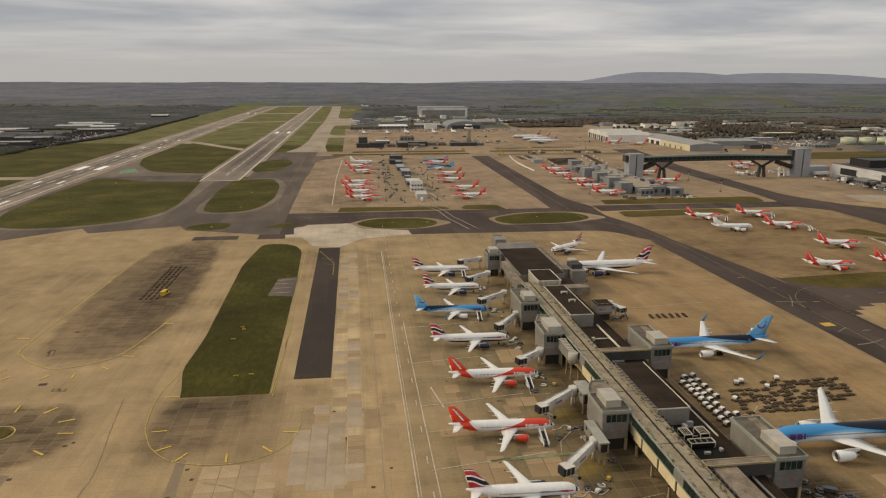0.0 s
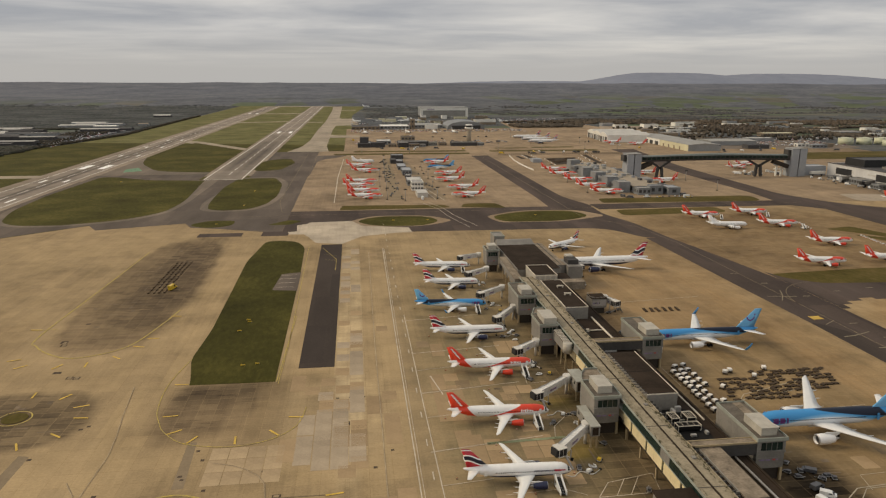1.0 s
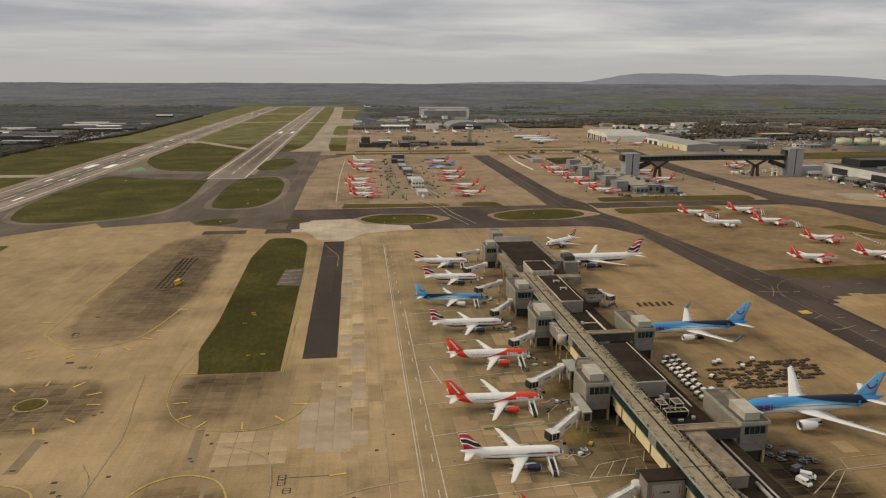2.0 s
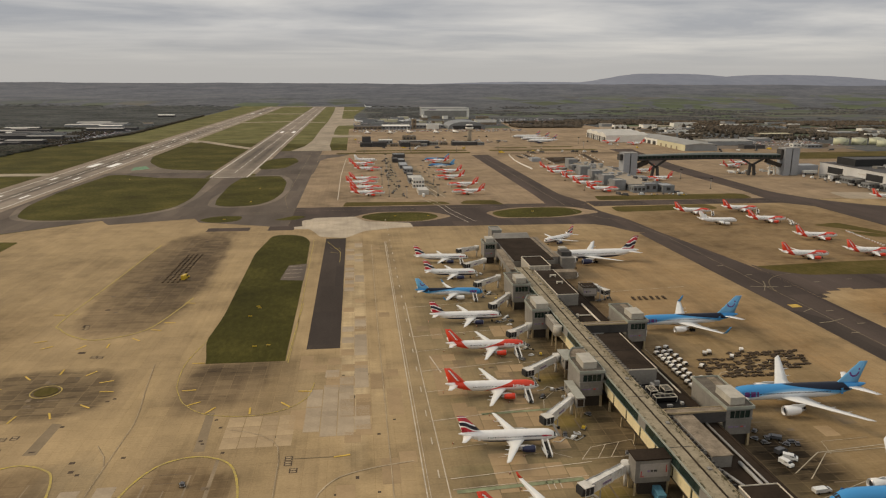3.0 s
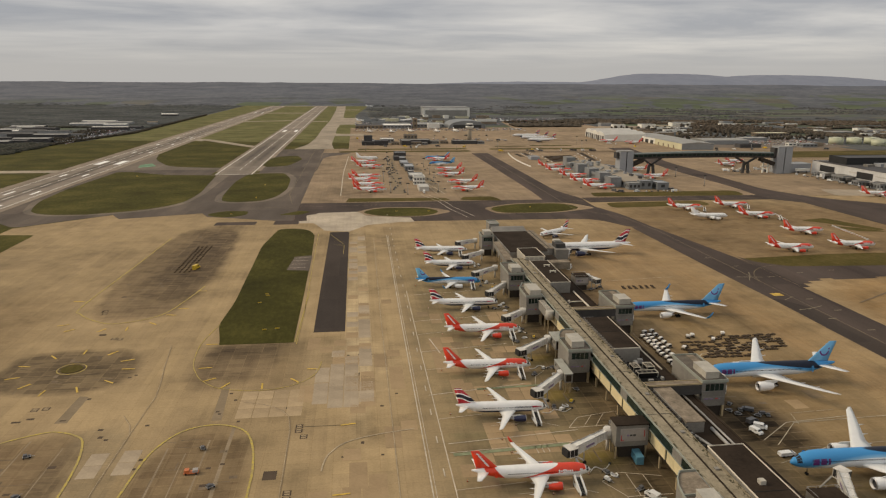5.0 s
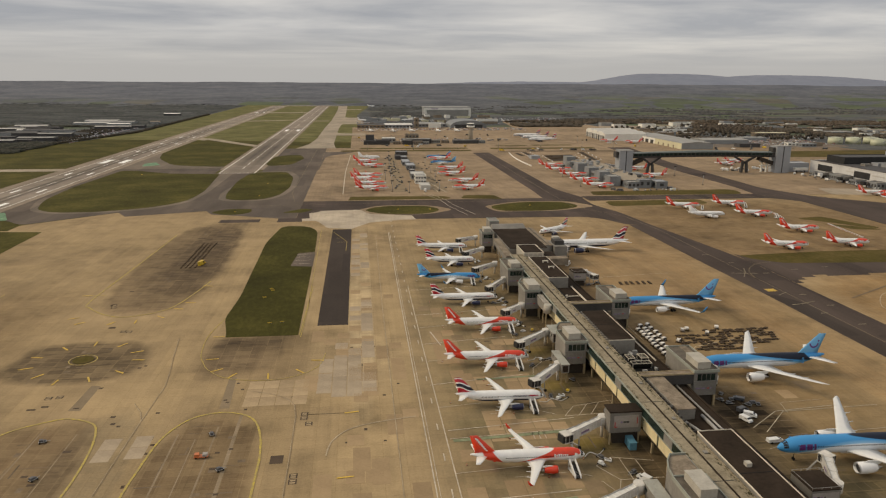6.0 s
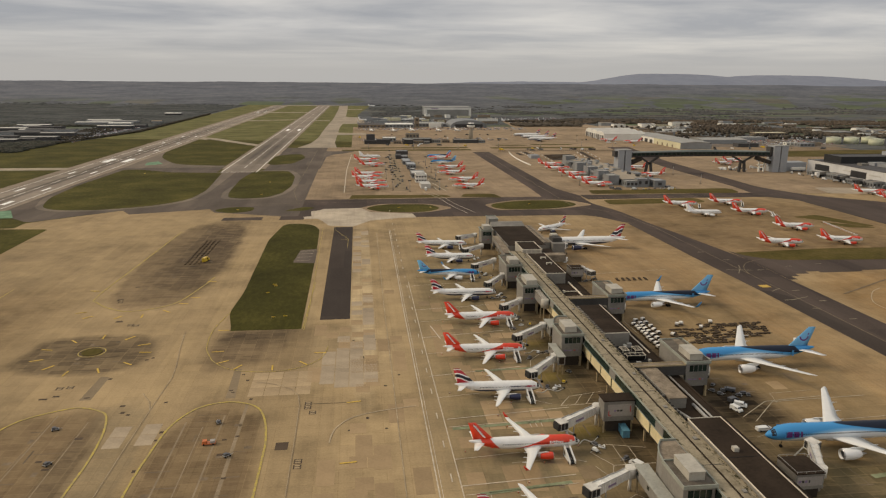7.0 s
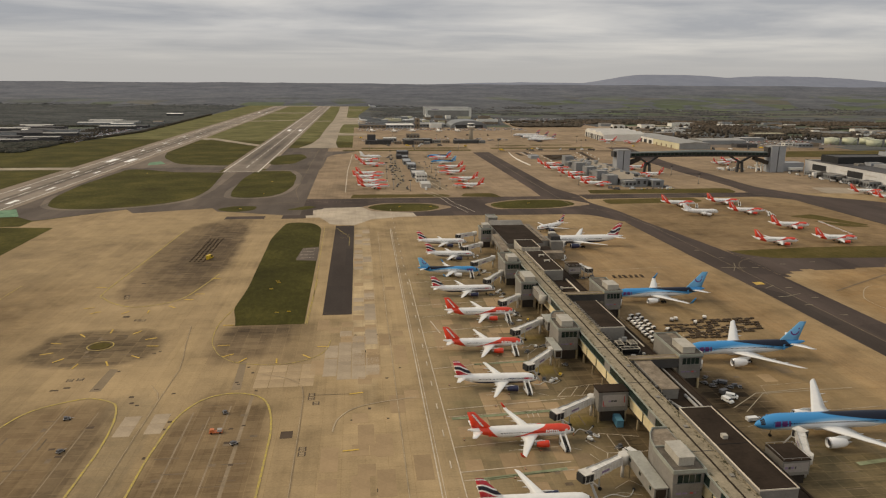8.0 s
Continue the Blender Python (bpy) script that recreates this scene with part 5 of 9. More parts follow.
def make_hall():
    h = thing("pier_end_hall", "broad brown-roofed hall at the pier's end", "pier building")
    pbox("wall", M_CLAD, 90.2, 116, 374.8, 443, 0.1, 12.8, h)
    pbox("roof", M_BROWN, 90.6, 115.6, 375.0, 435.4, 12.8, 13.1, h, "dark brown roof membrane")
    m = Mesh()
    m.loft([[(90.2, 435.5, 12.8), (116, 435.5, 12.8), (116, 443, 12.8), (90.2, 443, 12.8)], [(91, 440.5, 15.4), (115, 440.5, 15.4), (115, 442.8, 15.4), (91, 442.8, 15.4)]], True, False)
    part("end_parapet", m, M_CLAD, h, "sloping grey end parapet")
    pbox("side_corridor", M_CLAD, 116.2, 121.5, 384, 440, 0.1, 12.2, h)
    pbox("corridor_roof", M_FELT, 116.1, 121.7, 383.8, 440.2, 12.2, 12.6, h, "tan felt roof")
    pbox("corridor_line", M_CLAD_D, 118.6, 119.1, 384, 440, 12.6, 12.72, h)
    pbox("raised_room", M_PLANT, 94.8, 107.2, 352.5, 374.6, 8.9, 15.2, h, "pale walled raised roof room")
    pbox("raised_roof", M_BROWN, 95.1, 106.9, 352.8, 374.3, 15.2, 15.35, h, "dark brown roof membrane")
    rim("raised_rim", M_TRIM, 94.7, 107.3, 352.4, 374.7, 15.2, 0.45, 0.28, h, "white roof edge")
    for x in (97, 100, 103, 106):
        pbox("parapet_post", M_TRIM, x, x + 0.25, 351.6, 351.9, 13.2, 15.6, h)
    pbox("low_roof", M_FELT, 95.6, 121, 345.6, 352.2, 8.9, 13.2, h)
    pbox("side_roof", M_BROWN, 107.4, 115.9, 352.4, 366.1, 8.9, 12.6, h)
    pbox("tall_block", M_CLAD, 90.0, 97, 443.5, 457, 0.1, 17.0, h)
    rim("block_rim", M_PALEGREEN, 89.8, 97.2, 443.3, 457.2, 17.0, 0.5, 0.3, h)
    m = Mesh()
    m.loft([[(84.6, 358, 8.5), (88.8, 358, 8.5), (88.8, 358, 12.0), (84.6, 358, 12.0)], [(86.4, 408, 8.5), (90.1, 408, 8.5), (90.1, 408, 12.0), (86.4, 408, 12.0)]], True, False)
    part("link_corridor", m, M_CLAD, h, "pale grey link corridor")
    m = Mesh()
    m.loft([[(84.4, 357.8, 12.0), (89.0, 357.8, 12.0), (89.0, 357.8, 12.3), (84.4, 357.8, 12.3)], [(86.2, 408, 12.0), (90.2, 408, 12.0), (90.2, 408, 12.3), (86.2, 408, 12.3)]], True, False)
    part("link_roof", m, M_FELT, h)
    for i in range(5):
        pbox("column", M_COLUMN, 85.6 + 0.4 * i, 86.2 + 0.4 * i, 362 + 10 * i, 362.6 + 10 * i, 0.1, 8.5, h)
    # dark hut on the side block
    pbox("corner_block", M_CLAD, 121.8, 130.4, 379.2, 398, 0.1, 12.5, h)
    pbox("corner_lift", M_CLAD_D, 123.0, 129.5, 384, 393, 12.5, 15.2, h)
    pbox("corner_plant", M_PLANT, 124, 128.5, 391, 396, 12.5, 16.2, h)
    return h


make_hall()


def gate_house(x0, x1, y0, y1, box, label="grey gate house with a glazed lounge and roof plant box"):
    g = thing("gate_house", label, "gate house", None, "pier gate houses")
    w = x1 - x0
    # added dark box; its colour stands for the shade under the gate house
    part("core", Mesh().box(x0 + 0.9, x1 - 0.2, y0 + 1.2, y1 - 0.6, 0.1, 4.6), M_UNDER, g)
    for cx in (x0 + 0.5, x1 - 0.5):
        for cy in (y0 + 0.6, (y0 + y1) / 2, y1 - 0.6):
            part("column", Mesh().box(cx - 0.4, cx + 0.4, cy - 0.4, cy + 0.4, 0.1, 4.6), M_COLUMN, g)
    part("lower_wall", Mesh().box(x0 + 0.15, x1 - 0.15, y0 + 0.15, y1, 4.6, 10.0), M_CLAD, g)
    part("upper_core", Mesh().box(x0 + 0.6, x1 - 0.6, y0 + 0.6, y1, 10.0, 13.9), M_CLAD_D, g)
    # solid flanks, and a front wall round one wide window
    wa, wb = x0 + w * 0.15, x1 - w * 0.09
    for xa in (x0, x1 - 0.55):
        part("side_wall", Mesh().box(xa, xa + 0.55, y0 + 0.62, y1, 10.0, 13.9), M_CLAD, g)
    part("front_wall", Mesh().box(x0, wa, y0 + 0.15, y0 + 0.6, 10.42, 13.9).box(wb, x1, y0 + 0.15, y0 + 0.6, 10.42, 13.9).box(wa, wb, y0 + 0.15, y0 + 0.6, 13.15, 13.9), M_CLAD, g)
    part("roof_edge", Mesh().box(x0 - 0.4, x1 + 0.4, y0 - 0.5, y1, 13.9, 14.35), M_PALEGREEN, g, "pale green roof edge")
    part("roof", Mesh().box(x0, x1, y0, y1 - 0.1, 14.35, 14.5), M_DARKROOF, g, "dark grey-brown roofing")
    rim("parapet", M_PALEGREEN, x0 - 0.35, x1 + 0.35, y0 - 0.45, y1, 14.35, 0.65, 0.28, g)
    k = 4
    for i in range(k):
        xa, xb = wa + (wb - wa) * i / k, wa + (wb - wa) * (i + 1) / k
        part("pane", Mesh().box(xa + 0.05, xb - 0.05, y0 + 0.38, y0 + 0.55, 10.42, 13.15), M_GLASS, g)
        if i < k - 1:
            part("mullion", Mesh().box(xb - 0.07, xb + 0.07, y0 + 0.25, y0 + 0.58, 10.42, 13.15), M_CLAD, g)
    part("window_sill", Mesh().box(x0 - 0.1, x1 + 0.1, y0 - 0.1, y0 + 0.6, 9.9, 10.4), M_CLAD, g)
    # sign strip
    s = part("sign_strip", Mesh().box(x0 + 0.6, x1 - 0.6, y0 + 0.0, y0 + 0.13, 6.7, 8.1), M_CLAD, g)
    for i, (a, b, mt) in enumerate(((0.12, 0.3, M_SIGNPURP), (0.34, 0.5, M_SIGNPURP), (0.58, 0.68, M_SIGNRED), (0.72, 0.78, M_SIGNPURP))):
        part("sign_bar", Mesh().box(x0 + w * a, x0 + w * b, y0 - 0.04, y0, 7.2, 7.7), mt, s)
    bx0, bx1, by0, by1 = box
    part("plant_box", Mesh().box(bx0, bx1, by0, by1, 14.5, 17.0), M_PLANT, g, "pale boxy roof plant housing")
    part("plant_lid", Mesh().box(bx0 - 0.12, bx1 + 0.12, by0 - 0.12, by1 + 0.12, 17.0, 17.15), M_PLANT, g)
    part("roof_walkway", Mesh().box(x0 + w * 0.55, x0 + w * 0.85, by1 + 0.5, y1 - 0.3, 14.5, 14.6), M_FELT, g)
    return g


def angled_rear(gh, x0, x1, y, steps):
    """The bent rear wall of a gate house with its roof and curved parapet."""
    wall = [(x0, y), (x1, y), (x1, y + steps[-1][1])] + [(x0 + dx, y + dy) for dx, dy in reversed(steps)]
    part("rear_wall", Mesh().prism(wall, 4.6, 14.0), M_CLAD, gh)
    inner = [(x0 + 0.35, y), (x1 - 0.1, y), (x1 - 0.1, y + steps[-1][1] - 0.3)] + [(x0 + dx + 0.3, y + dy - 0.25) for dx, dy in reversed(steps)]
    part("rear_roof", Mesh().prism(inner, 14.0, 14.15), M_FELT, gh, "tan weathered roof felt")
    m = Mesh()
    line = [(x0, y)] + [(x0 + dx, y + dy) for dx, dy in steps] + [(x1, y + steps[-1][1])]
    for a, b in zip(line, line[1:]):
        m.bar((*a, 14.35), (*b, 14.35), 0.3, 0.75)
    part("curved_parapet", m, M_PALEGREEN, gh, "pale green curved parapet")


angled_rear(gate_house(77.3, 86.4, 92.8, 106.0, (79.8, 84.4, 95.4, 104.6)), 77.4, 86.4, 106.0, [(0.7, 4.5), (2.2, 8.5), (4.2, 11.4)])
angled_rear(gate_house(77.2, 86.4, 206.0, 219.5, (79.2, 84.4, 208.8, 218.0)), 77.3, 86.4, 219.5, [(0.7, 3.5), (2.2, 7.5), (4.2, 10.4)])
angled_rear(gate_house(77.4, 85.4, 278.0, 293.0, (79.4, 85.2, 279.2, 291.0)), 77.5, 85.4, 293.0, [(1.0, 3.0), (2.2, 6.0), (3.4, 9.0)])
gate_house(77.5, 86.5, 319.8, 343.0, (79.6, 85.2, 322.5, 331))
gate_house(79.6, 87.6, 416.5, 428.0, (81.2, 86.4, 418.5, 426))
gate_house(116.6, 125.9, 172.4, 196.8, (118.6, 123.8, 174.3, 184))
gate_house(116.5, 125.5, 257.7, 282.2, (118.8, 124.6, 260.3, 269))


def cross_corridor(x0, x1, y0, y1):
    c = thing("cross_corridor", "grey covered corridor across the pier roof", "corridor")
    pbox("wall", M_CLAD_D, x0, x1, y0 + 0.2, y1 - 0.2, 9.3, 13.2, c)
    pbox("roof", M_FELT, x0, x1, y0, y1, 13.2, 13.55, c)
    rim("roof_rim", M_COLUMN, x0, x1, y0 - 0.1, y1 + 0.1, 13.2, 0.6, 0.25, c)


cross_corridor(95.45, 116.5, 172.5, 175.6)
cross_corridor(95.45, 116.4, 257.8, 261.0)


def make_slatted_corridor():
    c = thing("slatted_corridor", "grey sloping corridor with white roof slats beside the pier", "corridor")
    pbox("body", M_CLAD, 83.4, 86.2, 261.5, 277.4, 8.2, 12.2, c)
    pbox("roof", M_DARKROOF, 83.3, 86.2, 261.5, 277.4, 12.2, 12.4, c)
    for i in range(9):
        pbox("roof_slat", M_TRIM, 83.3, 86.2, 262.2 + 1.7 * i, 262.7 + 1.7 * i, 12.4, 12.75, c)
    part("round_end", Mesh().tube((84.8, 261.0, 8.2), (84.8, 261.0, 12.5), 2.0, n=18), M_PLANT, c, "pale round corridor end")
    for y in (262, 268, 275):
        pbox("leg", M_COLUMN, 84.4, 84.9, y, y + 0.5, 0.1, 8.2, c)


make_slatted_corridor()


def make_bridge_links():
    """Fixed link corridors between gate houses and boarding bridges."""
    def link(x0, x1, y0, y1, z0, z1, label):
        b = thing("link_block", label, "link corridor")
        pbox("body", M_CLAD, x0, x1, y0, y1, z0, z1, b)
        pbox("roof", M_LINKROOF, x0 - 0.15, x1 + 0.15, y0 - 0.15, y1 + 0.15, z1, z1 + 0.2, b)
        for i in range(3):
            pbox("side_window", M_GLASS, x0 - 0.05, x0, y0 + 2 + (y1 - y0 - 5) * i / 2, y0 + 3.2 + (y1 - y0 - 5) * i / 2, z1 - 1.9, z1 - 0.8, b)
        pbox("end_frame", M_BROWN, x0 + 0.5, x1 - 0.5, y0 - 0.08, y0, z0 + 0.4, z1 - 0.4, b)
        for yy in (y0 + 1, y1 - 1.6):
            for xx in (x0 + 0.3, x1 - 0.8):
                pbox("column", M_COLUMN, xx, xx + 0.5, yy, yy + 0.5, 0.1, z0, b)
    link(72.9, 76.9, 94.5, 114.5, 4.8, 8.3, "long pale link corridor beside a gate house")
    link(73.3, 76.4, 197.2, 212.3, 4.8, 8.3, "long pale link corridor beside a gate house")
    link(79.4, 84.0, 231.5, 243, 4.2, 8.4, "tall pale link block beside a gate house")
    k = thing("link_kiosk", "grey gate kiosk with a brown roof and posters", "kiosk")
    pbox("body", M_CLAD, 75.6, 86.5, 148.8, 154.2, 4.4, 11.8, k)
    pbox("roof", M_BROWN, 75.3, 86.5, 148.5, 154.5, 11.8, 12.2, k, "dark brown flat roof")
    pbox("ground_floor", M_UNDER, 77.2, 86.2, 149.6, 153.6, 0.1, 4.4, k)
    pbox("poster", M_SIGN, 77.0, 85.6, 148.65, 148.8, 6.2, 10.6, k, "pale poster panel")
    for a, b, z0, z1, mt in ((77.2, 77.5, 6.4, 8.4, M_SIGNRED), (77.5, 78.2, 6.4, 6.7, M_SIGNRED), (79.2, 80.0, 8.0, 8.6, M_SIGNPURP), (80.2, 81.0, 8.0, 8.6, M_CLAD_D), (81.2, 82.2, 8.0, 8.6, M_CLAD_D), (84.9, 85.2, 7.6, 10.0, M_SIGNRED)):
        pbox("poster_bar", mt, a, b, 148.58, 148.65, z0, z1, k)
    for x in (75.9, 86.0):
        for y in (149.1, 153.6):
            pbox("column", M_COLUMN, x - 0.25, x + 0.25, y - 0.25, y + 0.25, 0.1, 4.4, k)


make_bridge_links()


# ---- boarding bridges, steps and stand equipment ----
M_BRIDGE = worn("boarding_bridge_paint", (0.56, 0.53, 0.475), 0.5, 0, 0.3, 1.5, 0.22)
M_TUNNEL = worn("grey_tunnel_sheet", (0.60, 0.575, 0.53), 0.5, 0, 0.3, 1.5, 0.25)
M_CABD = worn("dark_cab_bellows", (0.028, 0.028, 0.028), 0.7, gloss=0.25)
M_CARGO = worn("white_cargo_shell", (0.70, 0.67, 0.62), 0.5, 0, 0.6, 2.0, 0.12, 0.12)
M_DOLLY = worn("rusty_dolly_steel", (0.066, 0.047, 0.031), 0.9, 0.0)
M_TEAL = worn("teal_container_paint", (0.095, 0.24, 0.33), 0.5, 0, 0.5, 2.5, 0.25)
M_VYELLOW = worn("vehicle_yellow", (0.62, 0.42, 0.03), 0.4)
M_VWHITE = worn("vehicle_white", (0.72, 0.72, 0.70), 0.35)
M_VORANGE = worn("faded_orange", (0.55, 0.16, 0.05), 0.5)
M_VGREY = worn("vehicle_grey", (0.085, 0.085, 0.09), 0.4)


def boarding_bridge(rot, cab, z0=6.4, z1=4.9, label="pale telescopic boarding bridge with a dark cab"):
    b = thing("boarding_bridge", label, "boarding bridge", None, "boarding bridges")
    r, c = Vector((*rot, z0)), Vector((*cab, z1))
    d = c - r
    ln = d.length
    t = Matrix.Translation(r) @ d.to_track_quat("X", "Z").to_matrix().to_4x4()
    part("rotunda", Mesh().tube((rot[0], rot[1], z0 - 1.5), (rot[0], rot[1], z0 + 1.6), 1.7, n=14), M_BRIDGE, b)
    part("rotunda_post", Mesh().tube((rot[0], rot[1], 0.1), (rot[0], rot[1], z0 - 1.5), 0.55, n=10), M_BRIDGE, b)
    cut = (0.0, ln * 0.40, ln * 0.72, ln - 1.5)
    for i, (w, h) in enumerate(((1.15, 2.3), (1.28, 2.55), (1.4, 2.8))):
        seg = part("tunnel", Mesh().box(cut[i] + (0 if i else 1.2), cut[i + 1] + 0.3, -w, w, -h / 2, h / 2, t), M_TUNNEL, b)
        n = max(3, int((cut[i + 1] - cut[i]) / 1.3))
        part("roof_rail", Mesh().box(cut[i] + (0 if i else 1.2), cut[i + 1] + 0.3, -w + 0.1, -w + 0.25, h / 2 + 0.05, h / 2 + 0.3, t).box(cut[i] + (0 if i else 1.2), cut[i + 1] + 0.3, w - 0.25, w - 0.1, h / 2 + 0.05, h / 2 + 0.3, t), M_STEEL, seg)
        for k in range(n):
            x = cut[i] + (0 if i else 1.2) + 0.4 + (cut[i + 1] - cut[i] - 0.6) * k / n
            part("rib", Mesh().box(x, x + 0.14, -w - 0.09, w + 0.09, -h / 2 - 0.05, h / 2 + 0.09, t), M_VWHITE, seg)
        if i == 1:
            for sd in (-1, 1):
                part("side_stripe", Mesh().box(cut[i] + 1.0, cut[i + 1] - 0.8, sd * (w + 0.1) - 0.03, sd * (w + 0.1) + 0.03, -0.5, 0.2, t), M_SIGNPURP, seg)
    # cab turned to face the aircraft
    q = Matrix.Translation(c) @ pose(0, 0, 0, 0, 0, 200 if cab[0] < rot[0] else 20)
    part("cab", Mesh().box(-1.6, 1.4, -1.7, 1.7, -1.4, 1.3, q), M_CABD, b, "dark glazed cab")
    for cx in (-1.64, -0.2, 1.3):
        for cy in (-1.72, -0.6, 0.5, 1.6):
            if abs(cy) > 1 or cx < -1:
                part("cab_mullion", Mesh().box(cx, cx + 0.12, cy, cy + 0.12, -1.4, 1.3, q), M_BRIDGE, b)
    part("cab_sill", Mesh().box(-1.68, 1.45, -1.76, 1.76, -1.5, -1.15, q), M_BRIDGE, b)
    part("cab_roof", Mesh().box(-1.8, 1.8, -1.85, 1.85, 1.3, 1.55, q), M_BRIDGE, b)
    part("bellows", Mesh().box(1.4, 2.4, -1.5, 1.5, -1.2, 1.2, q), M_CABD, b)
    # wheel carriage
    p = r + d * 0.74
    legs = Mesh()
    side = Vector((-d.y, d.x, 0)).normalized() * 1.6
    for s in (-1, 1):
        legs.bar((p + side * s - Vector((0, 0, 1.5))), Vector((p.x + side.x * s, p.y + side.y * s, 0.9)), 0.35, 0.35)
    legs.bar(Vector((p.x - side.x * 1.3, p.y - side.y * 1.3, 0.9)), Vector((p.x + side.x * 1.3, p.y + side.y * 1.3, 0.9)), 0.5, 0.4)
    part("carriage", legs, M_STEEL, b)
    for s in (-1.3, 1.3):
        o = Vector((p.x + side.x * s, p.y + side.y * s, 0.6))
        e = side.normalized() * 0.3
        part("wheel", Mesh().tube(o - e, o + e, 0.55, n=12), M_TYRE, b)
    # service stair
    st = Mesh()
    a0, a1 = c + side * 1.5 + Vector((0, 0, -1.3)), c + side * 3.2 - Vector((0, 0, c.z - 0.2))
    st.bar(a0, a1, 0.9, 0.2)
    part("service_stair", st, M_STEEL, b)
    return b


for rot, cab in (((71.6, 114.2), (57.8, 108.2)), ((75.2, 154.7), (60.2, 147.1)), ((73.0, 201.4), (60.5, 189.7)), ((78.0, 239.4), (63.8, 229.8)),
                 ((75.8, 278.5), (66.6, 273.3)), ((76.5, 326.6), (65.9, 314.6)), ((78.2, 362.0), (64.8, 354.6)), ((77.0, 402.0), (65.0, 396.6)), ((78.3, 437.0), (66.2, 436.4))):
    boarding_bridge(rot, cab)
boarding_bridge((129.6, 181.6), (134.2, 192.3), 6.6, 6.0)
boarding_bridge((126.6, 264.0), (130.5, 276.5), 6.6, 5.6)
boarding_bridge((128.2, 108.0), (136.0, 123.5), 6.6, 6.0)
boarding_bridge((128.8, 337.0), (131.8, 328.5), 6.4, 6.0)
boarding_bridge((131.5, 388.0), (137.0, 402.0), 6.4, 5.6)

# low gate rooms of the right-hand stands
for x0, x1, y0, y1 in ((117.6, 126.4, 104, 113.5), (119.3, 127.4, 329.5, 338)):
    lr = thing("gate_room", "low grey gate room with a brown roof", "gate room")
    pbox("body", M_CLAD, x0, x1, y0, y1, 3.5, 8.4, lr)
    pbox("roof", M_BROWN, x0 - 0.1, x1 + 0.2, y0 - 0.2, y1 + 0.2, 8.4, 8.7, lr)
    pbox("base", M_UNDER, x0 + 0.8, x1 - 0.8, y0 + 0.8, y1 - 0.8, 0.1, 3.5, lr)
    for i, (a, b) in enumerate(((0.8, 1.7), (1.9, 2.6), (2.8, 3.6), (4.0, 4.4))):
        pbox("sign_bar", (M_SIGNPURP, M_CLAD_D)[i % 2], x0 + a, x0 + b, y0 - 0.08, y0, 5.7, 6.5, lr)
    pbox("front_panel", M_SIGN, x0 + 0.4, x1 - 0.4, y0 - 0.05, y0, 4.6, 7.6, lr)
    rim("roof_rail", M_STEEL, x0, x1 + 0.1, y0 - 0.1, y1 + 0.1, 9.3, 0.1, 0.08, lr)
    for i in range(8):
        xx = x0 + 0.1 + (x1 - x0 - 0.2) * (i % 4) / 3
        yy = (y0, y1)[i // 4]
        pbox("rail_post", M_STEEL, xx - 0.05, xx + 0.05, yy - 0.05, yy + 0.05, 8.7, 9.3, lr)


def boarding_steps(at):
    s = thing("boarding_steps", "white mobile boarding steps at the airliner's door", "boarding steps", at, "boarding steps")
    m = Mesh()
    n = 12
    for i in range(n):
        m.box(-0.75, 0.75, -7.2 + i * 0.45, -6.72 + i * 0.45, 0.45 + i * 0.235, 0.6 + i * 0.235)
    part("treads", m, M_CABD, s)
    part("landing", Mesh().box(-1.0, 1.0, -1.9, -0.05, 3.1, 3.3), M_STEEL, s)
    for x in (-0.9, 0.9):
        w = Mesh()
        w.loft([[(x - 0.14, -7.3, 0.4), (x + 0.14, -7.3, 0.4), (x + 0.14, -7.3, 1.5), (x - 0.14, -7.3, 1.5)], [(x - 0.14, -1.9, 3.0), (x + 0.14, -1.9, 3.0), (x + 0.14, -1.9, 4.3), (x - 0.14, -1.9, 4.3)]], True, False)
        part("balustrade", w, M_VWHITE, s)
        part("leg", Mesh().box(x - 0.12, x + 0.12, -1.7, -1.4, 0.3, 3.1), M_STEEL, s)
    part("chassis", Mesh().box(-0.9, 0.9, -6.8, -0.9, 0.35, 0.6), M_VWHITE, s)
    for x in (-0.85, 0.85):
        for y in (-5.9, -1.6):
            part("wheel", Mesh().tube((x - 0.12, y, 0.35), (x + 0.12, y, 0.35), 0.34, n=10), M_TYRE, s)
    return s


first = None
for (x, y, hd), ln in [(p, 36.8) for p in NEAR_ORANGE + NEAR_ORANGE_PLAIN] + [(p, 36.8) for p in NEAR_FLAG[:1]] + [(NEAR_FLAG_SHORT[1], 33.6)] + [(p, 38.5) for p in NEAR_BLUE]:
    at = pose(x, y, 0.1, 0, 0, hd) @ pose(ln / 2 - 5.4, -1.9, 0, 0, 0, 6)
    first = boarding_steps(at) if first is None else (copy_thing(first, at), first)[1]
for x, y, hd in ((320.7, 566.5, -20), (368.5, 573.0, -20), (368.0, 521.5, -10)):
    copy_thing(first, pose(x, y, 0.1, 0, 0, hd))


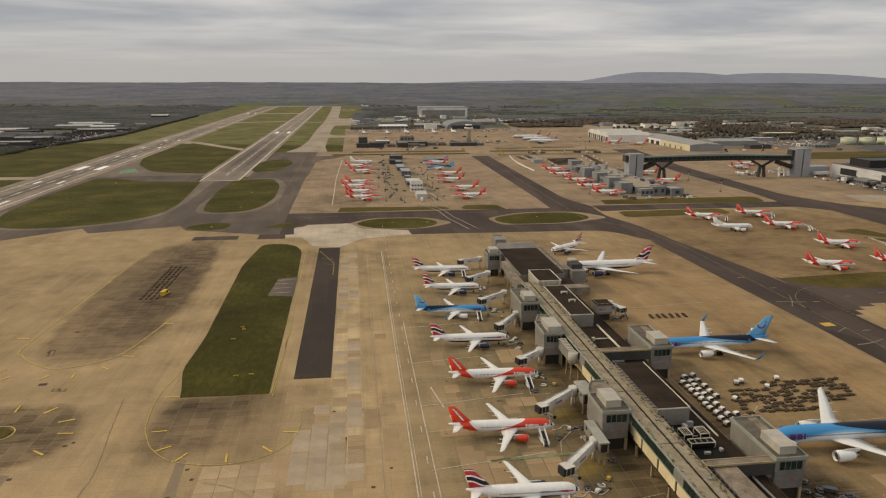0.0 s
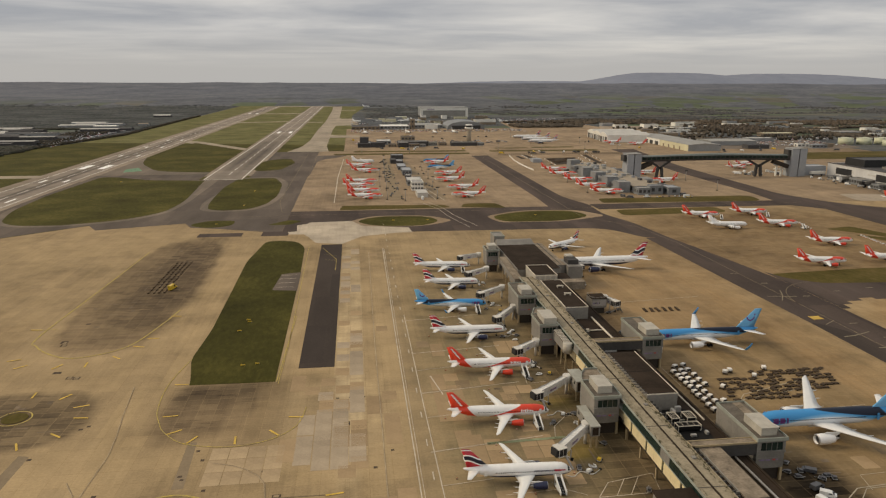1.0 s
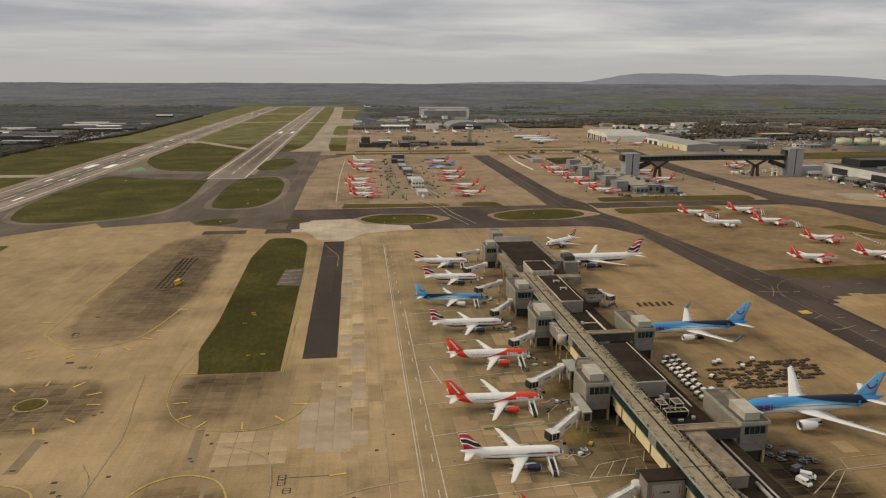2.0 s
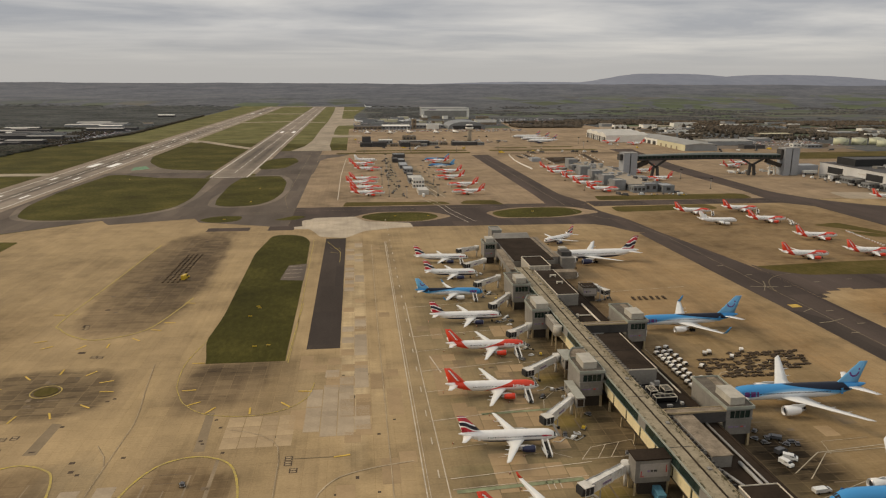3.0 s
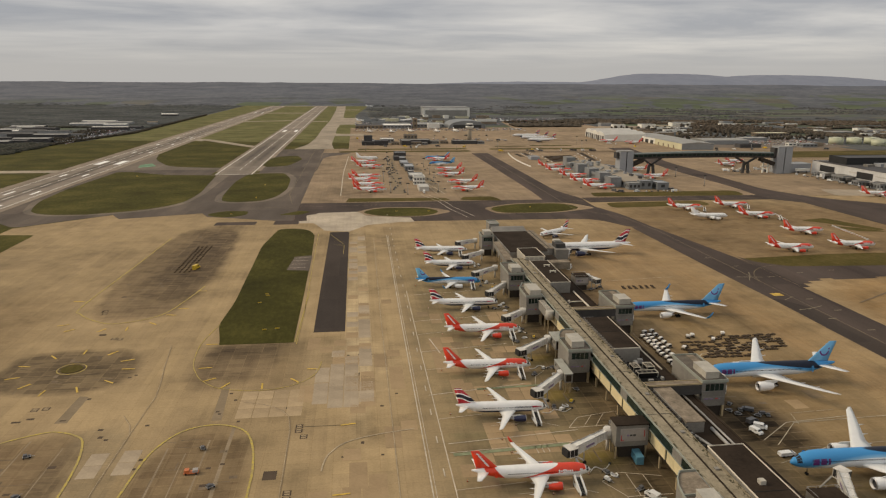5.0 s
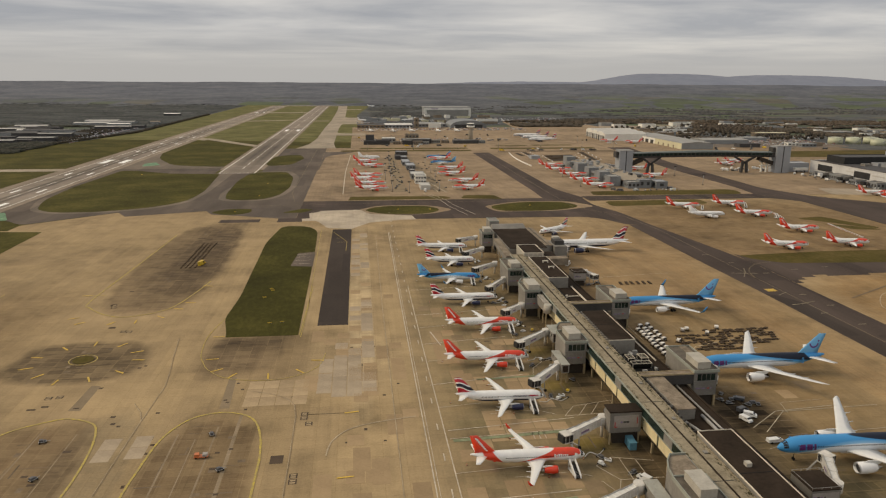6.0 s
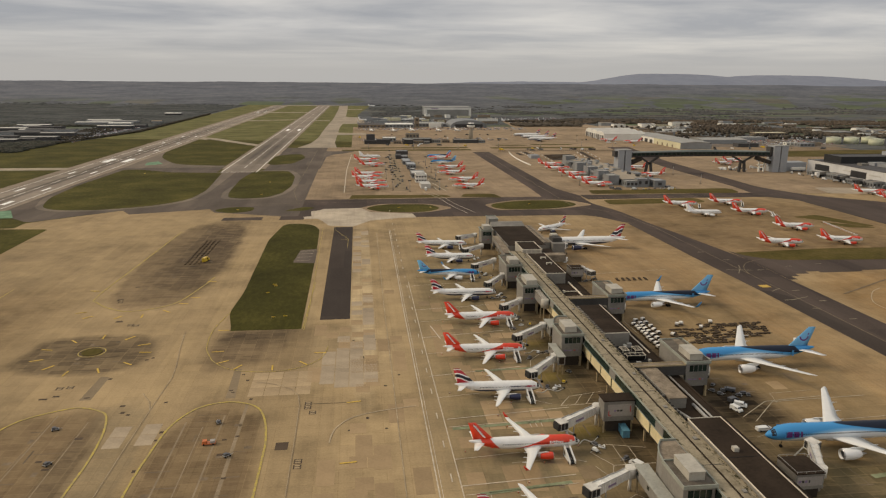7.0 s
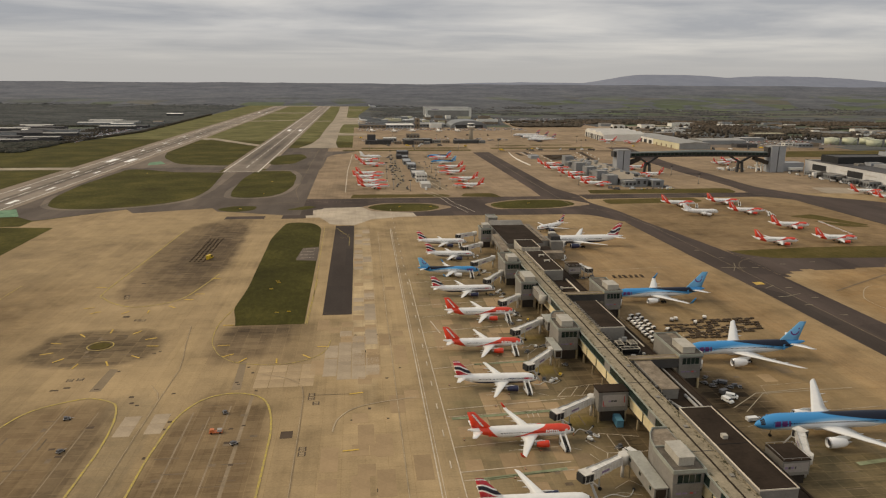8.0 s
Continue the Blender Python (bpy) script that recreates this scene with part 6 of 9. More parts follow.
def cargo_unit(at):
    u = thing("cargo_container", "white curved cargo container on a low dolly", "cargo container", at, "white cargo containers")
    m = Mesh()
    prof = [(-0.7, 0.6), (-1.0, 0.9), (-1.05, 1.45), (-0.9, 1.75), (0.9, 1.75), (1.05, 1.45), (1.0, 0.9), (0.7, 0.6)]
    m.loft([[(x, -0.8, z) for x, z in prof], [(x, -0.7, z + 0.03) for x, z in prof], [(x, 0.7, z + 0.03) for x, z in prof], [(x, 0.8, z) for x, z in prof]], True, False)
    part("shell", m, M_CARGO, u)
    part("door", Mesh().box(-0.95, 0.95, -0.84, -0.8, 0.7, 1.68), M_CABD, u, "dark curtain door")
    part("dolly_deck", Mesh().box(-1.4, 1.4, -0.85, 0.85, 0.42, 0.58), M_DOLLY, u)
    for x in (-1.2, 1.2):
        for y in (-0.8, 0.8):
            part("wheel", Mesh().tube((x, y - 0.1, 0.25), (x, y + 0.1, 0.25), 0.24, n=8), M_TYRE, u)
    return u


rng = random.Random(4)
units = []
for x, ya, yb, n in ((128.2, 218, 252, 10), (131.6, 220, 257, 10), (135.4, 224, 258, 8)):
    for i in range(n):
        y = ya + (yb - ya) * i / (n - 1)
        if n == 8 and i in (1, 2):
            continue
        units.append((x + rng.uniform(-0.4, 0.4), y + rng.uniform(-0.4, 0.4), 24 + rng.uniform(-10, 10)))
units += [(141.5, 236, 40), (149.8, 249.5, 70), (152.6, 250.8, 80), (160.0, 244.5, 60), (168.5, 251.5, 75)]
first = None
for x, y, a in units:
    at = pose(x, y, 0.1, 0, 0, a)
    first = cargo_unit(at) if first is None else (copy_thing(first, at), first)[1]


def empty_dolly(at):
    u = thing("empty_dolly", "empty low dark steel baggage dolly", "dolly", at, "empty dollies")
    part("deck", Mesh().box(-1.35, 1.35, -0.72, 0.72, 0.35, 0.5), M_DOLLY, u)
    part("tow_bar", Mesh().bar((1.35, 0, 0.4), (2.3, 0, 0.3), 0.12, 0.1), M_DOLLY, u)
    for x in (-1.2, 1.2):
        w = Mesh()
        w.tube((x * 0.8, -0.72, 0.25), (x * 0.8, -0.55, 0.25), 0.24, n=8).tube((x * 0.8, 0.55, 0.25), (x * 0.8, 0.72, 0.25), 0.24, n=8)
        part("wheels", w, M_TYRE, u)
    return u


spots = []
for r in range(9):
    for i in range(16):
        x, y = 141 + i * 3.1 + r * 0.7, 226 + r * 2.9
        if rng.random() < 0.82 and not (r < 2 and i > 9) and not (r > 6 and i < 5):
            spots.append((x + rng.uniform(-0.6, 0.6), y + rng.uniform(-0.6, 0.6), 12 + rng.uniform(-22, 22)))
for i in range(12):
    spots.append((150 + 3.6 * (i % 6) + rng.uniform(-0.3, 0.3), 330.5 + 3.0 * (i // 6), 85 + rng.uniform(-5, 5)))
first = None
for x, y, a in spots:
    at = pose(x, y, 0.1, 0, 0, a)
    first = empty_dolly(at) if first is None else (copy_thing(first, at), first)[1]


def van(at, paint, label, ln=5.4, tall=2.3, far=False):
    v = thing("service_van", label, "van", at)
    m = Mesh()
    side = [(-ln / 2, 0.4), (-ln / 2, tall - 0.05), (-ln / 2 + 0.2, tall), (ln * 0.18, tall), (ln * 0.34, 1.35), (ln / 2 - 0.05, 1.1), (ln / 2, 0.45)]
    m.loft([[(x, -0.95, z) for x, z in side], [(x, -0.88, z + 0.02) for x, z in side], [(x, 0.88, z + 0.02) for x, z in side], [(x, 0.95, z) for x, z in side]], True, False)
    part("body", m, paint, v)
    w = Mesh()
    a, b = (ln * 0.19, tall - 0.12), (ln * 0.335, 1.42)
    w.loft([[(a[0], -0.8, a[1]), (a[0], 0.8, a[1]), (b[0], 0.85, b[1]), (b[0], -0.85, b[1])], [(a[0] + 0.06, -0.8, a[1] + 0.05), (a[0] + 0.06, 0.8, a[1] + 0.05), (b[0] + 0.06, 0.85, b[1] + 0.05), (b[0] + 0.06, -0.85, b[1] + 0.05)]], True, False)
    part("windscreen", w, M_GLASSD, v)
    if far:
        for x in (-ln * 0.3, ln * 0.31):
            part("axle", Mesh().tube((x, -1.06, 0.34), (x, 1.06, 0.34), 0.34, n=10), M_TYRE, v)
        return v
    for s in (-1, 1):
        part("side_window", Mesh().box(ln * 0.0, ln * 0.2, s * 0.95 - 0.03, s * 0.95 + 0.03, 1.35, tall - 0.3), M_GLASSD, v)
        for x in (-ln * 0.3, ln * 0.31):
            part("wheel", Mesh().tube((x, s * 0.93 - 0.13, 0.34), (x, s * 0.93 + 0.13, 0.34), 0.34, n=10), M_TYRE, v)
    return v


van(pose(134.4, 162.6, 0.1, 0, 0, -35), M_VWHITE, "white service van parked by the gate house", 4.6, 1.9)
van(pose(131.0, 159.5, 0.1, 0, 0, -70), M_VWHITE, "white service van parked beside another", 4.6, 1.9)
van(pose(133.8, 166.8, 0.1, 0, 0, 20), M_VGREY, "dark grey service van on the apron", 4.6, 1.9)
van(pose(-110, 402, 0.1, 0, 0, 75), M_VYELLOW, "yellow airfield truck on the worn apron", 7.5, 3.0)
van(pose(130.8, 377.0, 0.1, 0, 0, 60), M_VWHITE, "white box truck behind the pier", 7.0, 3.2)
van(pose(132.6, 144.2, 0.1, 0, 0, 4), M_VWHITE, "low white service vehicle before a blue airliner", 5.6, 1.6)
van(pose(137.2, 175.6, 0.1, 0, 0, 150), M_VGREY, "small dark car on the stained stand", 4.2, 1.5)
van(pose(79, 127.0, 0.1, 0, 0, 120), M_VWHITE, "white service van near the pier", 4.6, 2.0)


def baggage_cart(at, paint, label, far=False):
    c = thing("equipment_cart", label, "ground cart", at, "stand equipment carts")
    part("frame", Mesh().box(-1.2, 1.2, -0.7, 0.7, 0.4, 0.55).bar((1.3, 0, 0.45), (2.3, 0, 0.3), 0.1, 0.1), M_STEEL, c)
    part("housing", Mesh().box(-1.0, 0.2, -0.55, 0.55, 0.55, 1.25).box(0.35, 0.95, -0.45, 0.45, 0.55, 0.9), paint, c)
    if far:
        part("axle", Mesh().tube((-0.9, -0.85, 0.28), (-0.9, 0.85, 0.28), 0.28, n=8).tube((0.9, -0.85, 0.28), (0.9, 0.85, 0.28), 0.28, n=8), M_TYRE, c)
        return c
    for x in (-0.9, 0.9):
        for y in (-0.75, 0.75):
            part("wheel", Mesh().tube((x, y - 0.1, 0.28), (x, y + 0.1, 0.28), 0.28, n=8), M_TYRE, c)
    return c


for paint, lab, pl in ((M_VWHITE, "pale ground power cart on the stand", [(133, 301), (69, 137), (68.5, 184), (71.5, 222), (71.5, 266), (70, 306), (72, 309), (70, 349), (71, 352), (70, 388), (73, 391), (134, 210), (141, 296)]),
                       (M_VYELLOW, "yellow ground power cart on the stand", [(74, 190), (76.5, 258), (72.5, 340)]),
                       (M_VGREY, "dark ground power cart on the stand", [(77, 131), (83, 172), (66, 216), (79, 200), (67, 253), (77, 247), (66, 302), (66, 344), (130, 176), (132, 173), (134.5, 176), (141, 172.4), (142.5, 171), (136, 207), (131, 292), (147, 291), (129, 330), (136, 334), (70, 141), (66, 186), (75.5, 222), (73, 269), (138.5, 171), (141.0, 172.4), (139, 213), (129, 236.5), (73, 303), (137, 291), (124, 300), (126, 297), (68, 376), (133, 181)])):
    first = None
    for x, y in pl:
        at = pose(x, y, 0.1, 0, 0, rng.uniform(0, 360))
        first = baggage_cart(at, paint, lab) if first is None else (copy_thing(first, at), first)[1]

for x, y, a in ((-113.3, 171.0, 20), (-106.4, 147.6, 60), (-58.2, 170.2, 110), (-51.2, 147.0, 35)):
    copy_thing(first, pose(x, y, 0.1, 0, 0, a))


def tow_hoop(at):
    """A folded hose stand: a bent pale pipe on a sled."""
    h = thing("hose_stand", "pale bent pre-conditioned air hose stand", "hose stand", at, "hose stands")
    m = Mesh()
    pts = [Vector((1.2 * math.cos(a), 1.0 * math.sin(a), 0.4)) for a in [i * 0.45 for i in range(12)]]
    rings = []
    for i, c in enumerate(pts):
        out = Vector((c.x, c.y, 0)).normalized()
        rings.append([tuple(c + out * 0.17 * math.cos(k * math.pi / 4) + Vector((0, 0, 0.17 * math.sin(k * math.pi / 4)))) for k in range(8)])
    m.loft(rings)
    part("hose", m, M_VWHITE, h)
    part("sled", Mesh().box(-1.6, 1.4, -0.4, 0.4, 0.05, 0.3), M_STEEL, h)


M_CONE = worn("orange_cone", (0.6, 0.17, 0.04), 0.6)


def cone(at):
    c = thing("marker_cone", "small orange marker cone on the apron", "cone", at, "marker cones")
    part("foot", Mesh().box(-0.28, 0.28, -0.28, 0.28, 0, 0.06), M_CABD, c)
    part("body", Mesh().tube((0, 0, 0.06), (0, 0, 0.75), 0.22, 0.04, 8), M_CONE, c)
    part("sleeve", Mesh().tube((0, 0, 0.3), (0, 0, 0.48), 0.165, 0.11, 8), M_VWHITE, c)
    return c


first = None
for px, py, hd in NEAR_ORANGE + NEAR_ORANGE_PLAIN + NEAR_FLAG + NEAR_FLAG_SHORT + NEAR_BLUE:
    for dx, dy in ((-19, 2), (-3, 17.5), (-3, -17.5), (5, 7), (5, -7), (18.5, 3)):
        at = pose(px, py, 0.1, 0, 0, hd) @ pose(dx + rng.uniform(-0.8, 0.8), dy + rng.uniform(-0.5, 0.5), 0)
        first = cone(at) if first is None else (copy_thing(first, at), first)[1]
for x, y in ((72.0, 139.5), (70.6, 187.0), (74.5, 215.0), (72, 258), (71, 298)):
    tow_hoop(pose(x, y, 0.1, 0, 0, rng.uniform(0, 360)))


def air_hose(points, label="pale flexible air hose lying on the stand"):
    """A limp hose along smooth bends between the points."""
    pts = []
    for i in range(len(points) - 1):
        p0, p1, p2, p3 = (Vector(points[min(max(i + k, 0), len(points) - 1)]) for k in (-1, 0, 1, 2))
        for j in range(6):
            t = j / 6
            pts.append(0.5 * (2 * p1 + (p2 - p0) * t + (2 * p0 - 5 * p1 + 4 * p2 - p3) * t * t + (3 * p1 - p0 - 3 * p2 + p3) * t ** 3))
    rings = []
    for i, c in enumerate(pts):
        d = (pts[min(i + 1, len(pts) - 1)] - pts[max(i - 1, 0)]).normalized()
        side = Vector((-d.y, d.x))
        rings.append([(c.x + side.x * 0.16 * math.cos(a), c.y + side.y * 0.16 * math.cos(a), 0.26 + 0.16 * math.sin(a)) for a in [k * math.pi / 3 for k in range(6)]])
    h = thing("air_hose", label, "hose", None, "air hoses")
    part("hose_tube", Mesh().loft(rings), M_BRIDGE, h)
    x, y = points[0]
    part("hose_coupling", Mesh().box(x - 0.35, x + 0.35, y - 0.3, y + 0.3, 0.1, 0.6), M_CABD, h)


for pts in ([(72.5, 185), (69, 182.5), (66, 184.5), (63, 182), (60.5, 183)], [(73, 146), (70, 143), (67.5, 144.5), (64.8, 141.5)], [(73.5, 222), (70.5, 225), (68, 222.5), (65, 222)], [(74.5, 264), (72.5, 267), (70, 265), (69, 266)],
            [(74, 303), (71, 305), (69, 303), (67, 304.5)], [(72.5, 107), (69.5, 103.5), (65, 105), (60, 102.5)], [(75, 348), (72, 350), (69.5, 348.5), (67, 349)], [(129, 190), (132, 194), (134, 192), (136, 196)]):
    air_hose(pts)


def make_teal_container():
    c = thing("waste_container", "teal ribbed steel container beside the pier", "container", pose(82.6, 147.8, 0.1, 0, 0, 86))
    part("body", Mesh().box(-3.6, 3.6, -1.2, 1.2, 0.15, 2.7), M_TEAL, c)
    for i in range(14):
        x = -3.4 + i * 0.52
        for s in (-1, 1):
            part("rib", Mesh().box(x, x + 0.2, s * 1.2 - 0.06, s * 1.2 + 0.06, 0.2, 2.6), M_TEAL, c)
    part("lid", Mesh().box(-3.65, 3.65, -1.25, 1.25, 2.7, 2.82), M_TEAL, c)
    part("skid", Mesh().box(-3.5, 3.5, -0.9, 0.9, 0.0, 0.15), M_STEEL, c)


make_teal_container()


def make_barrier():
    b = thing("marker_unit", "faded orange floodlight trailer on the stand", "trailer", pose(-58.6, 155.6, 0.1, 0, 0, 4))
    part("chassis", Mesh().box(-2.2, 2.2, -0.9, 0.9, 0.35, 0.6), M_VORANGE, b)
    part("housing", Mesh().box(-2.0, -0.6, -0.8, 0.8, 0.6, 1.5), M_VORANGE, b)
    part("housing", Mesh().box(0.5, 2.0, -0.8, 0.8, 0.6, 1.4), M_SIGN, b)
    for x in (-1.5, 1.5):
        for y in (-0.9, 0.9):
            part("wheel", Mesh().tube((x, y - 0.1, 0.3), (x, y + 0.1, 0.3), 0.3, n=8), M_TYRE, b)


make_barrier()

# ---- paint and small works on the apron ----


def painted(name, mat, lines, label, z=K):
    """One painted line object for each (points, width, closed)."""
    for pts, w, closed in lines:
        tagged(part(name, Mesh().ribbon(pts, w, z, closed), mat), label, "", "", "structure")


def smooth(points, steps=6):
    """A line bent smoothly through the points."""
    out = []
    for i in range(len(points) - 1):
        p0, p1, p2, p3 = (Vector(points[min(max(i + k, 0), len(points) - 1)]) for k in (-1, 0, 1, 2))
        for j in range(steps):
            t = j / steps
            out.append(tuple(0.5 * (2 * p1 + (p2 - p0) * t + (2 * p0 - 5 * p1 + 4 * p2 - p3) * t * t + (3 * p1 - p0 - 3 * p2 + p3) * t ** 3)))
    return out + [tuple(points[-1])]


def arc(cx, cy, rx, ry, a0, a1, n=24):
    return [(cx + rx * math.cos(radians(a0 + (a1 - a0) * i / n)), cy + ry * math.sin(radians(a0 + (a1 - a0) * i / n))) for i in range(n + 1)]


STAND_NEAR = [
    ([(14.9, 60), (15.2, 300), (16.4, 490)], 0.4, False), ([(15.9, 60), (16.2, 300), (17.4, 490)], 0.2, False),
    ([(22.3, 60), (21.4, 240), (21.4, 340)], 0.35, False), ([(20.4, 201.8), (60, 208)], 0.35, False), ([(23, 164.2), (69.7, 168.8)], 0.35, False),
    ([(22.2, 121.8), (58.4, 124.2)], 0.35, False), ([(21.4, 246), (62, 252)], 0.35, False), ([(21.4, 287), (62, 292)], 0.35, False),
    ([(23, 158.4), (66, 161)], 0.25, False), ([(22.6, 117), (58, 119.6)], 0.25, False), ([(22, 331), (60, 336)], 0.3, False),
    ([(29.8, 244), (26.8, 262)], 0.5, False)]
STAND_LANE = [
    ([(67, 170.4), (72.3, 177.6), (88, 181), (86.3, 171), (67, 170.4)], 0.25, False), ([(72.5, 170.6), (78, 179)], 0.2, False),
    ([(77, 170.8), (83, 180)], 0.2, False), ([(67.1, 136.5), (73.6, 141), (86.6, 137.6)], 0.25, False),
    ([(67.1, 136.5), (72, 128), (86, 128)], 0.25, False), ([(76, 140), (76, 128)], 0.2, False), ([(81, 139), (81, 128)], 0.2, False),
    ([(172, 167.8), (146, 165.4), (131, 154.5)], 0.35, False), ([(188, 166.4), (148.8, 165), (134, 151)], 0.3, False),
    ([(190, 236), (137, 224)], 0.3, False), ([(140, 222), (147, 230), (190, 244)], 0.3, False)]
STAND_GATE = [
    ([(66, 214), (72, 221), (76, 221.5)], 0.25, False), ([(66, 214), (64, 206), (74, 207)], 0.25, False),
    ([(66, 260), (71, 268), (75, 268.5)], 0.25, False), ([(66, 260), (65, 250), (73, 251)], 0.25, False),
    ([(64, 172), (58, 176), (40, 175)], 0.2, False), ([(64, 131), (58, 134), (40, 133)], 0.2, False), ([(22, 226), (46, 229)], 0.25, False),
    ([(22, 268), (46, 272)], 0.25, False), ([(22, 182), (38, 184)], 0.25, False), ([(128, 140), (150, 148), (188, 150)], 0.25, False),
    ([(130, 206), (142, 214), (188, 216)], 0.25, False)]
STAND_EAST = [
    ([(128, 290), (140, 300), (186, 303)], 0.25, False), ([(66, 128), (69, 121), (84, 122)], 0.2, False), ([(69, 121), (72, 128)], 0.2, False),
    ([(74, 121.3), (77, 128)], 0.2, False), ([(79, 121.6), (82, 128)], 0.2, False), ([(67, 108), (73, 112), (76, 108)], 0.2, False),
    ([(62, 104), (68, 106), (74, 104)], 0.2, False), ([(22, 137), (44, 139)], 0.22, False), ([(22, 98), (40, 99)], 0.22, False),
    ([(30, 118), (30, 112)], 0.2, False), ([(52, 160), (52, 155)], 0.25, False), ([(54, 160.2), (54, 155.2)], 0.25, False),
    ([(56, 160.4), (56, 155.4)], 0.25, False)]
STAND_MORE = [
    ([(150, 164), (152, 172), (170, 173)], 0.2, False), ([(128, 345), (190, 352)], 0.3, False), ([(126, 240), (126, 286)], 0.2, False)]
STAND = STAND_NEAR + STAND_LANE + STAND_GATE + STAND_EAST + STAND_MORE
painted("stand_line", M_WHITE, [p for p in STAND if p[0][0][0] < 120], "worn white stand line")
painted("stand_line", M_WORNLINE, [p for p in STAND if p[0][0][0] >= 120], "faded stand line")
for i in range(24):
    y = 104 + 20.4 * i
    tagged(part("lane_dash", Mesh().box(19.3 + 0.0025 * (y - 100), 19.7 + 0.0025 * (y - 100), y, y + 4.5, K - 0.02, K), M_WHITE), "white dash of the apron road", "", "", "structure")
painted("lead_in_band", M_GREENLEAD, [([(24, 157), (64, 159.6)], 1.8, False), ([(40, 205), (68, 206.2)], 1.5, False), ([(27, 117), (56, 120.4)], 1.6, False), ([(150, 113), (176, 116)], 2.0, False)], "faded green stand marking")
painted("yellow_line", M_YELLOW_W, [
    (smooth([(-141, 60), (-139.5, 140), (-134, 167), (-128.2, 179.6), (-115.5, 187), (-109, 187), (-102.6, 183.6), (-99.2, 179), (-96.2, 167), (-94.6, 150), (-94.7, 130), (-96, 60)]), 0.75, False),
    (smooth([(-77, 60), (-77.4, 130), (-76.6, 150), (-75.2, 166), (-72.2, 176), (-67.2, 183.4), (-59.3, 186.7), (-51.6, 185.2), (-45.8, 180.4), (-42.3, 171), (-40.3, 158), (-39.7, 142), (-39.5, 60)]), 0.75, False),
    (smooth([(-148.5, 496), (-151, 410), (-153.8, 330), (-149.4, 316), (-137.7, 304), (-125.5, 299.8), (-108, 311), (-100, 341), (-96.5, 362)]), 0.7, False),
    (smooth([(-75.2, 293), (-78.8, 267), (-77.4, 244.7), (-74.1, 233.7), (-70.1, 225.6), (-61.3, 217.1), (-46, 213.5), (-33, 217), (-25, 226), (-22.5, 240)]), 0.34, False), ([(-160, 338), (-149, 339)], 0.4, False),
    (arc(-126.7, 243.3, 5.6, 5.6, 0, 360, 24)[:-1], 0.5, True), ([(-206, 319), (-206, 346)], 0.4, False),
    ([(-36.0, 264), (-34.2, 345)], 0.4, False), ([(-35.2, 262), (-34.6, 300), (-37.2, 500)], 0.3, False),
    ], "yellow taxi guide line")
painted("faded_line", M_YELLOW_F, [
    ([(239.5, 120), (239.0, 480), (232, 540), (200, 590), (200, 700), (200, 1090)], 0.45, False), (arc(275, 330, 36, 42, 180, 95, 16), 0.4, False), ([(-100, 622), (60, 628), (225, 632), (440, 636)], 0.4, False),
    ([(-78, 1180), (-78, 700), (-70, 640), (-40, 622)], 0.4, False), ([(-27, 181.8), (-11, 181.6)], 0.3, False),
    ], "faded yellow taxi guide line")
painted("hold_mark", M_MARKWORN, [([(229.5, 347.5), (246, 345)], 0.7, False), ([(243.8, 357.5), (240, 349), (233.5, 339)], 0.5, False), ([(229.4, 283), (236, 284), (246.4, 288)], 0.6, False), ([(232, 300), (240, 305)], 0.5, False)], "worn pale holding mark on the taxiway")
painted("sealed_cut", M_STAINSTRIP, [([(271.4, 291.1), (327.6, 321.5)], 1.1, False)], "dark sealed cut across the east concrete")
painted("faded_arc", M_FADED, [(smooth([(300, 299), (292.8, 294.8), (283.3, 284.3), (276.3, 272.1), (275.9, 255)]), 0.5, False)], "faded guide line on the east concrete")
painted("bay_line", M_WHITE, [([(-50, y), (-40, y + 0.5)], 0.35, False) for y in (398, 407, 416, 424)], "white line on the hardstanding", I + 0.03)
painted("strip_line", M_YELLOW_W, [([(-27.2, 496), (-16.2, 460), (-16.4, 432)], 0.3, False), ([(-24.6, 474), (-16.6, 471.4)], 0.3, False), ([(-23.6, 460), (-16.4, 458)], 0.3, False), ([(-25, 487), (-23.6, 487)], 0.3, False)], "yellow line on the asphalt strip")
painted("crossing_line", M_WHITE, [([(99, 560), (86, 610), (82, 640), (70, 680)], 0.5, False), ([(92, 556), (80, 606), (76, 640), (62, 684)], 0.5, False), ([(88, 690), (78, 760), (70, 880), (62, 1040)], 0.6, False), ([(80, 690), (74, 760), (66, 880), (58, 1040)], 0.5, False), ([(-23.6, 685), (-23.8, 873), (-19, 1078)], 0.9, False)], "worn white road line across the taxiway")
GUIDES = [[(-91.9, 266), (-88.5, 240), (-86, 225), (-84.5, 212), (-85.2, 185), (-85.6, 157), (-86, 60)], [(-91.9, 197.5), (-87.4, 190), (-85.3, 183)], [(-49.7, 203.6), (-43.5, 201.5), (-38.8, 198.7), (-34.5, 194.5), (-32, 189.7), (-30.8, 180.7), (-30.4, 151), (-30, 60)]]
painted("guide_line", M_FADED, [(p, 0.16, False) for p in GUIDES], "faint pale guide line")
painted("guide_edge", M_SLABPALE, [([(x + 0.35, y) for x, y in p], 0.12, False) for p in GUIDES], "dark tyre-worn edge of a guide line", K - 0.01)
painted("apron_line", M_FADED, [(smooth([(-18.6, 152), (-18.1, 156.7), (-16.4, 162.5), (-11.2, 169.1), (-1.4, 173.2), (12.7, 176.1)]), 0.5, False), ([(5.3, 60), (5.0, 300), (6, 480)], 0.25, False)], "faint worn guide line")
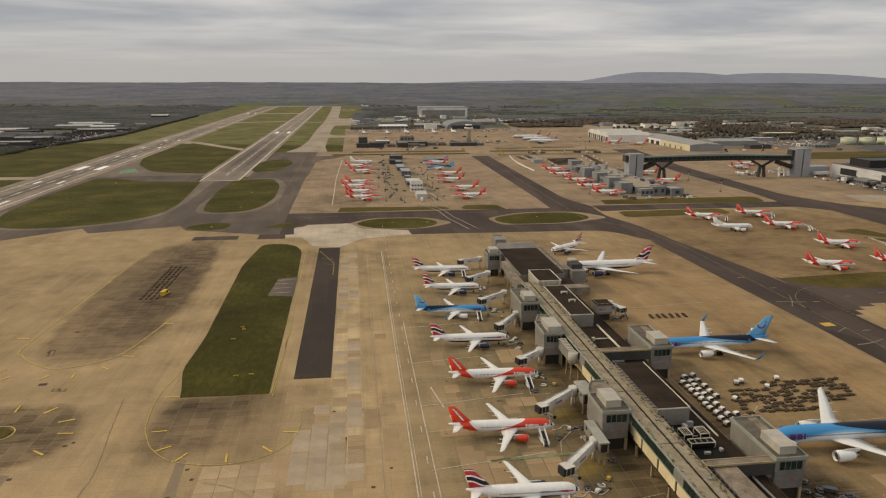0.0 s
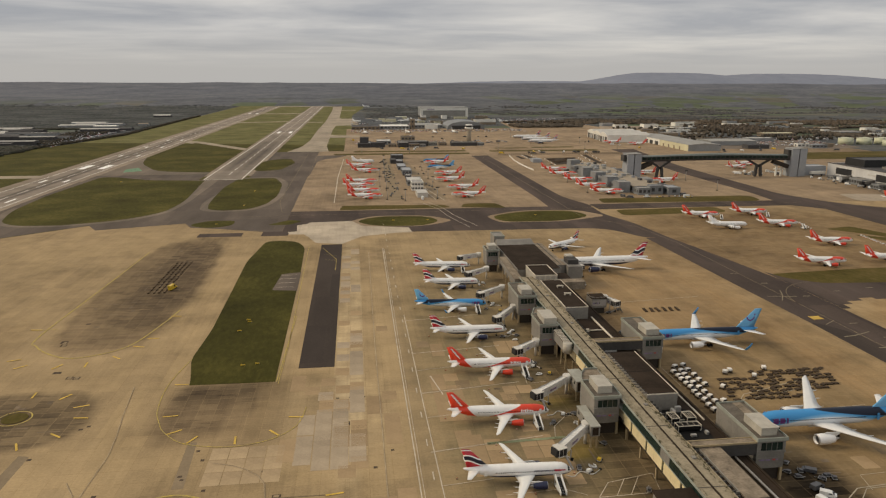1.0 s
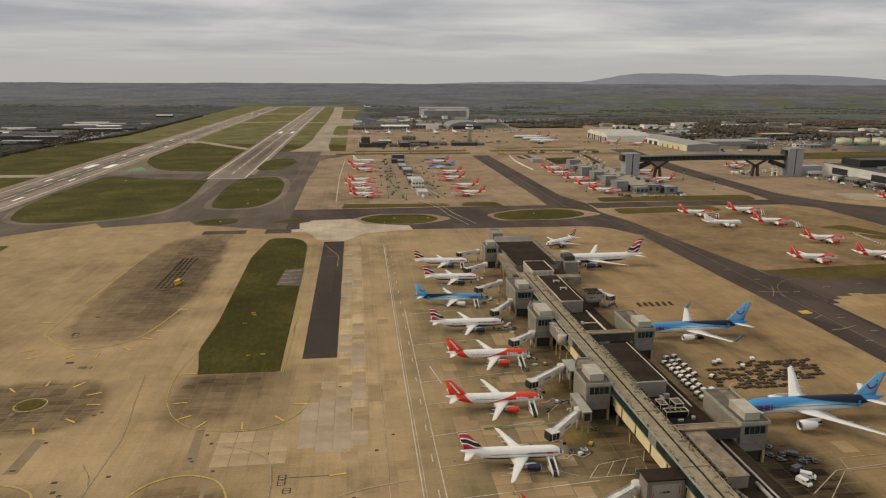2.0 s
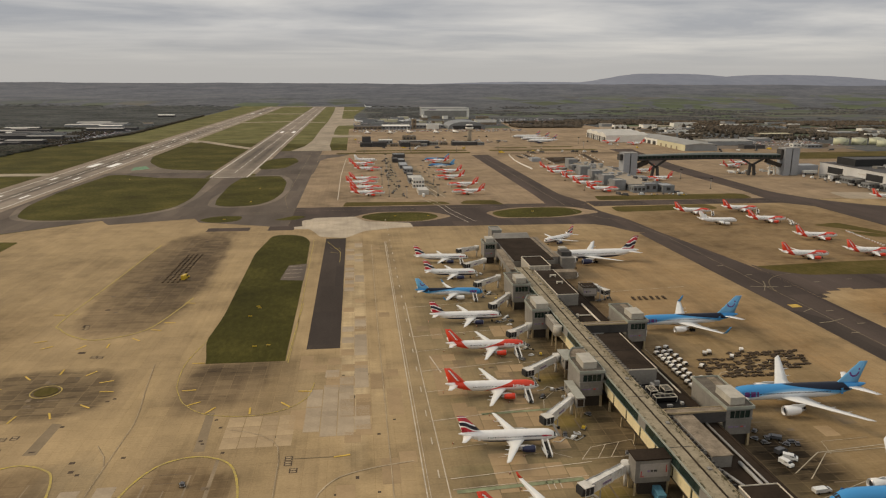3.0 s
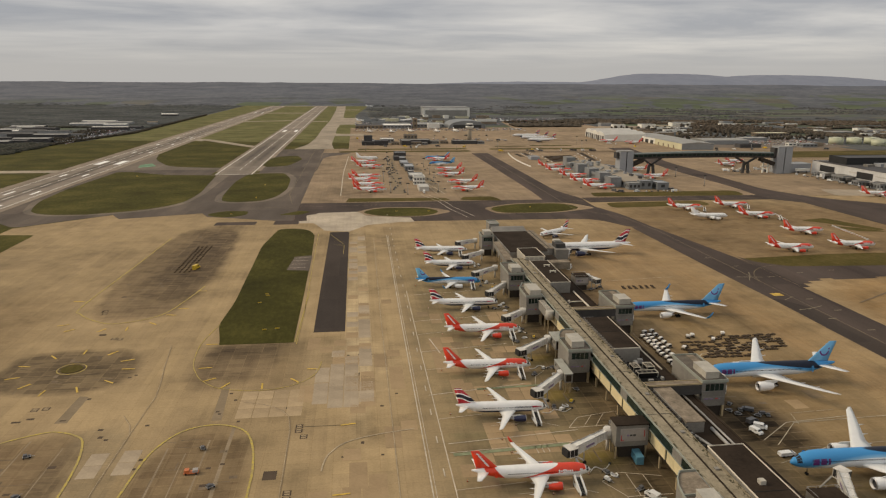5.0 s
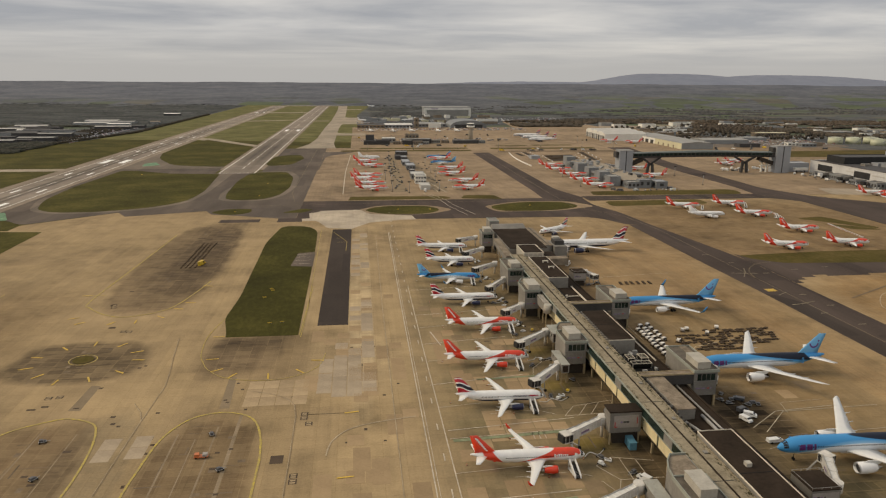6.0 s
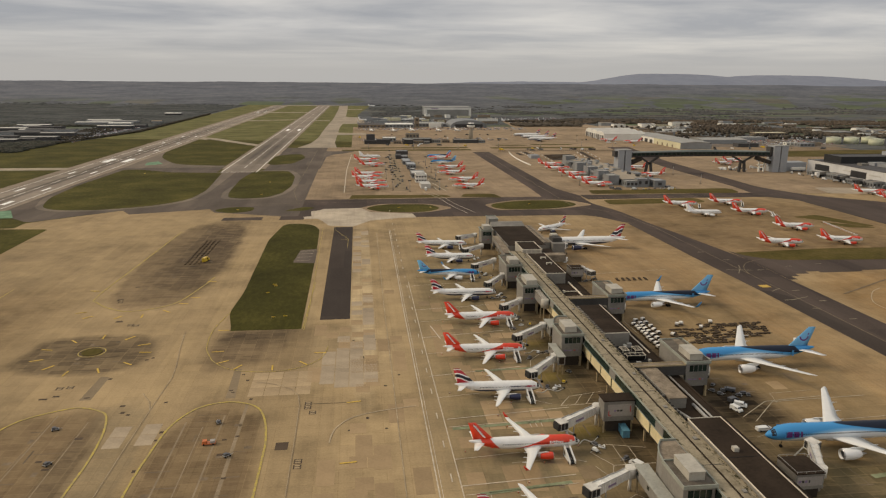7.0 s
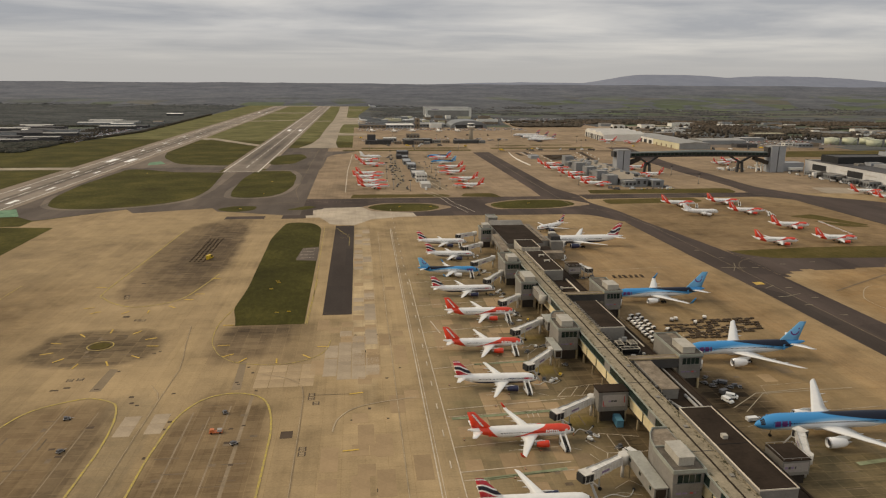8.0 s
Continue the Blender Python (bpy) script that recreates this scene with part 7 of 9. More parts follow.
RING = [(-139.5, 257.6), (-128.1, 262.5), (-115.4, 259.7), (-106.4, 250.5), (-103.2, 240.9), (-107, 228.5), (-116.8, 222), (-129.1, 220.3), (-138.7, 227.4), (-147, 235.9), (-147.7, 248.2)]
for cx, cy, ang in [(x, y, math.degrees(math.atan2(y - 243.3, x + 126.7))) for x, y in RING] + [
        (-71.3, 238.3, 4), (-67, 226, 32), (-59.6, 219.8, 60), (-45, 217.6, 95), (-32.4, 221.4, 130), (-25.7, 232.3, 172), (-73.6, 265.7, 178), (-130.6, 290.5, 60), (-119.2, 291.3, 95), (-108.8, 298, 140), (-103, 310.3, 165), (-99, 320.5, 175),
        (-159, 339, 175), (-10.5, 181.8, 10), (-12.1, 138.8, 5), (-96, 352, 170), (-152, 300, 20), (-146, 292, 40)]:
    m = Mesh().box(-2.7, 2.7, -0.36, 0.36, K, K + 0.02, pose(cx, cy, 0, 0, 0, ang))
    tagged(part("yellow_tick", m, M_YELLOW), "short yellow stand tick", "", "", "structure")
tagged(part("yellow_panel", Mesh().box(230.5, 236.5, 307.5, 312.5, K, K + 0.02), M_YELLOW), "yellow painted taxiway panel", "", "", "structure")
for x, y in ((247, 300), (250, 280), (246, 250), (238, 268), (276, 352), (300, 356), (243, 372), (236, 395), (252, 345)):
    tagged(part("taxi_tick", Mesh().box(x - 2.2, x + 2.2, y - 0.35, y + 0.35, K, K + 0.02), M_MARKWORN), "short worn taxiway mark", "", "", "structure")
# covers, drains and repaired patches
M_COVER = worn("iron_cover", (0.085, 0.062, 0.044), 0.85, 0.0)
COVERS_NEAR = [
    (-34.3, 151.6, 4.2, 5.0), (-5.5, 168.5, 1.1, 1.6), (-3.5, 115, 1.2, 1.8), (-103, 164, 2.6, 1.6),
    (-110, 150, 2.0, 1.2), (-106, 145, 2.4, 1.2), (-54, 158, 1.6, 1.0), (-50, 134, 1.5, 1.0), (-50, 160, 1.4, 1.0), (-139, 320, 3.0, 3.4),
    (-138, 316, 2.0, 2.0), (-137, 345, 2.4, 2.0), (-128, 284, 3.2, 2.2), (-128, 196.5, 3.2, 1.2), (-124, 198.5, 2.6, 1.2)]
COVERS_WEST = [
    (-109, 213, 1.4, 1.4), (-81, 189, 1.4, 1.2), (-92, 180, 1.3, 1.2), (-33, 197, 1.2, 1.2), (-2, 212, 1.2, 1.2), (2, 195, 1.2, 1.2),
    (-117.5, 505, 3, 3), (7, 223, 1.0, 1.0), (8, 205, 1.0, 1.0), (1, 160, 1.0, 1.0), (-12, 160, 1.0, 1.0), (-100, 232, 1.5, 1.2), (-98, 234, 1.2, 1.2),
    (-58.4, 171.5, 1.6, 1.8), (-53.6, 148.2, 2.2, 1.4), (-76.5, 165.5, 1.4, 1.4), (-78.4, 141, 1.0, 1.6), (-49.6, 188.4, 1.2, 1.2), (-94.5, 182, 1.6, 1.6), (-96.2, 187.5, 1.8, 1.4), (-56, 212, 1.2, 1.2),
    (-53.4, 206, 1.2, 1.2), (-58.4, 197, 1.4, 1.2), (-57.4, 195, 1.2, 1.0), (-78, 170, 1.0, 1.4)]
COVERS_FAR = [
    (-77, 160, 0.9, 1.2), (-112, 196, 2, 1), (-20, 211, 0.9, 0.9), (-6, 246, 1.3, 0.9), (-11, 246, 1.1, 0.9), (-1, 246, 1.2, 0.9)]
for x, y, w, l in COVERS_NEAR + COVERS_WEST + COVERS_FAR:
    c = part("drain_cover", Mesh().box(x - w / 2, x + w / 2, y - l / 2, y + l / 2, 0.06, 0.105), M_COVER)
    tagged(c, "dark iron cover set in the apron", "cover", "apron covers")
tagged(part("hub_bed", Mesh().prism(arc(-126.7, 243.3, 4.4, 4.2, 0, 360, 18)[:-1], 0.06, 0.3), M_GRASS_DRY), "round weedy bed inside a yellow ring", "planting bed")
M_PALECOVER = worn("pale_cover_infill", (0.33, 0.25, 0.15), 0.85)
for x, y in ((-27.6, 182.3), (-27.6, 179.2), (-25.6, 174.8), (-28.1, 141.4), (-28.1, 138.2), (-7.4, 225.2), (-7.4, 222.2), (-125.6, 205.8), (-121.8, 206.4), (-120.9, 278.0), (-118.0, 277.4), (-138.4, 319.4), (-137.6, 316.0)):
    c = tagged(part("framed_cover", Mesh().box(x - 1.3, x + 1.3, y - 1.35, y + 1.35, 0.06, 0.105), M_COVER), "dark iron frame round a concrete-filled cover", "cover", "framed covers")
    for k in (-0.62, 0.62):
        part("infill", Mesh().box(x - 0.85, x + 0.85, y + k - 0.4, y + k + 0.4, 0.1, 0.125), M_PALECOVER, c)
# tow bars left in rows
tb = Mesh()
for r in range(13):
    for i in range(4):
        x, y = -121.5 + i * 2.9 + rng.uniform(-0.3, 0.3), 394 + r * 5.6
        tb.bar((x, y, 0.35), (x + 0.2, y + 4.4, 0.35), 0.22, 0.22).box(x - 0.5, x + 0.6, y + 0.3, y + 0.5, 0.12, 0.6)
tagged(part("tow_bars", tb, M_DOLLY), "rows of dark tow bars on the worn apron", "tow bars", "", "stuff")
# guide boards on the grass
for x, y, a in ((-52, 282, 5), (-46, 283, 0), (-58, 341, 4), (-57, 338, 0), (-60, 325, 0), (60, 588, 0), (30, 590, 0), (-120, 590, 0), (-110, 680, 40), (-112, 770, 40), (160, 600, 0), (-280, 860, 0)):
    bd = thing("guide_board", "small yellow airfield guide board in the grass", "sign board", pose(x, y, 0.15, 0, 0, a), "guide boards")
    part("panel", Mesh().box(-1.0, 1.0, -0.1, 0.1, 0.3, 0.75), M_VYELLOW, bd)
    for xx in (-0.8, 0.8):
        part("post", Mesh().box(xx - 0.06, xx + 0.06, -0.06, 0.06, 0, 0.3), M_STEEL, bd)
# slabs cast anew, lighter or darker than their neighbours
M_SLAB = [worn("new_slab_pale", (0.372, 0.278, 0.168), 0.85, 0, 0.1, 1.0, 0.2, 0.12), worn("old_slab_dark", (0.225, 0.165, 0.098), 0.85, 0, 0.1, 1.0, 0.2, 0.12), worn("slab_tan", (0.325, 0.232, 0.132), 0.85, 0, 0.1, 1.0, 0.15, 0.12),
          worn("stained_slab", (0.135, 0.102, 0.070), 0.85, 0, 0.1, 1.0, 0.3, 0.25), worn("grey_slab", (0.345, 0.276, 0.194), 0.85, 0, 0.1, 1.0, 0.2, 0.12)]
apron = bpy.data.objects["apron"]


def slab_mesh(w, l, mat, nm):
    m = Mesh()
    a, b = w / 2 - 0.05, l / 2 - 0.05
    m.loft([[(-a, -b, -0.04), (a, -b, -0.04), (a, b, -0.04), (-a, b, -0.04)], [(-a, -b, 0.022), (a, -b, 0.022), (a, b, 0.022), (-a, b, 0.022)], [(-a + 0.04, -b + 0.04, 0.03), (a - 0.04, -b + 0.04, 0.03), (a - 0.04, b - 0.04, 0.03), (-a + 0.04, b - 0.04, 0.03)]], True, False)
    me = bpy.data.meshes.new(nm)
    me.from_pydata(m.v, [], m.f)
    me.materials.append(mat)
    return me


slabs = [slab_mesh(w, l, mt, "slab") for mt in M_SLAB for w, l in ((5.8, 7.4), (5.8, 14.9))]


streaks = [slab_mesh(w, l, M_STAINSTRIP, "stain_strip") for w, l in ((0.5, 5.0), (0.7, 8.0), (1.8, 2.6), (0.4, 10.0))]
for x0, x1, y0, y1, n in ((-136, -101, 75, 176, 26), (-72, -44, 75, 178, 26), (-148, -105, 330, 500, 30), (-145, -108, 224, 258, 12), (50, 74, 95, 270, 26), (128, 150, 90, 240, 22)):
    for i in range(n):
        s = new("stain_strip", rng.choice(streaks))
        s.parent = apron
        s.location = (rng.uniform(x0, x1), rng.uniform(y0, y1), P - 0.018)
        s.rotation_euler = (0, 0, rng.choice((0, 1.57, 1.57)) + rng.uniform(-0.03, 0.03))


def lay(x0, x1, y0, y1, chance, kinds):
    x = x0
    while x < x1:
        y = y0
        while y < y1:
            if rng.random() < chance:
                s = new("slab", slabs[rng.choice(kinds)])
                s.parent = apron
                s.location = (x + 3, y + 3.75, P)
            y += 7.5
        x += 6.0


for x0, x1, y0, y1, ch, kinds in ((-12.5, -1, 200, 500, 0.5, (8, 8, 9, 4)), (-12, 5, 60, 200, 0.12, (4, 5)), (-51.5, -28, 190.5, 213, 1.0, (0, 0, 0)), (-24.6, -1, 199, 216, 0.6, (8, 8, 9)), (-24.6, -1, 222, 285, 0.28, (8, 9)), (-30, -3, 205, 262, 0.3, (4, 4, 5)), (-93.5, -88, 156, 165, 1.0, (8,)), (-83.4, -78, 157, 166, 1.0, (8,)),
                                  (24, 74, 84, 300, 0.07, (2, 4, 5, 4)), (37, 46, 155, 173, 1.0, (4,)), (25, 33, 136, 158, 0.8, (4, 4, 5)), (48, 58, 155, 170, 0.9, (4,)), (51, 60, 194, 209, 1.0, (4,)), (33, 41, 178, 203, 0.8, (4, 4, 5)), (26, 36, 226, 262, 0.5, (4, 5)), (46, 56, 236, 262, 0.5, (4,)), (36, 44, 98, 122, 0.6, (4, 5)), (-22, 14, 100, 200, 0.10, (4, 5)), (150, 186, 130, 200, 0.07, (2, 4)), (-93, -84, 90, 150, 0.2, (4,)), (0, 12, 205, 480, 0.1, (4, 5))):
    lay(x0, x1, y0, y1, ch, kinds)


# ---- far airport buildings ----
M_ROOFGREY = worn("grey_sheet_roof", (0.27, 0.26, 0.235), 0.6, 0, 0.05, 0.5, 0.2)
M_ROOFTAN = worn("tan_flat_roof", (0.30, 0.25, 0.185), 0.8, 0, 0.05, 0.5, 0.2)
M_ROOFDARK = worn("dark_flat_roof", (0.055, 0.052, 0.052), 0.8, 0, 0.05, 0.5, 0.3)
M_WALLWHITE = worn("white_sheet_wall", (0.72, 0.70, 0.64), 0.6, 0, 0.05, 0.5, 0.12)
M_WALLPALE = worn("pale_sheet_wall", (0.47, 0.45, 0.41), 0.6, 0, 0.05, 0.5, 0.15)
M_WALLGREY = worn("blue_grey_wall", (0.25, 0.255, 0.255), 0.6, 0, 0.05, 0.5, 0.18)
M_WALLCREAM = worn("cream_sheet_wall", (0.58, 0.54, 0.36), 0.6, 0, 0.05, 0.5, 0.12)
M_WALLBROWN = worn("brown_wall", (0.22, 0.17, 0.115), 0.7, 0, 0.05, 0.5, 0.2)
M_TOWER = worn("pale_blue_grey_panel", (0.30, 0.31, 0.325), 0.6, 0, 0.05, 0.5, 0.15)
M_WALLTERM = worn("weathered_white_wall", (0.55, 0.545, 0.53), 0.6, 0, 0.08, 0.6, 0.15)
M_STAIR = worn("dark_blue_grey_panel", (0.195, 0.203, 0.206), 0.65, 0, 0.05, 0.5, 0.25)
M_TANK = worn("pale_green_tank", (0.52, 0.53, 0.37), 0.5, 0, 0.08, 0.6, 0.15)
M_DKGLASS = worn("far_dark_glass", (0.032, 0.032, 0.033), 0.3)


def block(name, label, cat, x0, x1, y0, y1, h, wall, roof, storeys=0, step=6.0, faces="sw", group=""):
    """A flat-roofed building with a parapet and rows of windows on the named faces."""
    b = thing(name, label, cat, None, group)
    part("wall", Mesh().box(x0, x1, y0, y1, 0.05, h), wall, b)
    part("roof", Mesh().box(x0 + 0.4, x1 - 0.4, y0 + 0.4, y1 - 0.4, h, h + 0.15), roof, b)
    rim("parapet", wall, x0 - 0.1, x1 + 0.1, y0 - 0.1, y1 + 0.1, h, 0.7, 0.5, b)
    for s in range(storeys):
        z0 = h * (s + 0.35) / storeys
        z1 = h * (s + 0.78) / storeys
        if "s" in faces:
            n = max(1, int((x1 - x0) / step))
            for i in range(n):
                x = x0 + (x1 - x0) * (i + 0.5) / n
                part("window", Mesh().box(x - step * 0.32, x + step * 0.32, y0 - 0.12, y0 + 0.05, z0, z1), M_DKGLASS, b)
        if "w" in faces:
            n = max(1, int((y1 - y0) / step))
            for i in range(n):
                y = y0 + (y1 - y0) * (i + 0.5) / n
                part("window", Mesh().box(x0 - 0.12, x0 + 0.05, y - step * 0.32, y + step * 0.32, z0, z1), M_DKGLASS, b)
    return b


def gabled(name, label, x0, x1, y0, y1, h, rise, wall, roof, along="y", doors=0):
    g = thing(name, label, "hangar")
    part("wall", Mesh().box(x0, x1, y0, y1, 0.05, h), wall, g)
    m = Mesh()
    if along == "y":
        c = (x0 + x1) / 2
        m.loft([[(x0 - 0.5, y, h), (x1 + 0.5, y, h), (c, y, h + rise)] for y in (y0 - 0.6, y1 + 0.6)], True, False)
    else:
        c = (y0 + y1) / 2
        m.loft([[(x, y0 - 0.5, h), (x, y1 + 0.5, h), (x, c, h + rise)] for x in (x0 - 0.6, x1 + 0.6)], True, False)
    part("roof", m, roof, g)
    for i in range(doors):
        w = (y1 - y0) / doors
        part("door", Mesh().box(x0 - 0.25, x0 + 0.1, y0 + w * i + w * 0.1, y0 + w * (i + 1) - w * 0.1, 0.05, h * 0.78), M_DKGLASS if i % 2 else M_WALLGREY, g)
    return g


# maintenance hangars and long sheds
hb = thing("maintenance_hangar", "huge grey hangar with a white framed door front", "hangar")
part("hall", Mesh().box(217, 372, 2300, 2390, 0.05, 29.5), M_WALLGREY, hb)
part("roof", Mesh().box(215, 374, 2298, 2392, 29.5, 31.5), M_ROOFGREY, hb)
for i in range(8):
    part("door_leaf", Mesh().box(226 + 17.5 * i, 243 + 17.5 * i, 2298.6, 2299.8, 0.05, 21), M_ROOFGREY, hb)
part("fascia", Mesh().box(215, 374, 2297.6, 2299.9, 22, 29.4), M_WALLWHITE, hb, "white fascia band")
part("frame_side", Mesh().box(215, 224, 2297.4, 2299.9, 0.05, 22), M_WALLWHITE, hb)
part("frame_side", Mesh().box(366, 374, 2297.4, 2299.9, 0.05, 22), M_WALLWHITE, hb)
part("fascia_bar", Mesh().box(238, 262, 2297.2, 2297.6, 25, 27), M_SIGNPURP, hb)
dm = thing("domed_hall", "wide grey barrel-roofed hall", "hall")
prof = [(229 + 95 * (0.5 - 0.5 * math.cos(math.pi * i / 12)), 0.05 + 19 * math.sin(math.pi * i / 12) ** 0.7) for i in range(13)]
part("vault", Mesh().loft([[(x, y, z) for x, z in prof] for y in (1728, 1835)], True, False), M_STAIR, dm)
part("front", Mesh().box(240, 313, 1727, 1727.9, 0.05, 9), M_DKGLASS, dm)
for k in range(3):
    wh = gabled("white_hangar", "white hangar with tall dark open doors", 494 + 3 * k, 582 + 5 * k, 1322 + 46 * k, 1366 + 46 * k, 14, 5, M_WALLWHITE, M_WALLPALE, "x", 0)
    x, y = 494 + 3 * k, 1322 + 46 * k
    part("gable", Mesh().loft([[(x - u, y, 14), (x - u, y + 44, 14), (x - u, y + 33, 17.6), (x - u, y + 22, 19.1), (x - u, y + 11, 17.6)] for u in (1.0, 0.5)], True, False), M_WALLWHITE, wh)
    for j in range(3):
        part("doorway", Mesh().box(x - 0.3, x + 0.1, y + 3 + 13.6 * j, y + 13 + 13.6 * j, 0.05, 10.5), M_DKGLASS if j != 1 else M_WALLGREY, wh)
ls = gabled("long_shed", "long cargo shed with a cream front wall", 574, 634, 1142, 1385, 11, 2.5, M_WALLCREAM, M_ROOFGREY, "y", 0)
part("end_wall", Mesh().box(574, 634, 1141.6, 1141.9, 0.05, 11), M_WALLGREY, ls, "grey sheet end wall")
part("white_wall", Mesh().box(573.6, 573.9, 1258, 1384, 0.05, 11), M_WALLWHITE, ls, "white part of the front wall")
for j in range(5):
    part("dock_door", Mesh().box(573.3, 573.55, 1264 + 24 * j, 1278 + 24 * j, 0.05, 7), M_DKGLASS, ls)
for j in range(4):
    part("dock_door", Mesh().box(573.6, 573.9, 1172 + 22 * j, 1177 + 22 * j, 0.05, 5.5), M_WALLBROWN, ls)
gabled("cargo_shed", "long grey cargo shed with pitched roof", 668, 760, 1240, 1300, 8, 2, M_WALLGREY, M_ROOFGREY, "x", 0)

# control tower
ct = thing("control_tower", "tall pale control tower with a dark glazed cab", "control tower")
part("shaft", Mesh().tube((214, 1306, 0.05), (214, 1306, 28), 4.6, 4.2, 16), M_ROOFTAN, ct)
part("collar", Mesh().tube((214, 1306, 28), (214, 1306, 31), 4.4, 8.4, 16, False), M_WALLWHITE, ct)
part("gallery", Mesh().tube((214, 1306, 31), (214, 1306, 33), 8.4, 8.0, 16, False), M_WALLWHITE, ct)
part("cab_glass", Mesh().tube((214, 1306, 33), (214, 1306, 36.5), 6.0, 6.8, 12, False), M_DKGLASS, ct)
part("cab_roof", Mesh().tube((214, 1306, 36.5), (214, 1306, 37.8), 7.2, 6.0, 12, False), M_WALLWHITE, ct)
part("mast", Mesh().tube((214, 1306, 37.8), (214, 1306, 43), 0.3, 0.15, 6), M_STEEL, ct)

# low buildings along the middle of the field
for x0, x1, y0, y1, h, wm, rm in ((4, 26.5, 1266, 1283.5, 6.5, M_ROOFDARK, M_ROOFDARK), (27, 53, 1267, 1288, 7.6, M_ROOFDARK, M_ROOFDARK), (60, 74, 1272, 1290, 4.5, M_WALLBROWN, M_ROOFDARK), (78, 96, 1262, 1280, 8, M_ROOFDARK, M_ROOFGREY), (97, 115, 1260, 1282, 6, M_WALLBROWN, M_ROOFDARK), (118, 128, 1270, 1284, 4, M_WALLGREY, M_ROOFTAN), (136, 152, 1290, 1306, 6, M_ROOFGREY, M_ROOFTAN), (156, 170, 1292, 1310, 4.5, M_WALLBROWN, M_ROOFDARK), (228, 240, 1286, 1298, 4.5, M_WALLGREY, M_ROOFGREY)):
    block("operations_block", "dark stepped operations building with small windows", "building", x0, x1, y0, y1, h, wm, rm, 2 if h > 7 else 1, 4, group="operations buildings")
block("operations_block", "tall dark airport office block", "building", 8, 24, 1284, 1300, 16, M_ROOFDARK, M_ROOFDARK, 0)
block("service_block", "low pale-roofed service building", "building", 40, 66, 1310, 1336, 8, M_WALLGREY, M_WALLWHITE, 1)
block("service_block", "grey flat-roofed service building", "building", 78, 134, 1286, 1312, 8, M_ROOFDARK, M_ROOFGREY, 0)
block("service_block", "brown-grey two-storey office building", "building", 86, 112, 1314, 1336, 15, M_WALLBROWN, M_ROOFDARK, 2)
block("service_block", "low dark building at the control tower", "building", 177, 226, 1282, 1300, 6, M_ROOFDARK, M_ROOFGREY, 0)
block("old_terminal", "long low terminal with dark glazing", "terminal", -8, 60, 1724, 1790, 7.5, M_WALLBROWN, M_ROOFDARK, 1, 9)
block("old_terminal", "long low terminal with white roof", "terminal", 62, 134, 1730, 1800, 8, M_WALLGREY, M_WALLWHITE, 1, 9)
block("low_hall", "low grey windowless airport hall", "hall", 150, 222, 1765, 1850, 8, M_WALLGREY, M_ROOFGREY, 1, 9)
block("low_hall", "small white-fronted airport hall", "hall", 176, 206, 1735, 1760, 10, M_WALLWHITE, M_ROOFGREY, 0)
block("brown_hall", "tall brown windowed stair block", "hall", 138, 149, 1740, 1760, 24, M_WALLBROWN, M_ROOFTAN, 2)
rg = random.Random(9)
for i in range(34):
    x, y = rg.uniform(-5, 400), rg.uniform(1860, 2250)
    w, l, h = rg.uniform(14, 45), rg.uniform(12, 35), rg.uniform(4, 10)
    block("far_building", "low far airport building", "building", x, x + w, y, y + l, h, rg.choice((M_WALLGREY, M_WALLBROWN, M_WALLWHITE, M_WALLCREAM)), rg.choice((M_ROOFDARK, M_ROOFGREY, M_ROOFTAN, M_WALLWHITE)), 0, group="low far buildings")
for i in range(40):
    x, y = rg.uniform(620, 1250), rg.uniform(1400, 1900)
    w, l, h = rg.uniform(14, 60), rg.uniform(12, 40), rg.uniform(4, 9)
    if 770 < x < 1045 and y < 1470:
        continue
    block("depot_building", "low depot building among parked vehicles", "building", x, x + w, y, y + l, h, rg.choice((M_WALLGREY, M_WALLBROWN, M_WALLWHITE)), rg.choice((M_ROOFDARK, M_ROOFGREY, M_ROOFTAN)), 0, group="depot buildings")
block("yellow_depot", "long yellow-brown depot with dark doors", "building", 888, 962, 1421, 1450, 7.5, M_WALLBROWN, M_WALLCREAM, 1, 7)
block("depot_canopy", "low dark vehicle canopy beside the field road", "canopy", 703, 744, 1172, 1192, 6, M_ROOFDARK, M_ROOFDARK, 0)
block("depot_office", "white depot office with dark openings", "building", 818, 842, 1200, 1212, 5, M_WALLWHITE, M_ROOFGREY, 1, 8)
block("depot_shed", "low blue-grey depot shed", "building", 828, 858, 1172, 1190, 6, M_STAIR, M_TOWER, 1, 7)
block("depot_shed", "wide low pale-roofed depot shed", "building", 790, 846, 1319, 1342, 6, M_WALLGREY, M_WALLPALE, 0)
block("depot_shed", "small brown depot shed beside the tanks", "building", 862, 885, 1192, 1204, 5.5, M_WALLBROWN, M_ROOFDARK, 0)


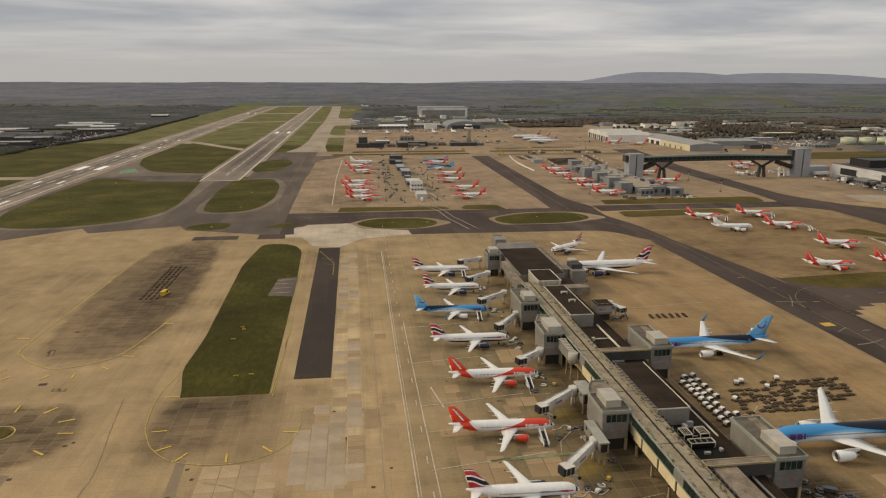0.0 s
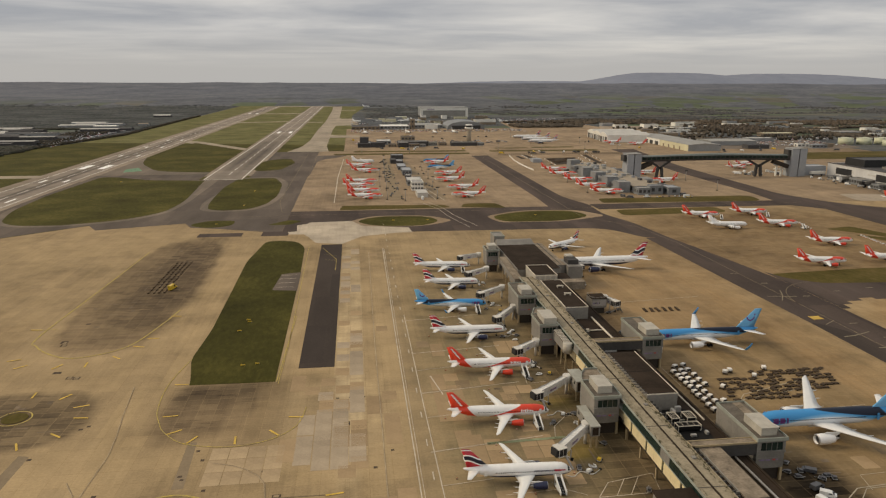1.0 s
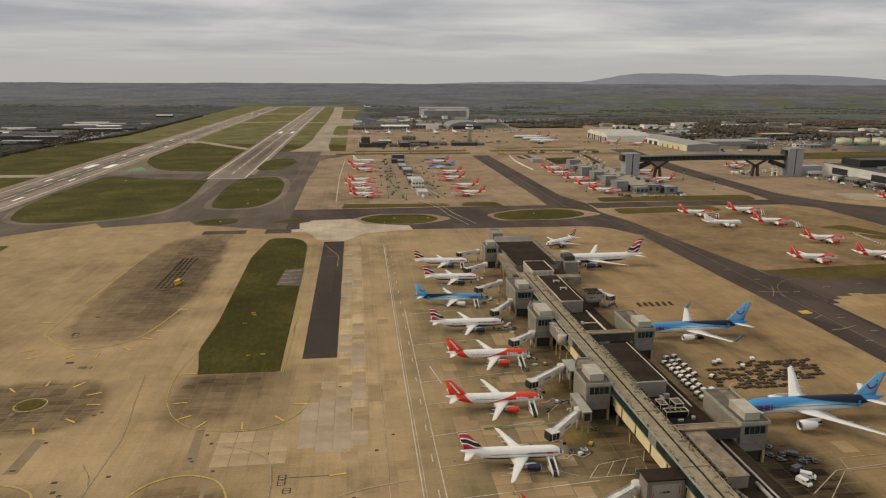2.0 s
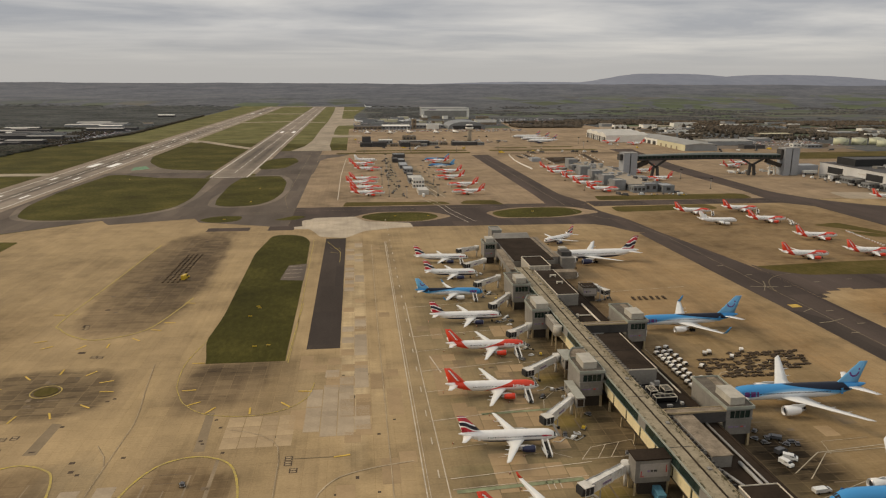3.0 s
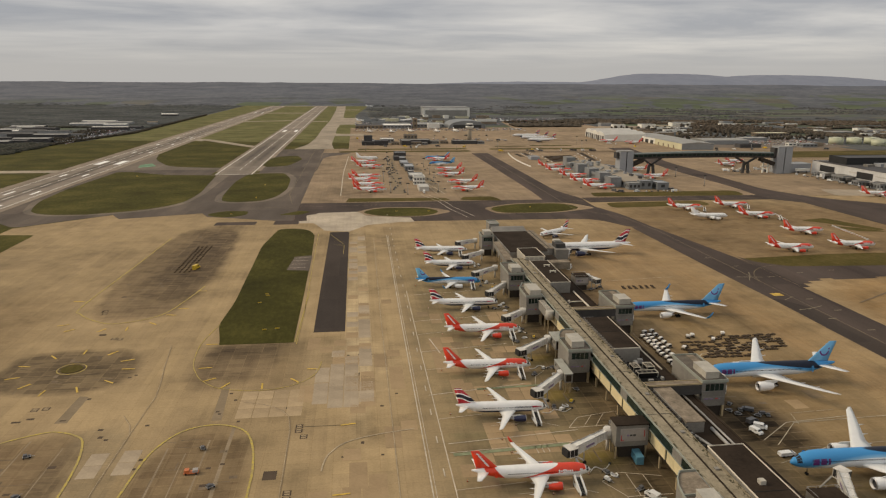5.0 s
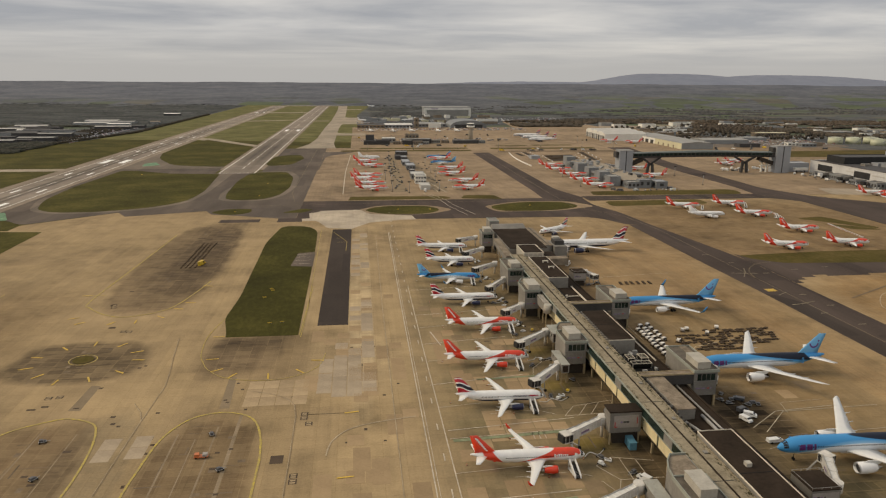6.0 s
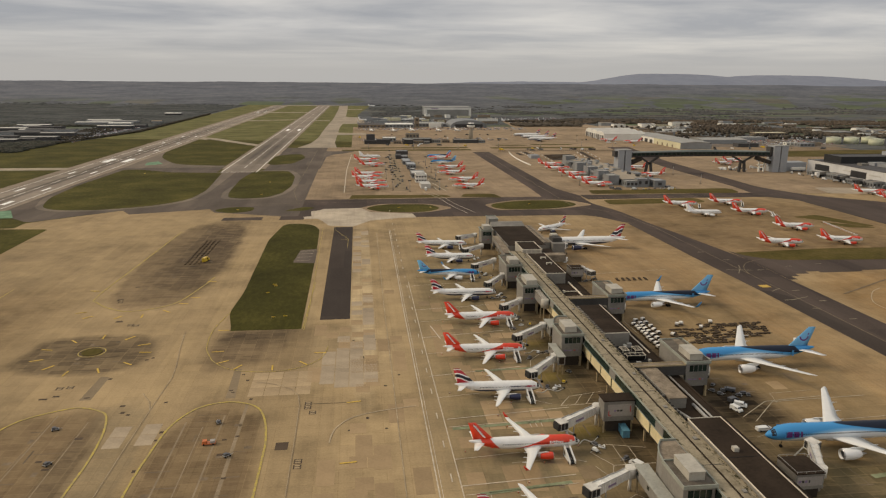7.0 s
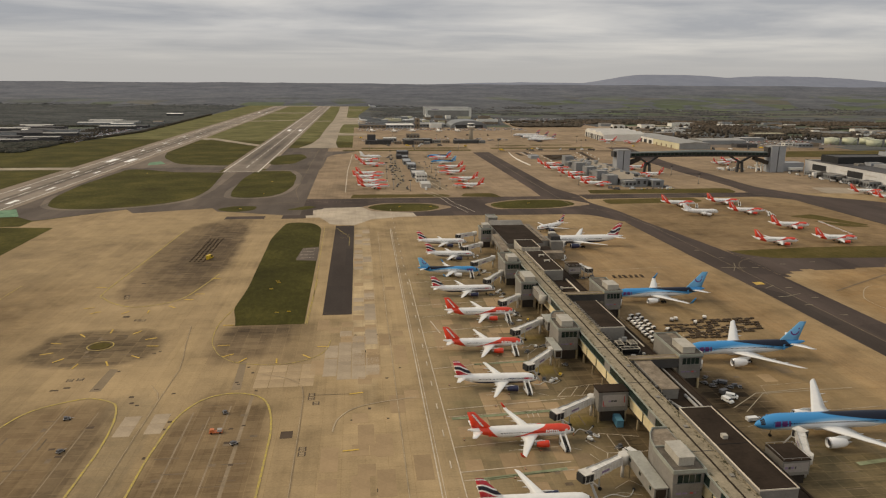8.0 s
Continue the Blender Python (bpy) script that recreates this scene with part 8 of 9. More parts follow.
def tank(x, y, r, h):
    t = thing("fuel_tank", "pale green round fuel tank", "storage tank", None, "fuel tanks")
    part("shell", Mesh().tube((x, y, 0.05), (x, y, h), r, n=36), M_TANK, t)
    part("roof", Mesh().tube((x, y, h), (x, y, h + 1.8), r + 0.2, r * 0.1, 36, False), M_TANK, t)
    part("rail", Mesh().loft([[(x + (r + 0.1) * math.cos(a), y + (r + 0.1) * math.sin(a), h + z) for a in [i * math.pi / 18 for i in range(36)]] for z in (0.5, 1.1)], False, False), M_STEEL, t)
    st = Mesh()
    for i in range(14):
        a = -2.2 + i * 0.09
        st.box(-0.8, 0.8, -0.5, 0.5, -0.3, 0.3, pose(x + (r + 0.6) * math.cos(a), y + (r + 0.6) * math.sin(a), h * (i + 0.5) / 14, 0, 0, math.degrees(a) + 90))
    part("stair", st, M_STEEL, t)


for x, y, r in ((945, 1240, 13.5), (981, 1236, 13.5), (1004, 1196, 13.5), (1036, 1186, 13.5), (1020, 1238, 13), (1062, 1215, 13)):
    tank(x, y, r, 12.0)

# pier with the high bridge
pp = thing("far_pier", "long far pier with tan roof and grey walls", "pier building")
part("body", Mesh().box(299, 330, 712, 930, 0.05, 7.5), M_STAIR, pp)
part("roof", Mesh().box(298, 331, 711, 931, 7.5, 8.2), M_ROOFTAN, pp)
for i in range(17):
    part("window", Mesh().box(298.6, 299.1, 716 + 12.4 * i, 725 + 12.4 * i, 3.0, 6.8), M_DKGLASS, pp)
for x0, y0, h in ((284, 717, 11), (285, 756, 11.5), (285, 796, 11.5), (285, 842, 11.5), (292, 916, 12.5)):
    block("stair_tower", "blue-grey windowless stair tower of a far pier", "stair tower", x0, x0 + 13, y0, y0 + 18, h, M_STAIR, M_ROOFGREY, 0, group="stair towers of the far pier")
block("lobby_block", "grey stepped front of the far pier", "building", 299, 313, 699, 710.9, 7, M_STAIR, M_ROOFGREY, 1, 4.6)
block("lobby_block", "glazed corner of the far pier", "building", 313.2, 328, 702, 710.9, 9, M_STAIR, M_TOWER, 1, 5)
block("lobby_block", "low grey lobby of the far pier", "building", 331.2, 345, 696, 716, 7.5, M_STAIR, M_TOWER, 1, 7)

gp = random.Random(51)
for i in range(26):
    x, y = gp.uniform(300, 325), gp.uniform(716, 912)
    w, l, h = gp.uniform(2, 5), gp.uniform(2, 8), gp.uniform(0.8, 3.0)
    part("roof_unit", Mesh().box(x, x + w, y, y + l, 8.2, 8.2 + h), gp.choice((M_WALLGREY, M_ROOFDARK, M_ROOFGREY, M_TOWER)), pp)
for y0 in (722, 766, 843, 872):
    block("gate_room", "pale low gate room of the far pier", "gate room", 287 + gp.uniform(0, 4), 297.5, y0 + 16, y0 + 32, gp.uniform(5, 8.5), gp.choice((M_STAIR, M_STAIR, M_WALLGREY)), gp.choice((M_ROOFGREY, M_ROOFDARK)), 1, 5, group="gate rooms of the far pier")
    block("gate_room", "pale low gate room of the far pier", "gate room", 331.5, 342 + gp.uniform(0, 6), y0 + 0, y0 + 18, gp.uniform(5, 9), gp.choice((M_TOWER, M_STAIR)), gp.choice((M_ROOFGREY, M_ROOFDARK)), 1, 5, group="gate rooms of the far pier")
for i in range(46):
    x, y = gp.choice((gp.uniform(268, 286), gp.uniform(344, 362), gp.uniform(300, 345))), gp.uniform(676, 930)
    if 297 < x < 350 and y > 694:
        y = gp.uniform(676, 692)
    at = pose(x, y, 0.1, 0, 0, gp.uniform(0, 360))
    if i % 4 == 0:
        van(at, gp.choice((M_VWHITE, M_VGREY)), "service van beside the far pier", gp.choice((5.0, 7.5)), 2.8, True)
    else:
        baggage_cart(at, gp.choice((M_VWHITE, M_VGREY, M_VYELLOW)), "small cart beside the far pier", True)
BRIDGE_Y = 825.5
fb = thing("footbridge", "long high footbridge on forked legs between two lift towers", "bridge")
rings_b, rings_s, rings_r = [], [], []
for i in range(17):
    u = i / 16
    x, z = 351 + 201 * u, 20.6 + 1.3 * math.sin(math.pi * u)
    lens = 0.9 * math.exp(-((u - 0.5) / 0.22) ** 2)
    rings_b.append([(x, BRIDGE_Y - 3.4, z), (x, BRIDGE_Y + 3.4, z), (x, BRIDGE_Y + 4.4, z + 1.9), (x, BRIDGE_Y - 4.4, z + 1.9)])
    rings_s.append([(x, BRIDGE_Y - 4.0, z + 1.9), (x, BRIDGE_Y + 4.0, z + 1.9), (x, BRIDGE_Y + 4.4, z + 6.2), (x, BRIDGE_Y - 4.4, z + 6.2)])
    rings_r.append([(x, BRIDGE_Y - 5.2, z + 6.2), (x, BRIDGE_Y + 5.2, z + 6.2), (x, BRIDGE_Y + 3.2, z + 7.4 + lens), (x, BRIDGE_Y - 3.2, z + 7.4 + lens)])
part("deck", Mesh().loft(rings_b, True, False), M_ROOFDARK, fb)
part("gallery", Mesh().loft(rings_s, True, False), M_CLAD_D, fb, "dark gallery between deck and roof")
part("roof", Mesh().loft(rings_r, True, False), worn("green_grey_roof", (0.115, 0.135, 0.125), 0.5, 0, 0.05, 0.5, 0.2), fb)
for i in range(32):
    x = 354 + 195 * i / 32
    z = 20.6 + 1.3 * math.sin(math.pi * (x + 2.5 - 351) / 201)
    part("pane", Mesh().box(x, x + 5.0, BRIDGE_Y - 4.62, BRIDGE_Y - 4.45, z + 2.6, z + 5.6), M_GLASS, fb)
for x, zj, arm in ((379, 12.7, 13.5), (512, 14.0, 15.0)):
    m = Mesh()
    m.bar((x - 4.0, BRIDGE_Y, 0.05), (x - 2.4, BRIDGE_Y, zj), 3.0, 3.0).bar((x + 4.0, BRIDGE_Y, 0.05), (x + 2.4, BRIDGE_Y, zj), 3.0, 3.0)
    m.bar((x + 2.0, BRIDGE_Y, zj - 1.5), (x - arm, BRIDGE_Y, 21.4), 2.4, 2.4).bar((x - 2.0, BRIDGE_Y, zj - 1.5), (x + arm, BRIDGE_Y, 21.6), 2.4, 2.4)
    part("forked_leg", m, M_CLAD_D, fb, "dark forked leg")
# the flights' dark colour includes the deck's shade
for xa, xb in ((367, 351.5), (531, 551.5)):
    part("stair_flight", Mesh().bar((xa, BRIDGE_Y, 19.2), (xb, BRIDGE_Y, 12.6), 7.0, 5.0), M_UNDER, fb, "sloping stair flight, painted dark for the shade under the deck")
for x, h in ((342, 31), (562, 35.5)):
    t = thing("lift_tower", "tall blue-grey lift tower at the footbridge's end", "lift tower", None, "lift towers of the footbridge")
    y, w = BRIDGE_Y, 9.0 if x < 400 else 10.2
    part("shaft", Mesh().box(x - w, x - 0.7, y - 8, y + 8, 0.05, h), M_TOWER, t)
    part("shaft", Mesh().box(x + 0.7, x + w, y - 8, y + 8, 0.05, h), M_TOWER, t)
    part("slot", Mesh().box(x - 0.7, x + 0.7, y - 7, y + 7, 0.05, h - 0.6), M_CLAD_D, t, "dark glazed slot")
    part("cap", Mesh().box(x - w - 0.3, x + w + 0.3, y - 8.3, y + 8.3, h, h + 0.5), M_ROOFGREY, t)
    part("louvre_bank", Mesh().box(x - w - 4, x - w, y - 5, y + 5, h - 9, h - 1.5), M_CLAD_D, t, "dark louvred plant on the tower's side")
sf = thing("stair_scaffold", "white steel stair scaffold beside the lift tower", "scaffold")
for x in (537, 544):
    part("post", Mesh().box(x, x + 1.6, 826, 828, 0.1, 14), M_WALLWHITE, sf)
part("beam", Mesh().box(535, 550, 825.8, 828.2, 8.5, 9.7), M_WALLWHITE, sf)
part("landing", Mesh().box(535, 550, 824, 830, 14, 14.8), M_TOWER, sf)

gb = random.Random(23)
for i in range(14):
    at = pose(gb.uniform(494, 553), gb.uniform(836, 862), 0.1, 0, 0, gb.choice((0, 90)) + gb.uniform(-12, 12))
    van(at, gb.choice((M_VWHITE, M_VWHITE, M_VGREY)), "service truck parked under the footbridge", gb.choice((5.0, 7.0, 9.0)), gb.choice((2.4, 3.4)), True)

# terminal beside the bridge
tm = block("terminal", "white terminal with dark windows and a flat roof", "terminal", 600, 770, 520, 814, 17.2, M_WALLTERM, M_ROOFDARK, 0)
part("coping", Mesh().box(599.3, 600.4, 519.5, 814.6, 17.95, 18.4), M_ROOFDARK, tm, "dark coping along the roof's edge")
for y0, y1 in ((769, 797), (701, 728), (632, 660), (566, 594)):
    part("window_bay", Mesh().box(599.6, 600.1, y0, y1, 6.2, 14.0), M_DKGLASS, tm)
    for j in range(1, 4):
        part("mullion", Mesh().box(599.45, 599.6, y0 + 7 * j - 0.1, y0 + 7 * j + 0.1, 6.2, 14.0), M_CLAD_D, tm)
for i in range(9):
    part("ground_bay", Mesh().box(599.7, 600.1, 530 + 31 * i, 552 + 31 * i, 0.3, 4.2), M_CLAD_D, tm)
for i in range(6):
    part("faint_bar", Mesh().box(599.75, 600.05, 542 + 45 * i, 562 + 45 * i, 11.2, 12.6), M_WALLPALE, tm, "faded lettering bar on the wall")
for y0, w, h in ((640, 12, 6), (668, 14, 7), (704, 12, 5), (732, 22, 7), (764, 14, 5), (784, 10, 4)):
    block("terminal_gate_room", "dark gate room in front of the terminal", "gate room", 583 + 0.03 * (y0 - 640), 599, y0, y0 + w, h, M_STAIR, M_CLAD, 1, 4, group="gate rooms of the terminal")
block("terminal_upper", "dark upper storey on the terminal roof", "terminal", 613, 760, 766, 800, 25.5, M_CABD, M_ROOFDARK, 0)
block("terminal_upper", "grey upper storey on the terminal roof", "terminal", 640, 750, 640, 735, 20.5, M_WALLGREY, M_ROOFGREY, 1, 8)
block("roof_plant", "pale boxed roof plant on the terminal", "plant room", 690, 712, 772, 792, 30, M_TOWER, M_ROOFGREY, 0)
block("roof_plant", "grey roof plant beside the upper storey", "plant room", 640, 658, 740, 752, 20.5, M_TOWER, M_ROOFGREY, 0)
block("roof_plant", "small grey roof plant beside the upper storey", "plant room", 624, 634, 742, 750, 19.5, M_CLAD, M_ROOFGREY, 0)
block("bridge_link", "grey link building between bridge and terminal", "building", 573, 607, 826, 846, 11.5, M_TOWER, M_TOWER, 0)
bl = thing("white_walkway", "raised white covered walkway beside the terminal", "walkway")
part("tube", Mesh().box(580, 599.2, 815.5, 820, 3.4, 6.6), M_WALLWHITE, bl)
for x in (583, 595):
    part("column", Mesh().box(x, x + 1, 817, 818, 0.1, 3.4), M_CLAD_D, bl)
for y in (606, 648, 690, 730, 768):
    tb = thing("terminal_bridge", "grey boarding bridge in front of the terminal", "boarding bridge", None, "terminal boarding bridges")
    part("tunnel", Mesh().bar((599, y, 6.0), (578, y - 9, 5.4), 3.0, 3.0), M_CLAD, tb)
    part("cab", Mesh().box(574.5, 578.5, y - 12, y - 7.5, 3.6, 7.4), M_VWHITE if y > 760 else M_CABD, tb)
    part("pier_leg", Mesh().box(583, 585, y - 7, y - 5.5, 0.1, 4.6), M_CABD, tb)
gr = random.Random(31)
first = None
for i in range(34):
    y = 640 + i * 5.0 + gr.uniform(-2, 2)
    at = pose(591 - gr.uniform(1, 18) - (0.05 * (y - 640)), y, 0.1, 0, 0, gr.uniform(0, 360))
    mt = (M_VWHITE, M_VGREY, M_ROOFGREY)[i % 3]
    if i % 3 == 0:
        van(at, mt, "white service van beside the terminal", gr.choice((5.0, 6.5)), 2.6, True)
    else:
        baggage_cart(at, mt, "small cart beside the terminal", True)
# far stands between the rows of airliners
for x0, x1, y0, y1, h, wall, roof, n in ((62, 73, 709, 734, 4.5, M_WALLPALE, M_WALLPALE, 0), (60, 73, 757, 776, 9, M_WALLWHITE, M_ROOFGREY, 2), (58, 75, 794, 822, 6, M_WALLGREY, M_WALLPALE, 1), (60, 67, 848, 866, 4, M_ROOFDARK, M_ROOFGREY, 0), (59, 71, 893, 926, 5, M_STAIR, M_TOWER, 1), (56, 67, 936, 972, 5, M_STAIR, M_TOWER, 1), (58, 68, 1004, 1036, 4, M_ROOFDARK, M_STAIR, 0), (50, 58, 1012, 1040, 5, M_ROOFDARK, M_CLAD_D, 0), (54, 73, 1076, 1098, 5, M_ROOFDARK, M_STAIR, 0)):
    block("stand_building", "small grey building between rows of stands", "building", x0, x1, y0, y1, h, wall, roof, n, 3.2, group="small buildings between stands")
van(pose(66, 697, 0.1, 0, 0, 90), M_VWHITE, "white box van at the end of the stands", 9.0, 3.4, True)
van(pose(60, 884, 0.1, 0, 0, 80), M_VGREY, "grey truck beside a small building", 7.0, 3.0, True)


def light_mast(x, y, h=22):
    lm = thing("floodlight_mast", "thin grey floodlight mast on the apron", "light mast", pose(x, y, 0.05), "floodlight masts")
    part("pole", Mesh().tube((0, 0, 0), (0, 0, h), 0.35, 0.18, 8), M_STEEL, lm)
    part("head", Mesh().box(-1.8, 1.8, -0.3, 0.3, h - 0.6, h + 0.4), M_CLAD_D, lm)
    part("base", Mesh().box(-0.9, 0.9, -0.9, 0.9, 0, 0.5), M_UNDER, lm)
    return lm


m0 = light_mast(30, 700, 12)
for x, y in ((10, 1170), (90, 1168), (170, 1172), (250, 1204), (330, 1206), (410, 1208), (60, 1345), (150, 1350), (240, 1348), (330, 1460), (430, 1300), (460, 1180), (250, 720), (252, 800), (254, 880), (400, 720), (402, 800), (620, 1120), (700, 1130), (790, 1140), (32, 760), (34, 830), (36, 900), (38, 960), (40, 1020), (86, 780), (88, 850), (88, 930), (48, 690), (28, 860), (26, 790), (82, 700)):
    copy_thing(m0, pose(x, y, 0.05))
first = None
for i in range(70):
    x, y = rg.choice((rg.uniform(36, 47), rg.uniform(36, 47), rg.uniform(34, 49), rg.uniform(78, 92))), rg.uniform(700, 1060)
    at = pose(x, y, 0.1, 0, 0, rg.uniform(0, 360))
    if first is None:
        first = baggage_cart(at, M_VGREY, "dark cart on the far stands", True)
    else:
        copy_thing(first, at)
rf = random.Random(88)
for i in range(44):
    x, y = rf.choice(((rf.uniform(20, 200), rf.uniform(1205, 1262)), (rf.uniform(240, 420), rf.uniform(1120, 1165)), (rf.uniform(440, 585), rf.uniform(1100, 1420)), (rf.uniform(-10, 300), rf.uniform(1345, 1560)), (rf.uniform(600, 900), rf.uniform(1120, 1180))))
    at = pose(x, y, 0.1, 0, 0, rf.uniform(0, 360))
    van(at, rf.choice((M_VWHITE, M_VGREY, M_VYELLOW, M_ROOFDARK)), "service vehicle on the far apron", rf.choice((5.0, 7.0, 10.0)), rf.choice((2.2, 3.0)), True)
first = None
for i in range(22):
    t = i / 21
    x, y = (396 - 11 * t, 487 - 76 * t) if i < 15 else (378.5 - 1.0 * (i - 15), 543 - 4.6 * (i - 15))
    at = pose(x, y, 0.1, 0, 0, rf.uniform(0, 60))
    if first is None:
        first = thing("edge_barrier", "low white plastic barrier at the stand's edge", "barrier", at, "white edge barriers")
        part("body", Mesh().box(-1.1, 1.1, -0.35, 0.35, 0.15, 0.9), M_VWHITE, first)
        part("foot", Mesh().box(-1.2, 1.2, -0.45, 0.45, 0.0, 0.15), M_VORANGE, first)
    else:
        copy_thing(first, at)
# works compound
cp = thing("works_fence", "pale curved works barrier round dug ground", "barrier")
for i in range(26):
    a, b = i / 26, (i + 1) / 26
    p = [(247 - 8 * t - 5 * math.sin(math.pi * t), 1100 - 188 * t) for t in (a, b)]
    part("panel", Mesh().bar((*p[0], 1.0), (*p[1], 1.0), 0.3, 2.0), M_WALLWHITE, cp)
flat("dug_ground", [[(290, 974, 4), (331, 988, 5), (347, 1070, 6), (320, 1064, 4), (296, 1060, 5)], [(270, 1050, 2), (278, 1046, 2), (279, 1110, 2), (272, 1110, 2)], [(356, 986, 2), (363, 985, 2), (379, 1108, 2), (371, 1108, 2)], [(256, 1052, 2), (264, 1050, 2), (262, 1096, 2), (256, 1096, 2)]], A, M_STAIN, "dark dug ground in the works area")
block("site_cabin", "grey works cabin behind a barrier", "building", 262, 276, 1004, 1022, 4.5, M_TOWER, M_TOWER, 0)
gw = random.Random(14)
for i in range(16):
    x, y = gw.uniform(296, 336), gw.uniform(990, 1055)
    sh = thing("spoil_heap", "low brown heap of dug earth", "heap", pose(x, y, 0.12, 0, 0, gw.uniform(0, 180)), "heaps of dug earth")
    w, l, h = gw.uniform(2.5, 5), gw.uniform(4, 11), gw.uniform(1.0, 2.2)
    part("earth", Mesh().loft([[(math.cos(a) * l * k + 0.4 * math.sin(3 * a), math.sin(a) * w * k, h * (1 - k * k)) for a in [q * math.pi / 5 for q in range(10)]] for k in (1.0, 0.7, 0.35, 0.1)], True, True), M_DOLLY, sh)
for x0, y0, x1, y1 in ((267, 1046, 269, 1112), (282, 1046, 284, 1112), (351, 986, 366, 1110), (368, 985, 385, 1110), (286, 968, 292, 1064), (336, 986, 351, 1070)):
    wb = thing("works_barrier", "low brown barrier along a dug trench", "barrier", None, "trench barriers")
    n = 12
    for i in range(n):
        a, b = i / n, (i + 0.82) / n
        part("panel", Mesh().bar((x0 + (x1 - x0) * a, y0 + (y1 - y0) * a, 0.75), (x0 + (x1 - x0) * b, y0 + (y1 - y0) * b, 0.75), 0.5, 1.2), M_WALLBROWN if i % 3 else M_VWHITE, wb)
wf = thing("long_fence", "long low barrier of posts across the far apron", "fence")
for i in range(60):
    x = 232 + i * 3.6
    part("post", Mesh().box(x, x + 1.6, 1116, 1117, 0.05, 2.4), M_WALLBROWN, wf)

# ---- estate beyond the left-hand runway ----
re = random.Random(63)
for i in range(38):
    y = 1215 + 560 * i / 38 + re.uniform(-8, 8)
    x1 = -640 + 0.20 * (y - 1215) - re.choice((0, 70, 140, 210)) + re.uniform(-15, 15)
    w, l, h = re.uniform(35, 85), re.uniform(14, 26), re.uniform(5, 8.5)
    gabled("estate_shed", "long low shed with a shallow pitched roof by the road", x1 - w, x1, y, y + l, h, 1.4, re.choice((M_ROOFDARK, M_ROOFDARK, M_WALLGREY)), re.choice((M_WALLWHITE, M_ROOFGREY, M_ROOFDARK, M_ROOFDARK, M_WALLPALE)), "x")
gabled("estate_shed", "small pale-roofed shed near the far wood", -640, -590, 2350, 2375, 7, 2.0, M_ROOFDARK, M_WALLWHITE, "x")


for x0, x1, y0, y1, mt in ((-735, -650, 1850, 1885, M_WALLPALE), (-715, -600, 1905, 1935, M_ROOFGREY), (-745, -660, 1960, 1990, M_WALLPALE), (-640, -585, 1812, 1836, M_WALLWHITE), (-560, -535, 1905, 1920, M_WALLBROWN)):
    gabled("estate_shed", "pale-roofed shed group beside the wood", x0, x1, y0, y1, 7, 1.6, M_WALLGREY, mt, "x")
flat("paddock", [[(-820, 1640, 20), (-735, 1640, 20), (-760, 1775, 20), (-840, 1770, 20)]], 0.1, M_GRASS_PADDOCK, "green paddock beside the estate")


def cars(name, label, spots, seed):
    """Far parked cars: low two-box shapes in one mesh."""
    r = random.Random(seed)
    m = Mesh()
    for x, y in spots:
        a = r.choice((0, 90)) + r.uniform(-3, 3)
        q = pose(x, y, 0.06, 0, 0, a)
        m.box(-2.1, 2.1, -0.9, 0.9, 0.25, 0.9, q).box(-1.3, 1.1, -0.8, 0.8, 0.9, 1.5, q)
    n = Nodes(name + "_paint", 0.35)
    geo = n.t.nodes.new("ShaderNodeNewGeometry").outputs["Random Per Island"]
    mat = n.done(n.ramp(geo, [(0.0, (0.02, 0.02, 0.025)), (0.3, (0.22, 0.22, 0.23)), (0.5, (0.05, 0.06, 0.10)), (0.6, (0.6, 0.6, 0.6)), (0.85, (0.75, 0.75, 0.74)), (0.95, (0.3, 0.03, 0.03))]))
    return tagged(part(name, m, mat), label, "cars", "", "stuff")


spots = [(-545 - 8 * k + rg.uniform(-0.3, 0.3), y) for k in range(8) for y in np.arange(1330 + 26 * k, 1760, 3.0) if rg.random() < 0.7]
spots += [(rg.uniform(-760, -590), rg.uniform(1180, 1210)) for i in range(60)]
spots += [(rg.uniform(770, 935), rg.uniform(1215, 1318)) for i in range(150)] + [(rg.uniform(1090, 1250), rg.uniform(1180, 1320)) for i in range(120)]
spots += [(rg.uniform(430, 640), rg.uniform(1850, 2200)) for i in range(500)]
spots += [(rg.uniform(680, 1000), rg.uniform(1345, 1418)) for i in range(230)]
spots += [(rg.uniform(-10, 420), rg.uniform(1640, 1725)) for i in range(320)] + [(rg.uniform(-10, 400), rg.uniform(1850, 2100)) for i in range(420)] + [(rg.uniform(0, 300), rg.uniform(1330, 1400)) for i in range(90)]
cars("parked_cars", "rows of small parked cars far off", spots, 12)

